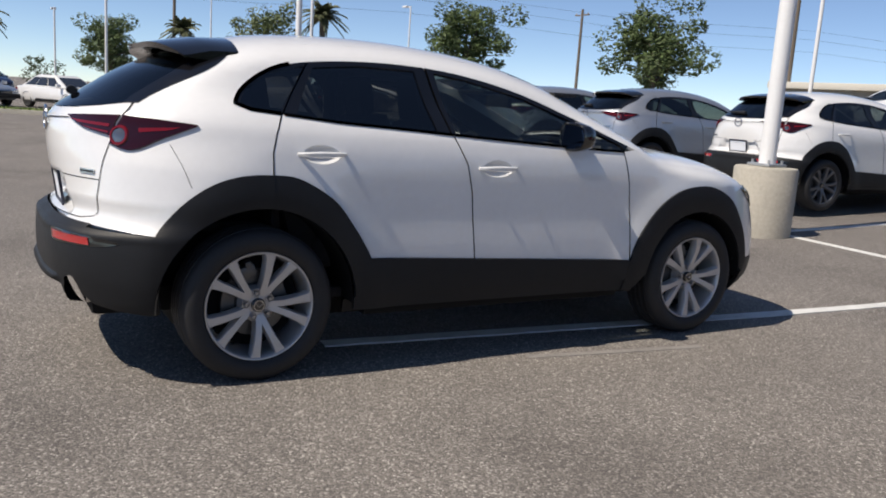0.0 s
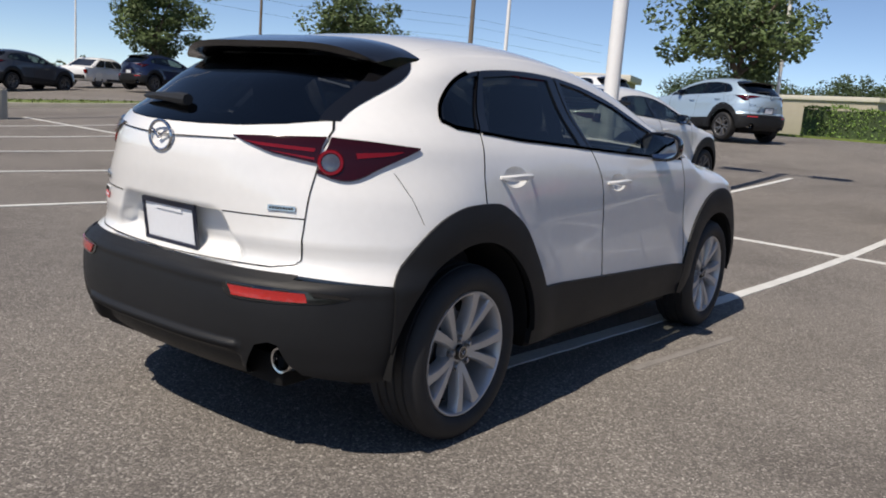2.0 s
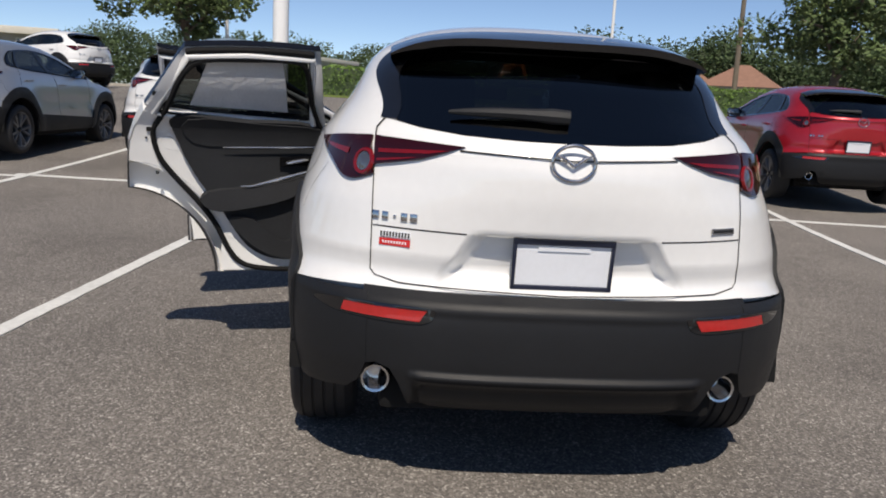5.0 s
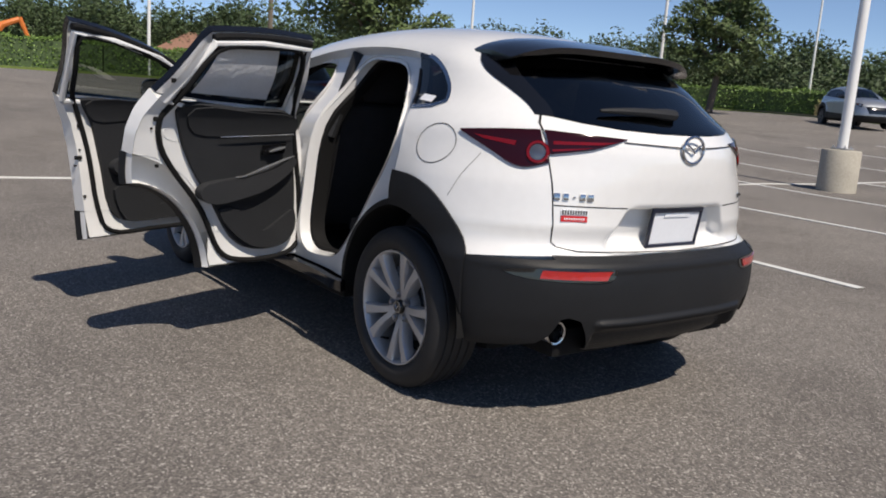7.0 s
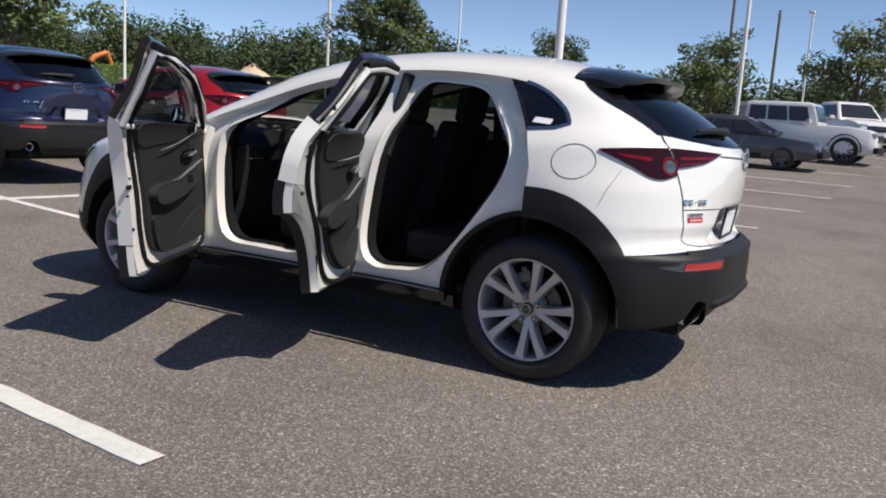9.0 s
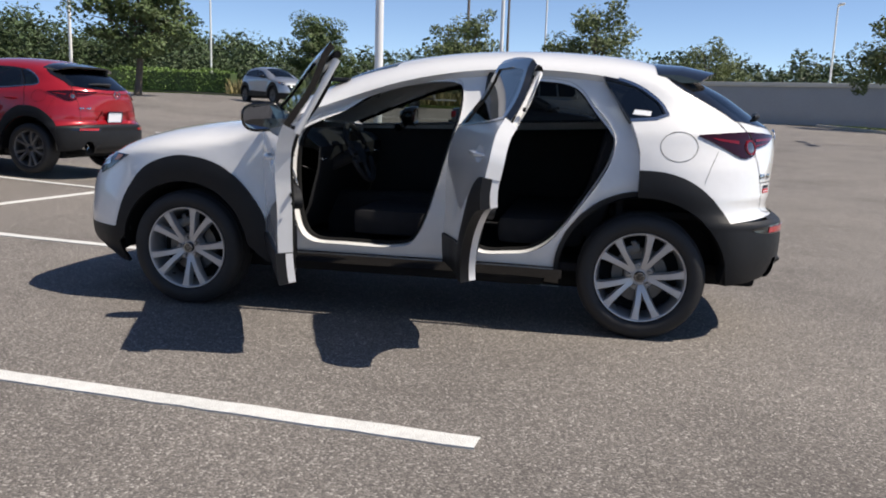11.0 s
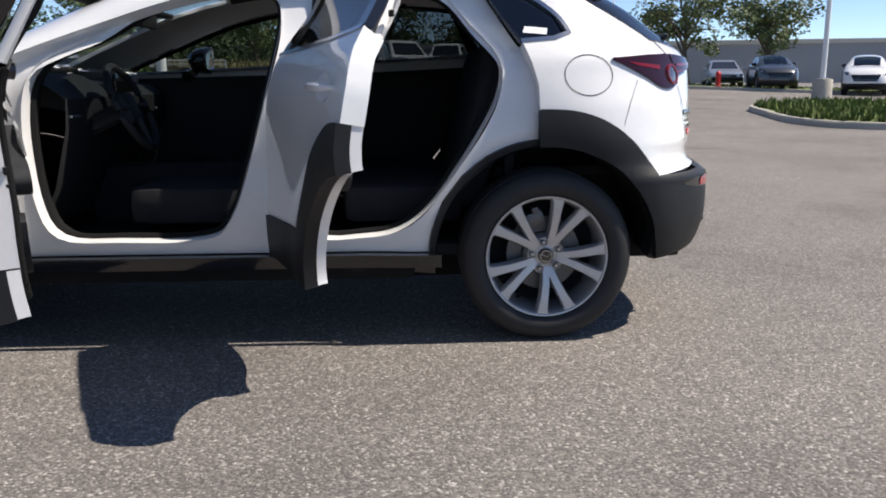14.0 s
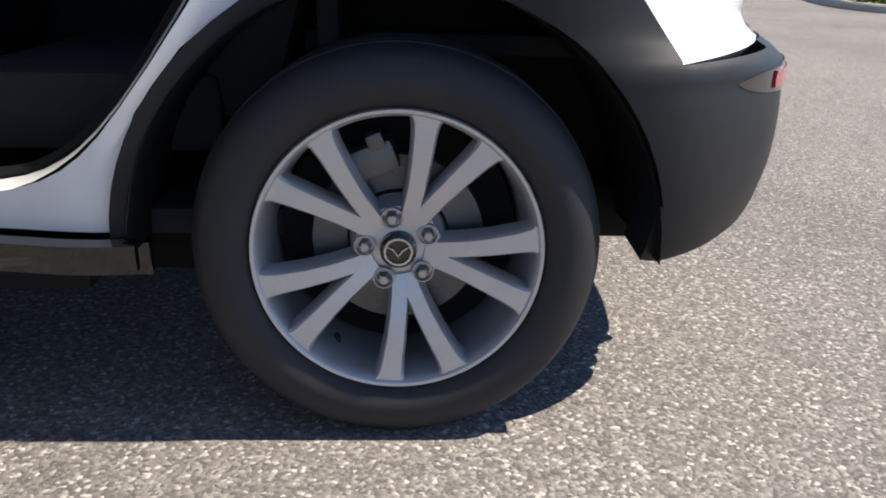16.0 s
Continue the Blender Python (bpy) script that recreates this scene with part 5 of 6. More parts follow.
M_HYDR = mat("hydrant_red", (0.50, 0.02, 0.02), 0.45, var=0.1, scale=10)

rings = [0.0] + [1.25 * k for k in range(1, 41)] + [52, 54, 56, 60, 64, 75, 95, 130, 200, 400, 900, 2500]
verts, faces, NS = [(0, 0, 0)], [], 144
for r in rings[1:]:
    verts += [(r * math.cos(k * math.tau / NS), r * math.sin(k * math.tau / NS), gz(r * math.cos(k * math.tau / NS), r * math.sin(k * math.tau / NS))) for k in range(NS)]
faces += [(0, 1 + k, 1 + (k + 1) % NS) for k in range(NS)]
for i in range(len(rings) - 2):
    a, b = 1 + i * NS, 1 + (i + 1) * NS
    faces += [(a + k, b + k, b + (k + 1) % NS, a + (k + 1) % NS) for k in range(NS)]
me = bpy.data.meshes.new("ground")
me.from_pydata(verts, [], faces)
me.materials.append(M_ASPHALT)
me.shade_smooth()
tagged(new("ground", me), "grey weathered asphalt of a car park with pale stone chips", "asphalt", kind="structure")


def stripe(a, b, width=0.10, seed=0):
    """A painted line, 4 mm thick, with worn, uneven edges."""
    rnd = random.Random(seed)
    a, b = Vector(a), Vector(b)
    n = max(2, int((b - a).length / 0.12))
    d = (b - a).normalized()
    s = Vector((-d.y, d.x, 0)) * width / 2
    vs, fs = [], []
    for k in range(n + 1):
        p = a.lerp(b, k / n)
        for q in (p + s * (1 + rnd.uniform(-0.09, 0.07)), p - s * (1 + rnd.uniform(-0.09, 0.07))):
            vs += [(q.x, q.y, gz(q.x, q.y) + 0.008), (q.x, q.y, gz(q.x, q.y) - 0.01)]
    for k in range(n):
        i = 4 * k
        fs += [(i, i + 2, i + 6, i + 4), (i + 1, i, i + 4, i + 5), (i + 2, i + 3, i + 7, i + 6)]
    me = bpy.data.meshes.new("parking_line")
    me.from_pydata(vs, [], fs)
    me.materials.append(M_LINE)
    return tagged(new("parking_line", me), "white painted parking bay line, slightly worn", "road marking", "parking lines", "structure")


stripe((-0.69, 2.50, 0), (5.62, 1.92, 0), 0.105, 1)
stripe((5.62, 1.92, 0), (12.4, 1.45, 0), 0.10, 2)
stripe((-0.85, -0.42, 0), (5.62, -0.98, 0), 0.10, 3)
stripe((5.62, -0.98, 0), (12.3, -1.5, 0), 0.10, 4)
stripe((-1.12, -3.62, 0), (5.3, -4.25, 0), 0.10, 5)
stripe((5.3, -4.25, 0), (11.8, -4.8, 0), 0.10, 6)
stripe((5.95, 5.2, 0), (5.62, 1.92, 0), 0.10, 7)
stripe((5.62, 1.92, 0), (5.35, -0.98, 0), 0.10, 8)
stripe((5.35, -0.98, 0), (5.0, -4.25, 0), 0.10, 9)
stripe((5.0, -4.25, 0), (4.6, -7.6, 0), 0.10, 10)
OLD = stripe((0.08, -0.95, 0), (1.20, -1.11, 0), 0.05, 11)
OLD.data.materials[0] = M_FADED
OLD.location.z = -0.005
tagged(OLD, "faded trace of an old parking line", "road marking", "parking lines", "structure")
for k, (x, y) in enumerate(((-1.3, -7.1), (-1.5, -10.5), (-1.75, -14.0), (-2.0, -17.6), (-2.2, -21.3), (-2.5, -25.2), (-2.7, -29.2))):
    stripe((x, y, 0), (x + 6.2, y - 0.55, 0), 0.10, 20 + k)
    stripe((x + 6.2, y - 0.55, 0), (x + 12.4, y - 1.1, 0), 0.10, 40 + k)
    stripe((x + 6.2, y - 0.55, 0), (x + 5.9, y - 4.0, 0), 0.10, 50 + k)
for k, (x, y) in enumerate(((-0.4, 5.55), (-0.1, 8.55), (0.15, 11.5), (0.4, 14.5), (0.7, 17.5))):
    stripe((x, y, 0), (x + 6.2, y - 0.5, 0), 0.10, 60 + k)
    stripe((x + 6.2, y - 0.5, 0), (x + 12.4, y - 1.0, 0), 0.10, 70 + k)
    stripe((x + 6.5, y + 2.5, 0), (x + 6.2, y - 0.5, 0), 0.10, 80 + k)

def slab(name, poly, height, material, label, category, kerb=True):
    """A raised planted island on the lot, with a concrete kerb round it."""
    bm = bmesh.new()
    top = [bm.verts.new((x, y, gz(x, y) + height)) for x, y in poly]
    bot = [bm.verts.new((x, y, gz(x, y) - 0.3)) for x, y in poly]
    bm.faces.new(top)
    n = len(poly)
    for i in range(n):
        bm.faces.new((top[i], bot[i], bot[(i + 1) % n], top[(i + 1) % n]))
    bmesh.ops.triangulate(bm, faces=bm.faces)
    bmesh.ops.recalc_face_normals(bm, faces=bm.faces)
    ob = tagged(link_mesh(name, bm, material), label, category, kind="structure")
    if kerb:
        bm = bmesh.new()
        P = densify([(p[0], p[1]) for p in poly], 1.0)
        c = Vector((sum(p[0] for p in P) / len(P), sum(p[1] for p in P) / len(P), 0))
        rows = []
        for x, y in P:
            o = (Vector((x, y, 0)) - c).normalized() * 0.15
            z = gz(x, y)
            rows.append([bm.verts.new(v) for v in ((x + o.x, y + o.y, z - 0.05), (x + o.x, y + o.y, z + height - 0.03), (x + o.x * 0.8, y + o.y * 0.8, z + height + 0.005), (x, y, z + height + 0.01))])
        for i in range(len(rows)):
            q, s = rows[i], rows[(i + 1) % len(rows)]
            for j in range(3):
                bm.faces.new((q[j], q[j + 1], s[j + 1], s[j]))
        bmesh.ops.recalc_face_normals(bm, faces=bm.faces)
        tagged(link_mesh("kerb", bm, M_CONC, None, "", 40), "pale concrete kerb round a grass island", "kerb", kind="structure")
    return ob


def tuft_field(name, poly, count, height, material, label, seed):
    """Many blades over an area, as one piece of stuff."""
    rnd = random.Random(seed)
    xs, ys = [p[0] for p in poly], [p[1] for p in poly]
    vs, fs = [], []
    P = np.random.RandomState(seed).uniform((min(xs), min(ys)), (max(xs), max(ys)), (count * 4, 2))
    P = P[inside(P[:, 0], P[:, 1], poly)][:count]
    for x, y in P:
        z = gz(x, y) + 0.12
        for _ in range(3):
            a, h = rnd.uniform(0, math.tau), height * rnd.uniform(0.5, 1.3)
            w = 0.05 + 0.04 * height
            dx, dy = math.cos(a) * w, math.sin(a) * w
            k = len(vs)
            vs += [(x - dx, y - dy, z), (x + dx, y + dy, z), (x + rnd.uniform(-.5, .5) * h, y + rnd.uniform(-.5, .5) * h, z + h)]
            fs.append((k, k + 1, k + 2))
    me = bpy.data.meshes.new(name)
    me.from_pydata(vs, [], fs)
    me.materials.append(material)
    return tagged(new(name, me), label, "grass", kind="stuff")


def rounded(poly):
    return smooth_loop([tuple(p) for p in poly], 5, True)


ISLANDS = [
    ([(-11.7, -20.2), (-10.5, -17.0), (-10.0, -13.9), (-11.2, -12.3), (-16, -10.8), (-24, -10.8), (-24, -16), (-16, -20.6)], 3200),
    ([(-14.2, -36.6), (-16.8, -34.4), (-22, -30.5), (-34, -24), (-42, -26), (-30, -38), (-22, -46), (-14, -47)], 1500),
    ([(12.6, 23.0), (12.4, 24.6), (4, 29.0), (-4, 32.0), (-5, 30.4), (3, 26.6)], 500),
    ([(1.5, -33.0), (1.3, -35.6), (-6, -36.6), (-6.6, -34.4)], 300),
]
for k, (poly, n) in enumerate(ISLANDS):
    poly = rounded(poly)
    slab("grass_island", poly, 0.14, M_GRASS, "mown green grass island in the car park", "grass island")
    tuft_field("grass_blades", poly, n, 0.22 if k == 0 else 0.07, M_GRASS, "short green grass blades", 10 + k)
VERGE = [(43.5, 22), (42.0, 10), (42.0, -8), (44.5, -22), (42, -34), (36, -41), (28, -44), (14, -41.5), (4, -42), (2, -50), (20, -60), (50, -50), (60, -20), (60, 22)]
slab("grass_verge", VERGE, 0.12, M_GRASS, "rough grass verge at the edge of the car park", "grass verge")
tuft_field("dry_grass", [(22, -43.2), (14, -42.5), (4, -43), (4, -47), (22, -49)], 1600, 0.8, M_DRY, "tall dry grass on the verge", 31)


# ---- planting ----
def leaf_cloud(rnd, blobs, per, size, vs, fs):
    """Small folded leaf clumps scattered through lumpy blobs."""
    for (c, r) in blobs:
        for _ in range(per):
            d = Vector((rnd.gauss(0, 1), rnd.gauss(0, 1), rnd.gauss(0, 1))).normalized()
            p = Vector(c) + Vector((d.x * r, d.y * r, d.z * r * 0.75)) * rnd.uniform(0.45, 1.05) ** 0.6
            u = Vector((rnd.uniform(-1, 1), rnd.uniform(-1, 1), rnd.uniform(-0.6, 0.6))).normalized()
            w = u.cross(d + Vector((0, 0, 0.3))).normalized()
            s = size * rnd.uniform(0.6, 1.5)
            k = len(vs)
            n = u.cross(w) * s * 0.25
            vs += [tuple(p - u * s), tuple(p + w * s * 0.55 + n), tuple(p + u * s), tuple(p - w * s * 0.55 + n)]
            fs += [(k, k + 1, k + 2), (k, k + 2, k + 3)]


def build_tree(height, spread, trunk_h, seed, material, sparse=1.0, label="leafy young oak tree on a bare trunk"):
    rnd = random.Random(seed)
    tree = thing("tree", label, "tree", "car park trees")
    bm = bmesh.new()
    r0 = 0.028 * height
    lean = Vector((rnd.uniform(-0.2, 0.2), rnd.uniform(-0.2, 0.2), 0))
    top = Vector((0, 0, trunk_h)) + lean
    tube(bm, [(0, 0, -0.3), (0, 0, 0.1), tuple(top * 0.5), tuple(top)], [r0 * 1.5, r0 * 1.1, r0 * 0.9, r0 * 0.8], 9)
    blobs = []
    nl = 9
    for k in range(nl):
        a = k * 2.4 + rnd.uniform(-0.4, 0.4)
        f = (k + 0.5) / nl
        out = spread * (0.30 + 0.62 * math.sin(math.pi * (0.25 + 0.7 * f))) * rnd.uniform(0.55, 0.95) * 0.5
        tip = top + Vector((math.cos(a) * out, math.sin(a) * out, (height - trunk_h) * (0.15 + 0.78 * f) * rnd.uniform(0.9, 1.05)))
        start = top * rnd.uniform(0.8, 1.0) + Vector((0, 0, (height - trunk_h) * 0.35 * f))
        mid = start.lerp(tip, 0.5) + Vector((0, 0, 0.12 * height * (1 - f)))
        tube(bm, [start, mid, tip], [r0 * 0.5, r0 * 0.3, r0 * 0.08], 6)
        for _ in range(4):
            q = start.lerp(tip, rnd.uniform(0.45, 1.1)) + Vector((rnd.gauss(0, 1), rnd.gauss(0, 1), rnd.gauss(0, 0.7))) * spread * 0.11
            blobs.append((q, spread * rnd.uniform(0.08, 0.17)))
    tube(bm, [top, top + Vector((0, 0, (height - trunk_h) * 0.8))], [r0 * 0.7, r0 * 0.1], 7)
    blobs += [(top + Vector((rnd.gauss(0, 1) * spread * 0.16, rnd.gauss(0, 1) * spread * 0.16, (height - trunk_h) * rnd.uniform(0.25, 0.95))), spread * rnd.uniform(0.10, 0.2)) for _ in range(12)]
    part("trunk", bm, M_BARK, tree, "grey-brown trunk and limbs", 60)
    vs, fs = [], []
    leaf_cloud(rnd, blobs, int(190 * sparse), 0.012 * height + 0.03, vs, fs)
    me = bpy.data.meshes.new("crown")
    me.from_pydata(vs, [], fs)
    me.materials.append(material)
    crown = new("crown", me)
    crown.parent = tree
    return tree


def set_down(ob, x, y, rz=0.0, s=1.0, dz=0.0):
    ob.matrix_basis = Matrix.Translation((x, y, gz(x, y) + dz)) @ Matrix.Rotation(radians(rz), 4, "Z") @ Matrix.Scale(s, 4)
    return ob


def put_copy(ob, x, y, rz=0.0, s=1.0, dz=0.0):
    c = copy_thing(ob, Matrix.Identity(4))
    return set_down(c, x, y, rz, s, dz)


oak_a = build_tree(7.6, 7.6, 2.0, 3, M_LEAF)
oak_b = build_tree(6.4, 5.6, 1.9, 8, M_LEAF)
oak_c = build_tree(6.0, 5.4, 1.6, 15, M_LEAF2, 0.55, "thin-leaved young tree with gaps in its crown")
set_down(oak_a, 39.0, 11.3, 20, 1.15)
for x, y, r, s in ((34.4, -20.4, 200, 1.1), (30.9, 30.4, 70, 0.85)):
    put_copy(oak_a, x, y, r, s)
set_down(oak_b, 22.0, 35.8, 40, 0.9)
for x, y, r, s in ((22.2, -33.6, 130, 1.05), (8.2, 70.0, 10, 1.0), (17.5, -48.0, 160, 0.85)):
    put_copy(oak_b, x, y, r, s)
set_down(oak_c, -15.9, -38.5, 0, 1.0)
for x, y, r, s in ((-0.8, -45.4, 60, 1.05), (8.7, -54.5, 120, 1.1), (-9.6, -64, 20, 1.0), (-24.0, -47, 90, 1.2), (10.6, 36.0, 250, 0.85)):
    put_copy(oak_c, x, y, r, s)


def palm(x, y, h, seed):
    rnd = random.Random(seed)
    t = thing("palm_tree", "tall palm tree with a drooping round crown", "palm tree", "palms", Matrix.Translation((x, y, gz(x, y))))
    bm = bmesh.new()
    tube(bm, [(0, 0, -0.3), (0.05, 0, h * 0.5), (0, 0, h)], [0.30, 0.22, 0.26], 9)
    part("trunk", bm, M_BARK, t, "rough grey palm trunk", 60)
    vs, fs = [], []
    for k in range(46):
        a, e = rnd.uniform(0, math.tau), rnd.uniform(-0.5, 1.3)
        L = rnd.uniform(1.5, 2.1)
        prev = None
        for j in range(7):
            q = j / 6
            p = Vector((math.cos(a) * math.cos(e) * L * q, math.sin(a) * math.cos(e) * L * q, h + math.sin(e) * L * q - 0.75 * q * q * L * 0.6))
            if prev is not None:
                side = Vector((-math.sin(a), math.cos(a), 0)) * (0.30 * math.sin(math.pi * min(1, q + 0.1)) + 0.05)
                for sg in (1, -1):
                    i = len(vs)
                    vs += [tuple(prev), tuple(p), tuple(p.lerp(prev, -0.3) + side * sg + Vector((0, 0, -0.12))), tuple(prev.lerp(p, 0.2) + side * sg * 0.8 + Vector((0, 0, -0.1)))]
                    fs += [(i, i + 1, i + 2), (i, i + 2, i + 3)]
            prev = p
    me = bpy.data.meshes.new("crown")
    me.from_pydata(vs, [], fs)
    me.materials.append(M_PALM)
    c = new("crown", me)
    c.parent = t


palm(12.8, 64.3, 5.4, 1)
palm(21.4, 56.4, 6.5, 2)
palm(-1.5, 62.0, 5.6, 3)


def hedge(pts, h, depth, seed):
    """A clipped hedge: a solid core, coloured dark for inner shade, under a skin of many small leaves."""
    rnd = random.Random(seed)
    vs, fs = [], []
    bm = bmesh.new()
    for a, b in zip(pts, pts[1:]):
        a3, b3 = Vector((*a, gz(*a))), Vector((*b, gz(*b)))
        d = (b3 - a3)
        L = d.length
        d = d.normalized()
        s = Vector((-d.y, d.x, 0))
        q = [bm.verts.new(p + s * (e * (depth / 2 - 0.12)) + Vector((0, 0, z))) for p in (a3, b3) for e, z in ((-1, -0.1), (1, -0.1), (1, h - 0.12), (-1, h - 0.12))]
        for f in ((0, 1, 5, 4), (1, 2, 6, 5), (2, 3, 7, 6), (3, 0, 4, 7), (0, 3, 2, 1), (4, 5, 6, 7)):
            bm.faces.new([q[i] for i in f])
        for _ in range(int(L * 420)):
            t, f = rnd.uniform(0, L), rnd.uniform(0, 1)
            bump = 0.08 * math.sin(t * 1.7 + seed) + 0.05 * math.sin(t * 4.3)
            if f < 0.68:
                p = a3 + d * t + s * (rnd.choice((-1, 1)) * (depth / 2 + rnd.gauss(0, 0.05) + bump)) + Vector((0, 0, rnd.uniform(0.05, h)))
            else:
                p = a3 + d * t + s * rnd.uniform(-depth / 2, depth / 2) + Vector((0, 0, h + rnd.gauss(0, 0.05) + bump))
            u = Vector((rnd.uniform(-1, 1), rnd.uniform(-1, 1), rnd.uniform(-1, 1))).normalized()
            w = u.cross(Vector((rnd.uniform(-1, 1), rnd.uniform(-1, 1), 0.3))).normalized()
            z = rnd.uniform(0.04, 0.08)
            k = len(vs)
            vs += [tuple(p - u * z), tuple(p + w * z * 0.7), tuple(p + u * z), tuple(p - w * z * 0.7)]
            fs += [(k, k + 1, k + 2, k + 3)]
    ob = thing("hedge", "clipped dense green hedge along the car park's edge", "hedge")
    # the darker woods green on this block stands in for shade between leaves
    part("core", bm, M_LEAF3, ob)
    me = bpy.data.meshes.new("leaves")
    me.from_pydata(vs, [], fs)
    me.materials.append(M_HEDGE)
    o = new("leaves", me)
    o.parent = ob
    tagged(o, kind="stuff")


hedge([(44.0, 9.0), (43.0, 2.0), (43.0, -9.0), (45.6, -22.0), (43, -35)], 1.65, 1.0, 5)
hedge([(37, -42), (28.5, -45.3), (22, -44.5)], 1.5, 1.0, 6)
hedge([(20, -44.0), (12.5, -43.2)], 1.3, 1.0, 7)


def woods(name, a0, a1, r0, r1, base, tall, n, seed, material, label):
    """Far woods as one stuff: many leafy clumps over a belt of ground."""
    rnd = random.Random(seed)
    vs, fs = [], []
    for k in range(n):
        a = radians(rnd.uniform(a0, a1))
        r = rnd.uniform(r0, r1)
        h = tall * (0.84 + 0.16 * math.sin(a * 23 + seed) * math.sin(a * 61)) * rnd.uniform(0.72, 1.08)
        c = Vector((r * math.cos(a), r * math.sin(a), base))
        for j in range(9):
            q = c + Vector((rnd.gauss(0, 1) * h * 0.13, rnd.gauss(0, 1) * h * 0.13, h * (j + 0.5) / 9))
            w = h * 0.17 * (1.2 - abs(j / 8 - 0.45))
            leaf_cloud(rnd, [(q, w)], 14, 0.014 * h + 0.12, vs, fs)
    me = bpy.data.meshes.new(name)
    me.from_pydata(vs, [], fs)
    me.materials.append(material)
    tagged(new(name, me), label, "woods", kind="stuff")


woods("woods", -66, -8, 125, 165, 1.0, 13.0, 2600, 4, M_LEAF3, "distant belt of dark pine and oak woods")
woods("woods", -108, -60, 82, 110, 0.4, 7.8, 900, 5, M_LEAF3, "far row of green trees behind the verge")
woods("woods", -10, 22, 150, 190, 1.5, 11.0, 850, 6, M_LEAF3, "low distant tree line")
woods("woods", 60, 110, 95, 130, 0.5, 4.0, 70, 7, M_LEAF3, "low distant green bushes")


# ---- lamp posts and utility poles ----
def lamp_post(x, y, h=11.0, base=True, head=False, r=0.085):
    """A white steel lamp post on a round concrete footing."""
    t = thing("lamp_post", "tall white steel lamp post" + (" on a round concrete footing" if base else ""), "lamp post", "lamp posts", Matrix.Translation((x, y, gz(x, y))))
    z0 = 0.0
    if base:
        bm = bmesh.new()
        revolve(bm, [(0.345, -0.2), (0.345, 0.74), (0.33, 0.765), (0.0005, 0.775)], Matrix.Identity(4), 40)
        part("footing", bm, M_CONC, t, "stained round concrete footing")
        z0 = 0.775
    bm = bmesh.new()
    box(bm, (0, 0, z0 + 0.015), (0.30, 0.30, 0.03), None, 0.006)
    for sx in (-1, 1):
        for sy in (-1, 1):
            tube(bm, [(sx * 0.11, sy * 0.11, z0), (sx * 0.11, sy * 0.11, z0 + 0.07)], 0.014, 6)
    part("base_plate", bm, M_GALV, t)
    bm = bmesh.new()
    tube(bm, [(0, 0, z0), (0, 0, z0 + h * 0.5), (0, 0, h)], [r * 1.1, r, r * 0.85], 14)
    part("pole", bm, M_POLE, t)
    bm = bmesh.new()
    for a in ((0, 1) if not head else (0,)):
        sgn = 1 - 2 * a
        tube(bm, [(0, 0, h - 0.1), (0, sgn * 0.5, h + 0.02)], 0.035, 8)
        box(bm, (0, sgn * 0.85, h + 0.03), (0.36, 0.75, 0.14), None, 0.04)
    part("lamp_head", bm, M_POLE, t, "flat white lamp head")


lamp_post(5.36, 1.90)
lamp_post(3.7, -12.2)
lamp_post(6.2, 19.6)
lamp_post(-16.1, -25.2)
for x, y in ((39.5, 9.4), (29.8, 19.5), (43.2, -11.6), (39.3, -31.1), (27.3, -35.6), (3.8, -35.1), (13.5, 37.8), (5.8, 55.2)):
    lamp_post(x, y, 12.5, False)
for x, y, h in ((25.5, -48.5, 9.0), (3.1, -55.4, 8.0), (-18.1, -62.4, 9.0), (3.6, 65.5, 6.5), (16.0, 68.4, 8.5), (29.7, 58.0, 8.0)):
    lamp_post(x, y, h, False, True, 0.07)


def utility_pole(x, y, h):
    t = thing("utility_pole", "weathered wooden utility pole with a crossarm", "utility pole", "utility poles", Matrix.Translation((x, y, gz(x, y))))
    bm = bmesh.new()
    tube(bm, [(0, 0, -0.3), (0, 0, h)], [0.19, 0.13], 10)
    part("pole", bm, M_WOODP, t)
    bm = bmesh.new()
    box(bm, (0, 0, h - 0.6), (0.12, 2.2, 0.12), None, 0.01)
    part("crossarm", bm, M_WOODP, t)
    for dy in (-0.95, 0.0, 0.95):
        bm = bmesh.new()
        revolve(bm, [(0.05, 0), (0.07, 0.08), (0.03, 0.16), (0.0005, 0.17)], Matrix.Translation((0, dy, h - 0.54)), 8)
        part("insulator", bm, M_CONC, t)


for x, y, h in ((16.2, 83.8, 14), (54.0, 65.8, 11), (45.0, 32.5, 14), (50.5, -22.1, 14), (13.4, -84.2, 15), (9.7, -89.8, 13)):
    utility_pole(x, y, h)
bm = bmesh.new()
for z in (10.2, 11.6, 12.6):
    tube(bm, [(-60 + 24 * k, 96 - 6 * k, z - 0.8 * math.sin(math.pi * ((k % 2) / 2))) for k in range(8)], 0.011, 4)
tagged(link_mesh("power_lines", bm, M_SEAL), "thin black overhead power lines", "power line")


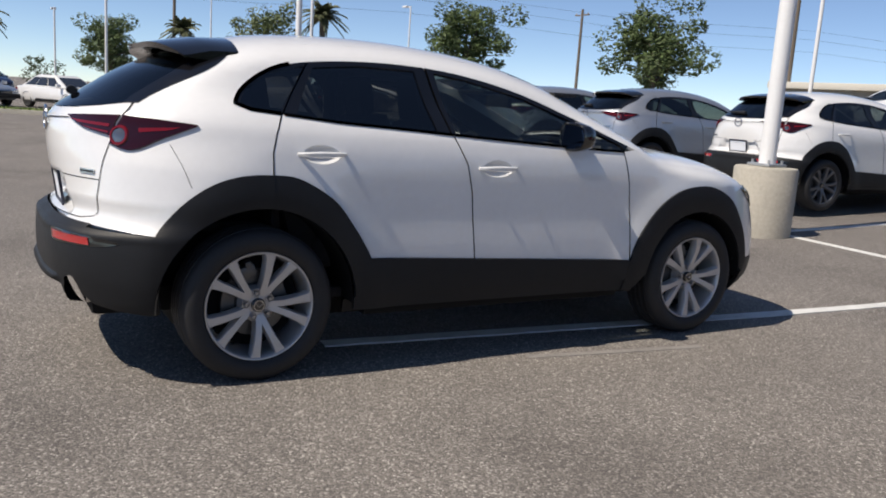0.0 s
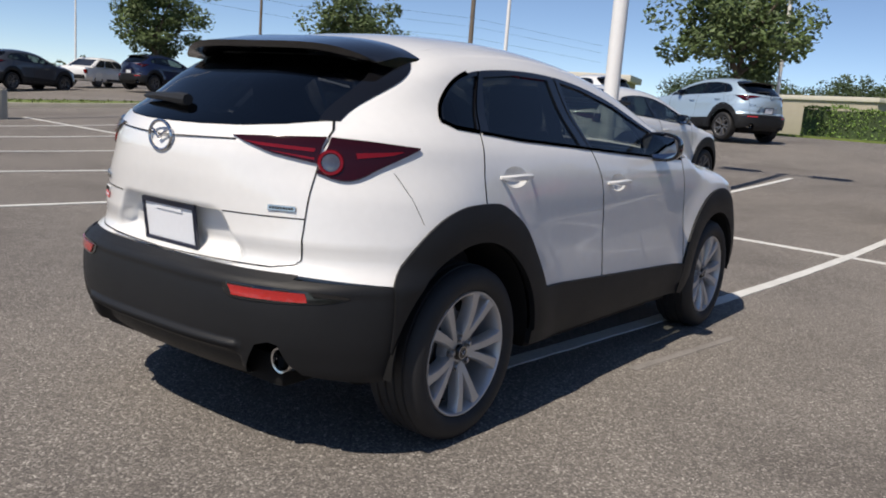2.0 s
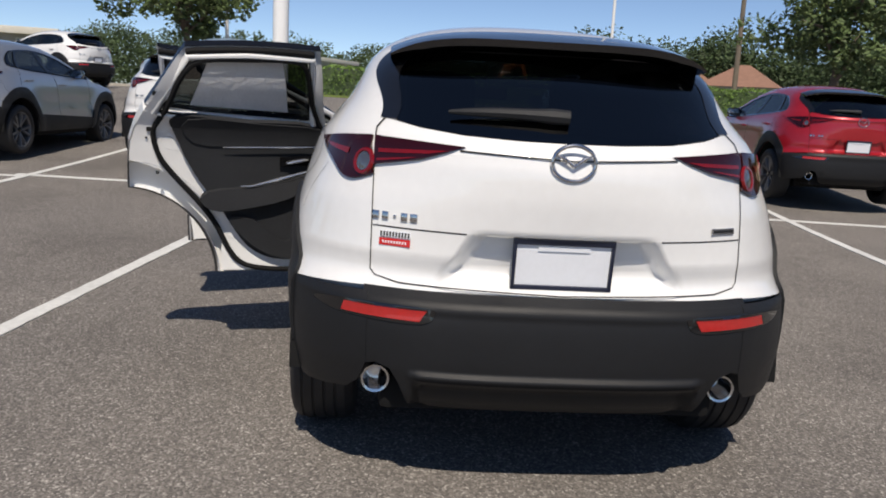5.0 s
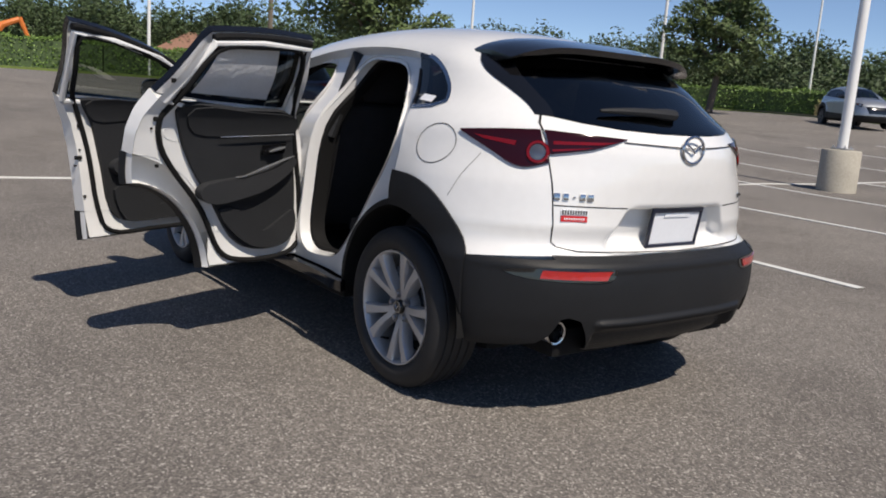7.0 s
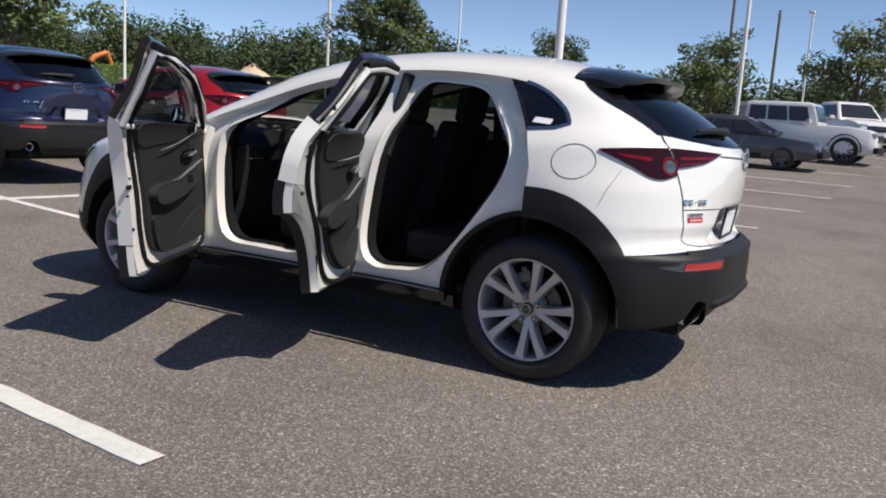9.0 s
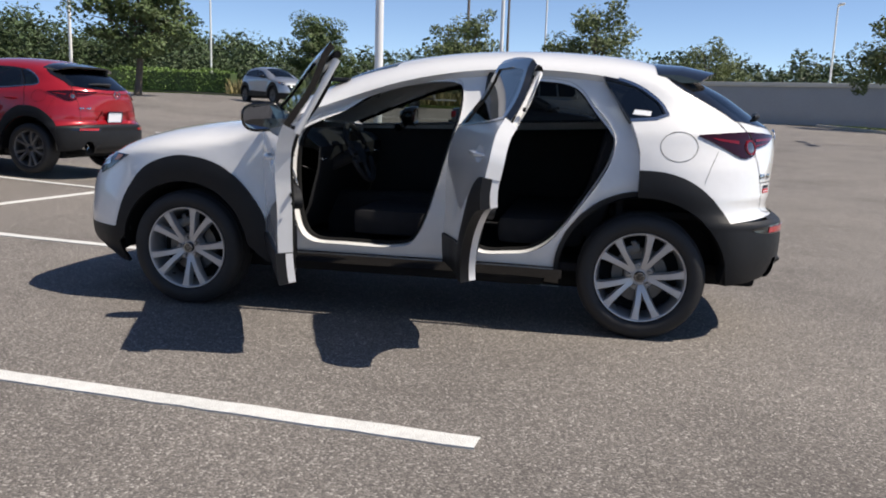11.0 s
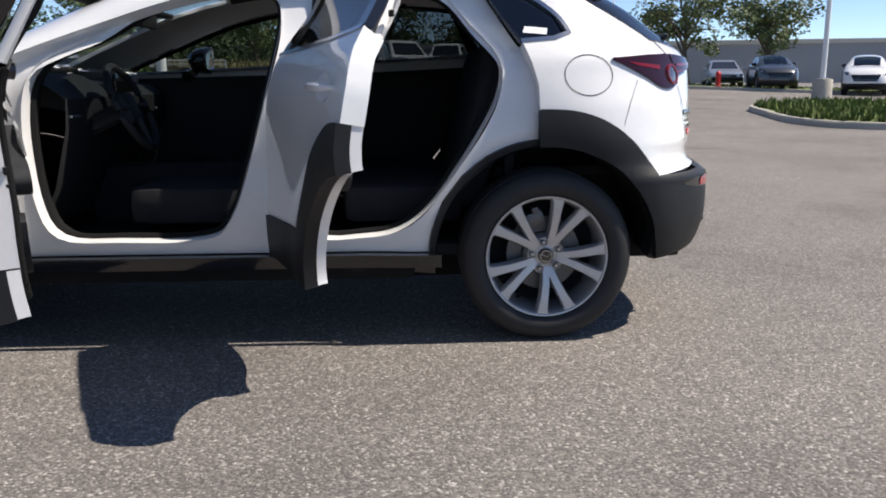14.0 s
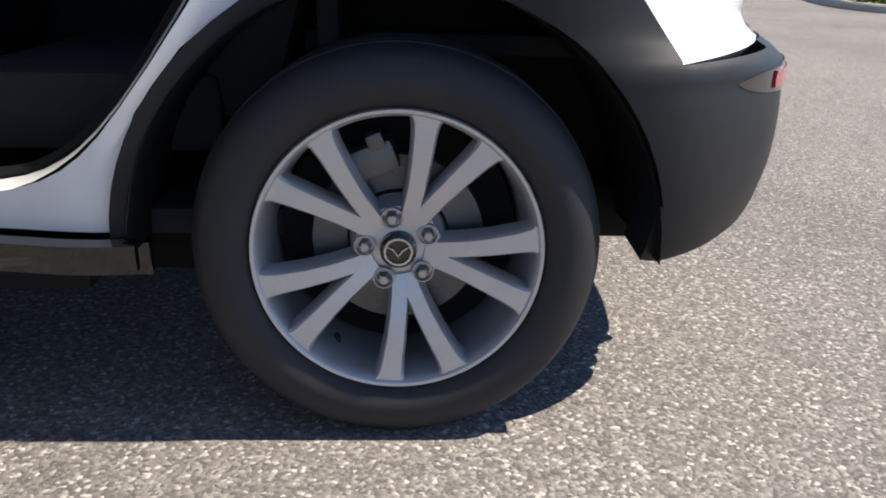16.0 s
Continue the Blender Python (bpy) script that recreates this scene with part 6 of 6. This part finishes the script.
# ---- buildings and works ----
def office():
    """A long low site office with a flat roof."""
    a, b = Vector((44.0, 32.7, 0)), Vector((47.1, 21.2, 0))
    d = (b - a)
    L = d.length
    m = Matrix.Translation((*a.xy, 0.9)) @ Matrix.Rotation(math.atan2(d.y, d.x), 4, "Z")
    t = thing("site_office", "long low beige site office with a flat roof", "building", "", m)
    bm = bmesh.new()
    box(bm, (L / 2, 2.0, 1.5), (L, 4.0, 3.0), None, 0.02)
    part("wall", bm, M_BUILD, t)
    bm = bmesh.new()
    box(bm, (L / 2, 2.0, 3.12), (L + 0.7, 4.7, 0.42), None, 0.03)
    part("roof", bm, M_FASCIA, t, "pale flat roof with a deep edge")
    for k in range(4):
        x = 1.5 + k * (L - 3) / 3
        bm = bmesh.new()
        for c, s in (((x, -0.03, 2.65), (1.0, 0.06, 0.07)), ((x, -0.03, 1.55), (1.0, 0.06, 0.07)), ((x - 0.47, -0.03, 2.1), (0.07, 0.06, 1.1)), ((x + 0.47, -0.03, 2.1), (0.07, 0.06, 1.1))):
            box(bm, c, s)
        w = part("window", bm, M_FASCIA, t, "", None)
        bm = bmesh.new()
        box(bm, (x, -0.015, 2.1), (0.9, 0.02, 1.05))
        part("pane", bm, M_DARKW, w, "", None)
    return t


office()


def long_hall(x0, y0, x1, y1, h, z, material, label):
    a, b = Vector((x0, y0, 0)), Vector((x1, y1, 0))
    d = b - a
    L = d.length
    m = Matrix.Translation((x0, y0, z)) @ Matrix.Rotation(math.atan2(d.y, d.x), 4, "Z")
    t = thing("warehouse", label, "building", "", m)
    bm = bmesh.new()
    box(bm, (L / 2, 5, h / 2), (L, 10, h), None, 0.03)
    part("wall", bm, material, t)
    bm = bmesh.new()
    box(bm, (L / 2, 5, h + 0.15), (L + 0.3, 10.3, 0.3), None, 0.03)
    part("roof", bm, M_FASCIA, t, "pale roof edge")
    bm = bmesh.new()
    box(bm, (L / 2, -0.04, h - 0.3), (L + 0.1, 0.12, 0.55), None, 0.01)
    part("eave_band", bm, M_DARKW, t, "dark band under the roof edge")
    for k in range(int(L / 6)):
        bm = bmesh.new()
        box(bm, (3 + k * 6, -0.02, 0.95), (3.0, 0.06, 1.9), None, 0.01)
        part("loading_door", bm, M_GALV, t)


long_hall(-40, -60, 5.5, -75.0, 2.7, 0.8, M_BUILD2, "long low grey warehouse behind the trees")
long_hall(66, 4, 70, 14, 2.6, 1.1, M_BUILD, "low tan block building beyond the hedge")


def heap(x, y, r, h, seed):
    rnd = random.Random(seed)
    bm = bmesh.new()
    rows = []
    for i in range(9):
        f = i / 8
        rows.append([bm.verts.new((x + r * (1 - f) * math.cos(a) * (1 + 0.15 * math.sin(3 * a + seed)) + rnd.gauss(0, 0.1), y + r * (1 - f) * math.sin(a) + rnd.gauss(0, 0.1), gz(x, y) - 0.3 + h * f ** 0.85 + rnd.gauss(0, 0.05))) for a in np.linspace(0, math.tau, 28, endpoint=False)])
    for q, s in zip(rows, rows[1:]):
        for k in range(28):
            bm.faces.new((q[k], q[(k + 1) % 28], s[(k + 1) % 28], s[k]))
    tagged(link_mesh("sand_heap", bm, M_SAND, None, "", 60), "heap of pale brown sand behind the hedge", "sand heap", "sand heaps")


heap(54.5, -59.5, 5.0, 3.6, 1)
heap(62.5, -54.5, 3.6, 2.9, 2)


def house(x, y, w, rz):
    t = thing("house", "far house with a brown hipped tile roof", "house", "far houses", Matrix.Translation((x, y, 1.8)) @ Matrix.Rotation(radians(rz), 4, "Z"))
    bm = bmesh.new()
    box(bm, (0, 0, 1.6), (w, 9, 3.2), None, 0.03)
    part("wall", bm, M_BUILD, t)
    bm = bmesh.new()
    e, r = w / 2 + 0.5, w / 2 - 4
    vs = [bm.verts.new(v) for v in ((-e, -5, 3.2), (e, -5, 3.2), (e, 5, 3.2), (-e, 5, 3.2), (-r, 0, 6.2), (r, 0, 6.2))]
    for f in ((0, 1, 5, 4), (1, 2, 5), (2, 3, 4, 5), (3, 0, 4), (0, 3, 2, 1)):
        bm.faces.new([vs[i] for i in f])
    part("roof", bm, M_ROOF, t, "brown tile roof", None)
    for k in (-1, 0, 1):
        bm = bmesh.new()
        box(bm, (k * w / 4, -4.52, 1.7), (1.6, 0.08, 1.3), None, 0.01)
        part("window", bm, M_DARKW, t)


house(106, -46, 9.5, 60)
house(119, -42, 11, 65)


def excavator(x, y, rz, z, size=1.0):
    t = thing("excavator", "orange tracked excavator with a raised arm", "excavator", "excavators", Matrix.Translation((x, y, z)) @ Matrix.Rotation(radians(rz), 4, "Z") @ Matrix.Scale(size, 4))
    bm = bmesh.new()
    for s in (-1, 1):
        box(bm, (0, s * 1.1, 0.5), (4.2, 0.6, 0.95), None, 0.3)
    part("track", bm, M_SEAL, t, "dark crawler tracks")
    bm = bmesh.new()
    box(bm, (-0.6, 0, 1.7), (3.2, 2.5, 1.2), None, 0.15)
    part("body", bm, M_ORANGE, t)
    bm = bmesh.new()
    box(bm, (0.5, 0.7, 2.4), (1.3, 1.0, 1.5), None, 0.12)
    part("cab", bm, M_DARKW, t, "glazed dark cab")
    bm = bmesh.new()
    tube(bm, [(1.0, 0, 1.9), (2.6, 0, 4.6), (4.4, 0, 5.4)], [0.35, 0.4, 0.3], 8)
    tube(bm, [(4.4, 0, 5.6), (5.6, 0, 2.6)], [0.3, 0.2], 8)
    part("arm", bm, M_ORANGE, t)
    bm = bmesh.new()
    box(bm, (5.4, 0, 2.1), (1.0, 1.1, 1.0), None, 0.25)
    part("bucket", bm, M_SEAL, t)


excavator(105.6, -2.5, 75, gz(105.6, -2.5) + 0.1)
excavator(105, -11, 265, gz(105, -11) + 0.1)
excavator(76.5, -56.0, 250, gz(76.5, -56), 0.75)


# ---- other vehicles ----
def boxy_car(name, label, P, x, y, rz, L=4.7, H=1.75, W=1.88, nose=0.95, belt=1.05, cab=(-2.2, -1.9, 0.35, 1.15), tyre=0.36, bed=None, kind="suv", group="parked cars"):
    """A parked car from lofted stations: body, cabin with its panes, lamps, wheels. cab: rear foot, rear top, front top, front foot."""
    t = thing(name, label, "car", group, Matrix.Translation((x, y, gz(x, y))) @ Matrix.Rotation(radians(rz), 4, "Z"))
    hw, r = W / 2, L / 2
    st = [(-r, 0.42, belt - 0.12, 0.80), (-r + 0.08, 0.30, belt - 0.02, 0.93), (-r + 0.5, 0.26, belt, 0.99), (cab[0] + 0.4, 0.25, belt, 1.0), (0.0, 0.25, belt - 0.01, 1.0), (cab[3], 0.25, belt - 0.03, 0.99), (r - 0.9, 0.26, nose, 0.98), (r - 0.25, 0.28, nose - 0.08, 0.92), (r - 0.05, 0.34, nose - 0.18, 0.84), (r, 0.42, nose - 0.32, 0.78)]
    if bed:
        st = [(a, b, min(c, bed) if a < cab[0] else c, d) for a, b, c, d in st]
    bm = bmesh.new()
    rows = []
    for a, b, c, d in st:
        w = hw * d
        sec = [(w * 0.86, b), (w * 0.97, b + 0.08), (w, b + 0.35 * (c - b)), (w * 0.985, b + 0.7 * (c - b)), (w * 0.93, c - 0.03), (w * 0.80, c), (0, c + 0.015)]
        rows.append([bm.verts.new((a, yy, zz)) for yy, zz in sec] + [bm.verts.new((a, -yy, zz)) for yy, zz in sec[-2::-1]])
    for q, s in zip(rows, rows[1:]):
        for i in range(len(q)):
            bm.faces.new((q[i], q[(i + 1) % len(q)], s[(i + 1) % len(q)], s[i]))
    bm.faces.new(rows[0])
    bm.faces.new(rows[-1])
    bmesh.ops.recalc_face_normals(bm, faces=bm.faces)
    body = part("body", bm, P, t, "", 40)
    # cabin
    bw, tw = hw * 0.93, hw * (0.70 if kind != "jeep" else 0.84)
    bm = bmesh.new()
    lo = [(cab[0], bw), (cab[3], bw * 0.96)]
    hi = [(cab[1], tw), (cab[2], tw * 0.97)]
    b0, h1 = belt - 0.03, H
    ring = []
    for (xx, ww), zz in ((lo[0], b0), (lo[1], b0), (hi[1], h1 - 0.06), (hi[0], h1 - 0.05)):
        ring.append((bm.verts.new((xx, ww, zz)), bm.verts.new((xx, -ww, zz))))
    rt = [(bm.verts.new((cab[1] + 0.10, tw * 0.86, h1)), bm.verts.new((cab[1] + 0.10, -tw * 0.86, h1))), (bm.verts.new((cab[2] - 0.14, tw * 0.84, h1)), bm.verts.new((cab[2] - 0.14, -tw * 0.84, h1)))]
    for s in (0, 1):
        bm.faces.new([q[s] for q in ring])
        bm.faces.new((ring[3][s], ring[2][s], rt[1][s], rt[0][s]))
    bm.faces.new((ring[0][0], ring[3][0], ring[3][1], ring[0][1]))
    bm.faces.new((ring[1][0], ring[1][1], ring[2][1], ring[2][0]))
    bm.faces.new((ring[2][0], ring[2][1], rt[1][1], rt[1][0]))
    bm.faces.new((ring[3][0], rt[0][0], rt[0][1], ring[3][1]))
    bm.faces.new((rt[0][0], rt[1][0], rt[1][1], rt[0][1]))
    bmesh.ops.recalc_face_normals(bm, faces=bm.faces)
    bmesh.ops.bevel(bm, geom=list(bm.edges), offset=0.03, segments=2, affect="EDGES")
    part("cabin", bm, P, t, "", 40)

    def pane(nm, quad, out, lab):
        bm = bmesh.new()
        q = [Vector(v) for v in quad]
        c = sum(q, Vector()) / 4
        o = Vector(out)
        f = [bm.verts.new(v + o * 0.012) for v in q]
        g = [bm.verts.new(v - o * 0.01) for v in q]
        bm.faces.new(f)
        for i in range(4):
            bm.faces.new((f[i], f[(i + 1) % 4], g[(i + 1) % 4], g[i]))
        bmesh.ops.recalc_face_normals(bm, faces=bm.faces)
        part(nm, bm, M_DARKW, t, lab, None)

    def side_pt(u, v, s):
        """u from the rear to the front of the cabin, v from its foot to its top."""
        xb, xt = cab[0] + (cab[3] - cab[0]) * u, cab[1] + (cab[2] - cab[1]) * u
        return (xb + (xt - xb) * v, s * (bw + (tw - bw) * v + 0.002), b0 + (h1 - 0.06 - b0) * v)
    for s in (1, -1):
        o = (0, s, 0.25)
        cuts = (0.06, 0.30, 0.33, 0.60, 0.63, 0.90) if not bed else (0.08, 0.48, 0.52, 0.90)
        for u0, u1 in zip(cuts[::2], cuts[1::2]):
            pane("side_window", [side_pt(u0, 0.14, s), side_pt(u1, 0.14, s), side_pt(u1, 0.86, s), side_pt(u0, 0.86, s)], o, "")
        for xx in (-0.30 * L, 0.29 * L):
            add_wheel(t, xx, s, hw - 0.03, False, tyre / TYRE_R)
            bm = bmesh.new()
            ra = tyre * 1.18
            tube(bm, [(xx + ra * math.cos(a), s * (hw - 0.012), tyre + ra * math.sin(a)) for a in np.linspace(radians(-8), radians(188), 14)], 0.022, 6)
            part("wheel_arch", bm, M_CLAD if kind in ("jeep", "suv") else P, t)
        bm = bmesh.new()
        box(bm, (cab[3] - 0.25, s * (hw + 0.08), belt + 0.05), (0.14, 0.2, 0.15), None, 0.04)
        part("door_mirror", bm, P, t)
        bm = bmesh.new()
        box(bm, (-r + 0.1, s * hw * 0.78, belt - 0.22), (0.16, 0.30, 0.20), None, 0.04)
        part("tail_lamp", bm, M_RED_L, t)
        bm = bmesh.new()
        box(bm, (r - 0.12, s * hw * 0.66, nose - 0.24), (0.22, 0.34, 0.14), None, 0.04)
        part("headlamp", bm, M_LAMPIN, t)
        bm = bmesh.new()
        box(bm, (0, s * (hw - 0.01), 0.36), (L * 0.34, 0.06, 0.12), None, 0.02)
        part("sill", bm, M_CLAD, t)
    k = 0.86
    mixp = lambda a, b, f: tuple(i + (j - i) * f for i, j in zip(a, b))
    fr = [(cab[3], bw * 0.84, b0), (cab[3], -bw * 0.84, b0), (cab[2], -tw * 0.84, h1 - 0.06), (cab[2], tw * 0.84, h1 - 0.06)]
    pane("windscreen", [mixp(fr[0], fr[3], 0.14), mixp(fr[1], fr[2], 0.14), mixp(fr[1], fr[2], 0.92), mixp(fr[0], fr[3], 0.92)], (0.8, 0, 0.6), "dark windscreen")
    br = [(cab[0], bw * 0.84, b0), (cab[0], -bw * 0.84, b0), (cab[1], -tw * 0.84, h1 - 0.06), (cab[1], tw * 0.84, h1 - 0.06)]
    pane("rear_window", [mixp(br[0], br[3], 0.18), mixp(br[1], br[2], 0.18), mixp(br[1], br[2], 0.9), mixp(br[0], br[3], 0.9)], (-0.9, 0, 0.3), "dark rear window")
    for xx, nm in ((-r - 0.01, "rear_bumper"), (r + 0.01, "front_bumper")):
        bm = bmesh.new()
        box(bm, (xx, 0, 0.46), (0.16, W * 0.86, 0.2), None, 0.05)
        part(nm, bm, M_CLAD, t)
    bm = bmesh.new()
    box(bm, (r - 0.005, 0, nose - 0.34), (0.05, W * 0.5, 0.22), None, 0.02)
    part("grille", bm, M_GLOSSB, t)
    if bed:
        bm = bmesh.new()
        box(bm, ((-r + cab[0]) / 2, 0, bed - 0.02), (cab[0] + r - 0.25, W * 0.8, 0.06), None, 0.01)
        part("load_bed", bm, M_SEAL, t)
    return t


def parked(P, label, x, y, rz, s=(1, 1, 1)):
    m = Matrix.Translation((x, y, gz(x, y))) @ Matrix.Rotation(radians(rz), 4, "Z") @ Matrix.Diagonal((*s, 1))
    return build_crossover(P, label, "parked cars", m, False, 0.075, False)


white_car = parked(M_WHITE, "white crossover with black wheel arches parked in a bay", 8.7, 3.25, -5)
silver_car = parked(M_SILVER, "silver crossover with black wheel arches parked in a bay", 8.75, 9.35, -5)
navy_car = parked(M_NAVY, "dark navy crossover with black wheel arches", 7.95, -2.42, -5)
red_car = parked(M_RED, "deep red crossover with black wheel arches", 7.75, -5.55, -5)
ice_car = parked(M_ICE, "pale ice-blue SUV facing across the lot", 20.6, 6.0, 62, (1.07, 1.04, 1.10))
grey_car = parked(M_GREY, "dark grey SUV beyond the grass island", -18.8, -35.2, 75, (1.05, 1.03, 1.08))


def again(ob, label, x, y, rz, s=(1.05, 1.03, 1.09)):
    c = copy_thing(ob, Matrix.Identity(4))
    c.matrix_basis = Matrix.Translation((x, y, gz(x, y))) @ Matrix.Rotation(radians(rz), 4, "Z") @ Matrix.Diagonal((*s, 1))
    return tagged(c, label)


again(silver_car, "silver crossover with black wheel arches in the middle bay", 8.7, 6.45, -5, (1, 1, 1))
again(white_car, "white SUV with a dark rear window", 24.5, 12.2, 60, (1.08, 1.05, 1.12))
again(silver_car, "silver off-road SUV on the far side of the lot", 15.6, -35.5, 142, (1.08, 1.06, 1.17))
boxy_car("parked_hatchback", "dark grey compact sedan", M_GREY, 1.3, -21.5, 176, 4.6, 1.45, 1.74, 0.90, 0.95, (-1.85, -1.05, 0.25, 1.15), 0.315, None, "car")
boxy_car("off_roader", "white square off-road car with black wheels", M_WHITE, -0.2, -25.6, 174, 4.2, 1.87, 1.88, 1.16, 1.20, (-1.98, -1.93, 0.15, 0.36), 0.42, None, "jeep")
boxy_car("pickup_truck", "white pickup truck with a black grille", M_WHITE, -3.6, -41.0, 80, 5.5, 1.92, 2.0, 1.22, 1.2, (-0.9, -0.75, 0.6, 1.3), 0.42, 1.25, "suv")
boxy_car("pickup_truck", "white pickup truck behind the grey sedan", M_WHITE, -0.8, -33.0, 120, 5.4, 1.9, 2.0, 1.2, 1.2, (-0.9, -0.75, 0.6, 1.3), 0.41, 1.25, "suv")
boxy_car("parked_car", "silver sedan beyond the grass island", M_SILVER, -18.2, -39.8, 75, 4.6, 1.45, 1.8, 0.9, 0.95, (-1.85, -1.05, 0.25, 1.15), 0.32, None, "car")
again(white_car, "white SUV with a black grille beyond the island", -21.4, -31.6, 60)
boxy_car("parked_car", "dark red car at the back of the lot", M_RED, -24.5, -29.0, 60, 4.6, 1.45, 1.8, 0.9, 0.95, (-1.85, -1.05, 0.25, 1.15), 0.32, None, "car")
for x, y, rz, P, lab, suv in ((20.0, 37.8, 20, M_WHITE, "white sedan in the far row", 0), (20.2, 32.8, 10, M_NAVY, "dark blue van in the far row", 1), (22.4, 28.8, 15, M_GREY, "grey sedan in the far row", 0),
                             (5.0, 33.6, -60, M_SILVER, "silver SUV in the far row", 1), (1.4, 35.6, -60, M_WHITE, "white car in the far row", 0), (-2.2, 37.2, -60, M_SILVER, "silver sedan in the far row", 0), (-6.0, 39.0, -60, M_WHITE, "white SUV in the far row", 1),
                             (14.6, 35.0, 15, M_BLACKP, "dark car in the far row", 1), (10.2, 33.6, -60, M_SILVER, "silver SUV parked under the trees", 1), (11.5, 41.0, -60, M_WHITE, "white car parked under the trees", 0),
                             (3.0, 56.0, -75, M_BLACKP, "black car at the far end", 0), (-1.0, 57.0, -75, M_NAVY, "navy car at the far end", 1), (-5.0, 58.0, -75, M_WHITE, "white car at the far end", 1), (7.0, 56.0, -75, M_BLACKP, "dark SUV at the far end", 1),
                             (17.5, 22.5, 20, M_GREY, "grey car behind the silver crossover", 0)):
    if suv:
        again({M_WHITE: white_car, M_SILVER: silver_car, M_NAVY: navy_car, M_BLACKP: grey_car}[P], lab, x, y, rz)
    else:
        boxy_car("parked_car", lab, P, x, y, rz, 4.6, 1.45, 1.8, 0.9, 0.95, (-1.85, -1.05, 0.25, 1.15), 0.32, None, "car")


def trailer(x, y, rz):
    t = thing("utility_trailer", "low metal utility trailer with mesh sides", "trailer", "", Matrix.Translation((x, y, gz(x, y))) @ Matrix.Rotation(radians(rz), 4, "Z"))
    bm = bmesh.new()
    box(bm, (0, 0, 0.55), (3.6, 1.7, 0.10), None, 0.02)
    part("bed", bm, M_WOODP, t)
    for s in (-1, 1):
        bm = bmesh.new()
        for z in (0.75, 0.95):
            tube(bm, [(-1.8, s * 0.85, z), (1.8, s * 0.85, z)], 0.03, 6)
        for k in range(6):
            tube(bm, [(-1.8 + k * 0.72, s * 0.85, 0.6), (-1.8 + k * 0.72, s * 0.85, 0.95)], 0.03, 6)
        part("side_rail", bm, M_GALV, t)
        for xx in (-0.4, 0.4):
            add_wheel(t, xx - 0.3, s, 0.98, False, 0.9)
    bm = bmesh.new()
    for k in range(7):
        tube(bm, [(1.8, -0.8 + k * 0.27, 0.6), (1.8, -0.8 + k * 0.27, 1.95)], 0.025, 6)
    for z in (0.6, 1.3, 1.95):
        tube(bm, [(1.8, -0.85, z), (1.8, 0.85, z)], 0.03, 6)
    part("tail_ramp", bm, M_GALV, t, "upright mesh loading ramp")
    bm = bmesh.new()
    tube(bm, [(-1.8, 0, 0.5), (-3.0, 0, 0.5)], 0.05, 6)
    part("drawbar", bm, M_GALV, t)


trailer(9.7, -39.2, 10)
hyd = thing("fire_hydrant", "small red fire hydrant on the grass", "fire hydrant", "", Matrix.Translation((-16.2, -35.2, gz(-16.2, -35.2) + 0.12)))
bm = bmesh.new()
revolve(bm, [(0.16, 0), (0.16, 0.05), (0.11, 0.07), (0.11, 0.55), (0.14, 0.57), (0.14, 0.62), (0.10, 0.70), (0.03, 0.76), (0.0005, 0.80)], Matrix.Identity(4), 16)
part("barrel", bm, M_HYDR, hyd)
for s in (-1, 1):
    bm = bmesh.new()
    tube(bm, [(0, s * 0.09, 0.45), (0, s * 0.2, 0.45)], 0.055, 8)
    part("outlet", bm, M_HYDR, hyd)
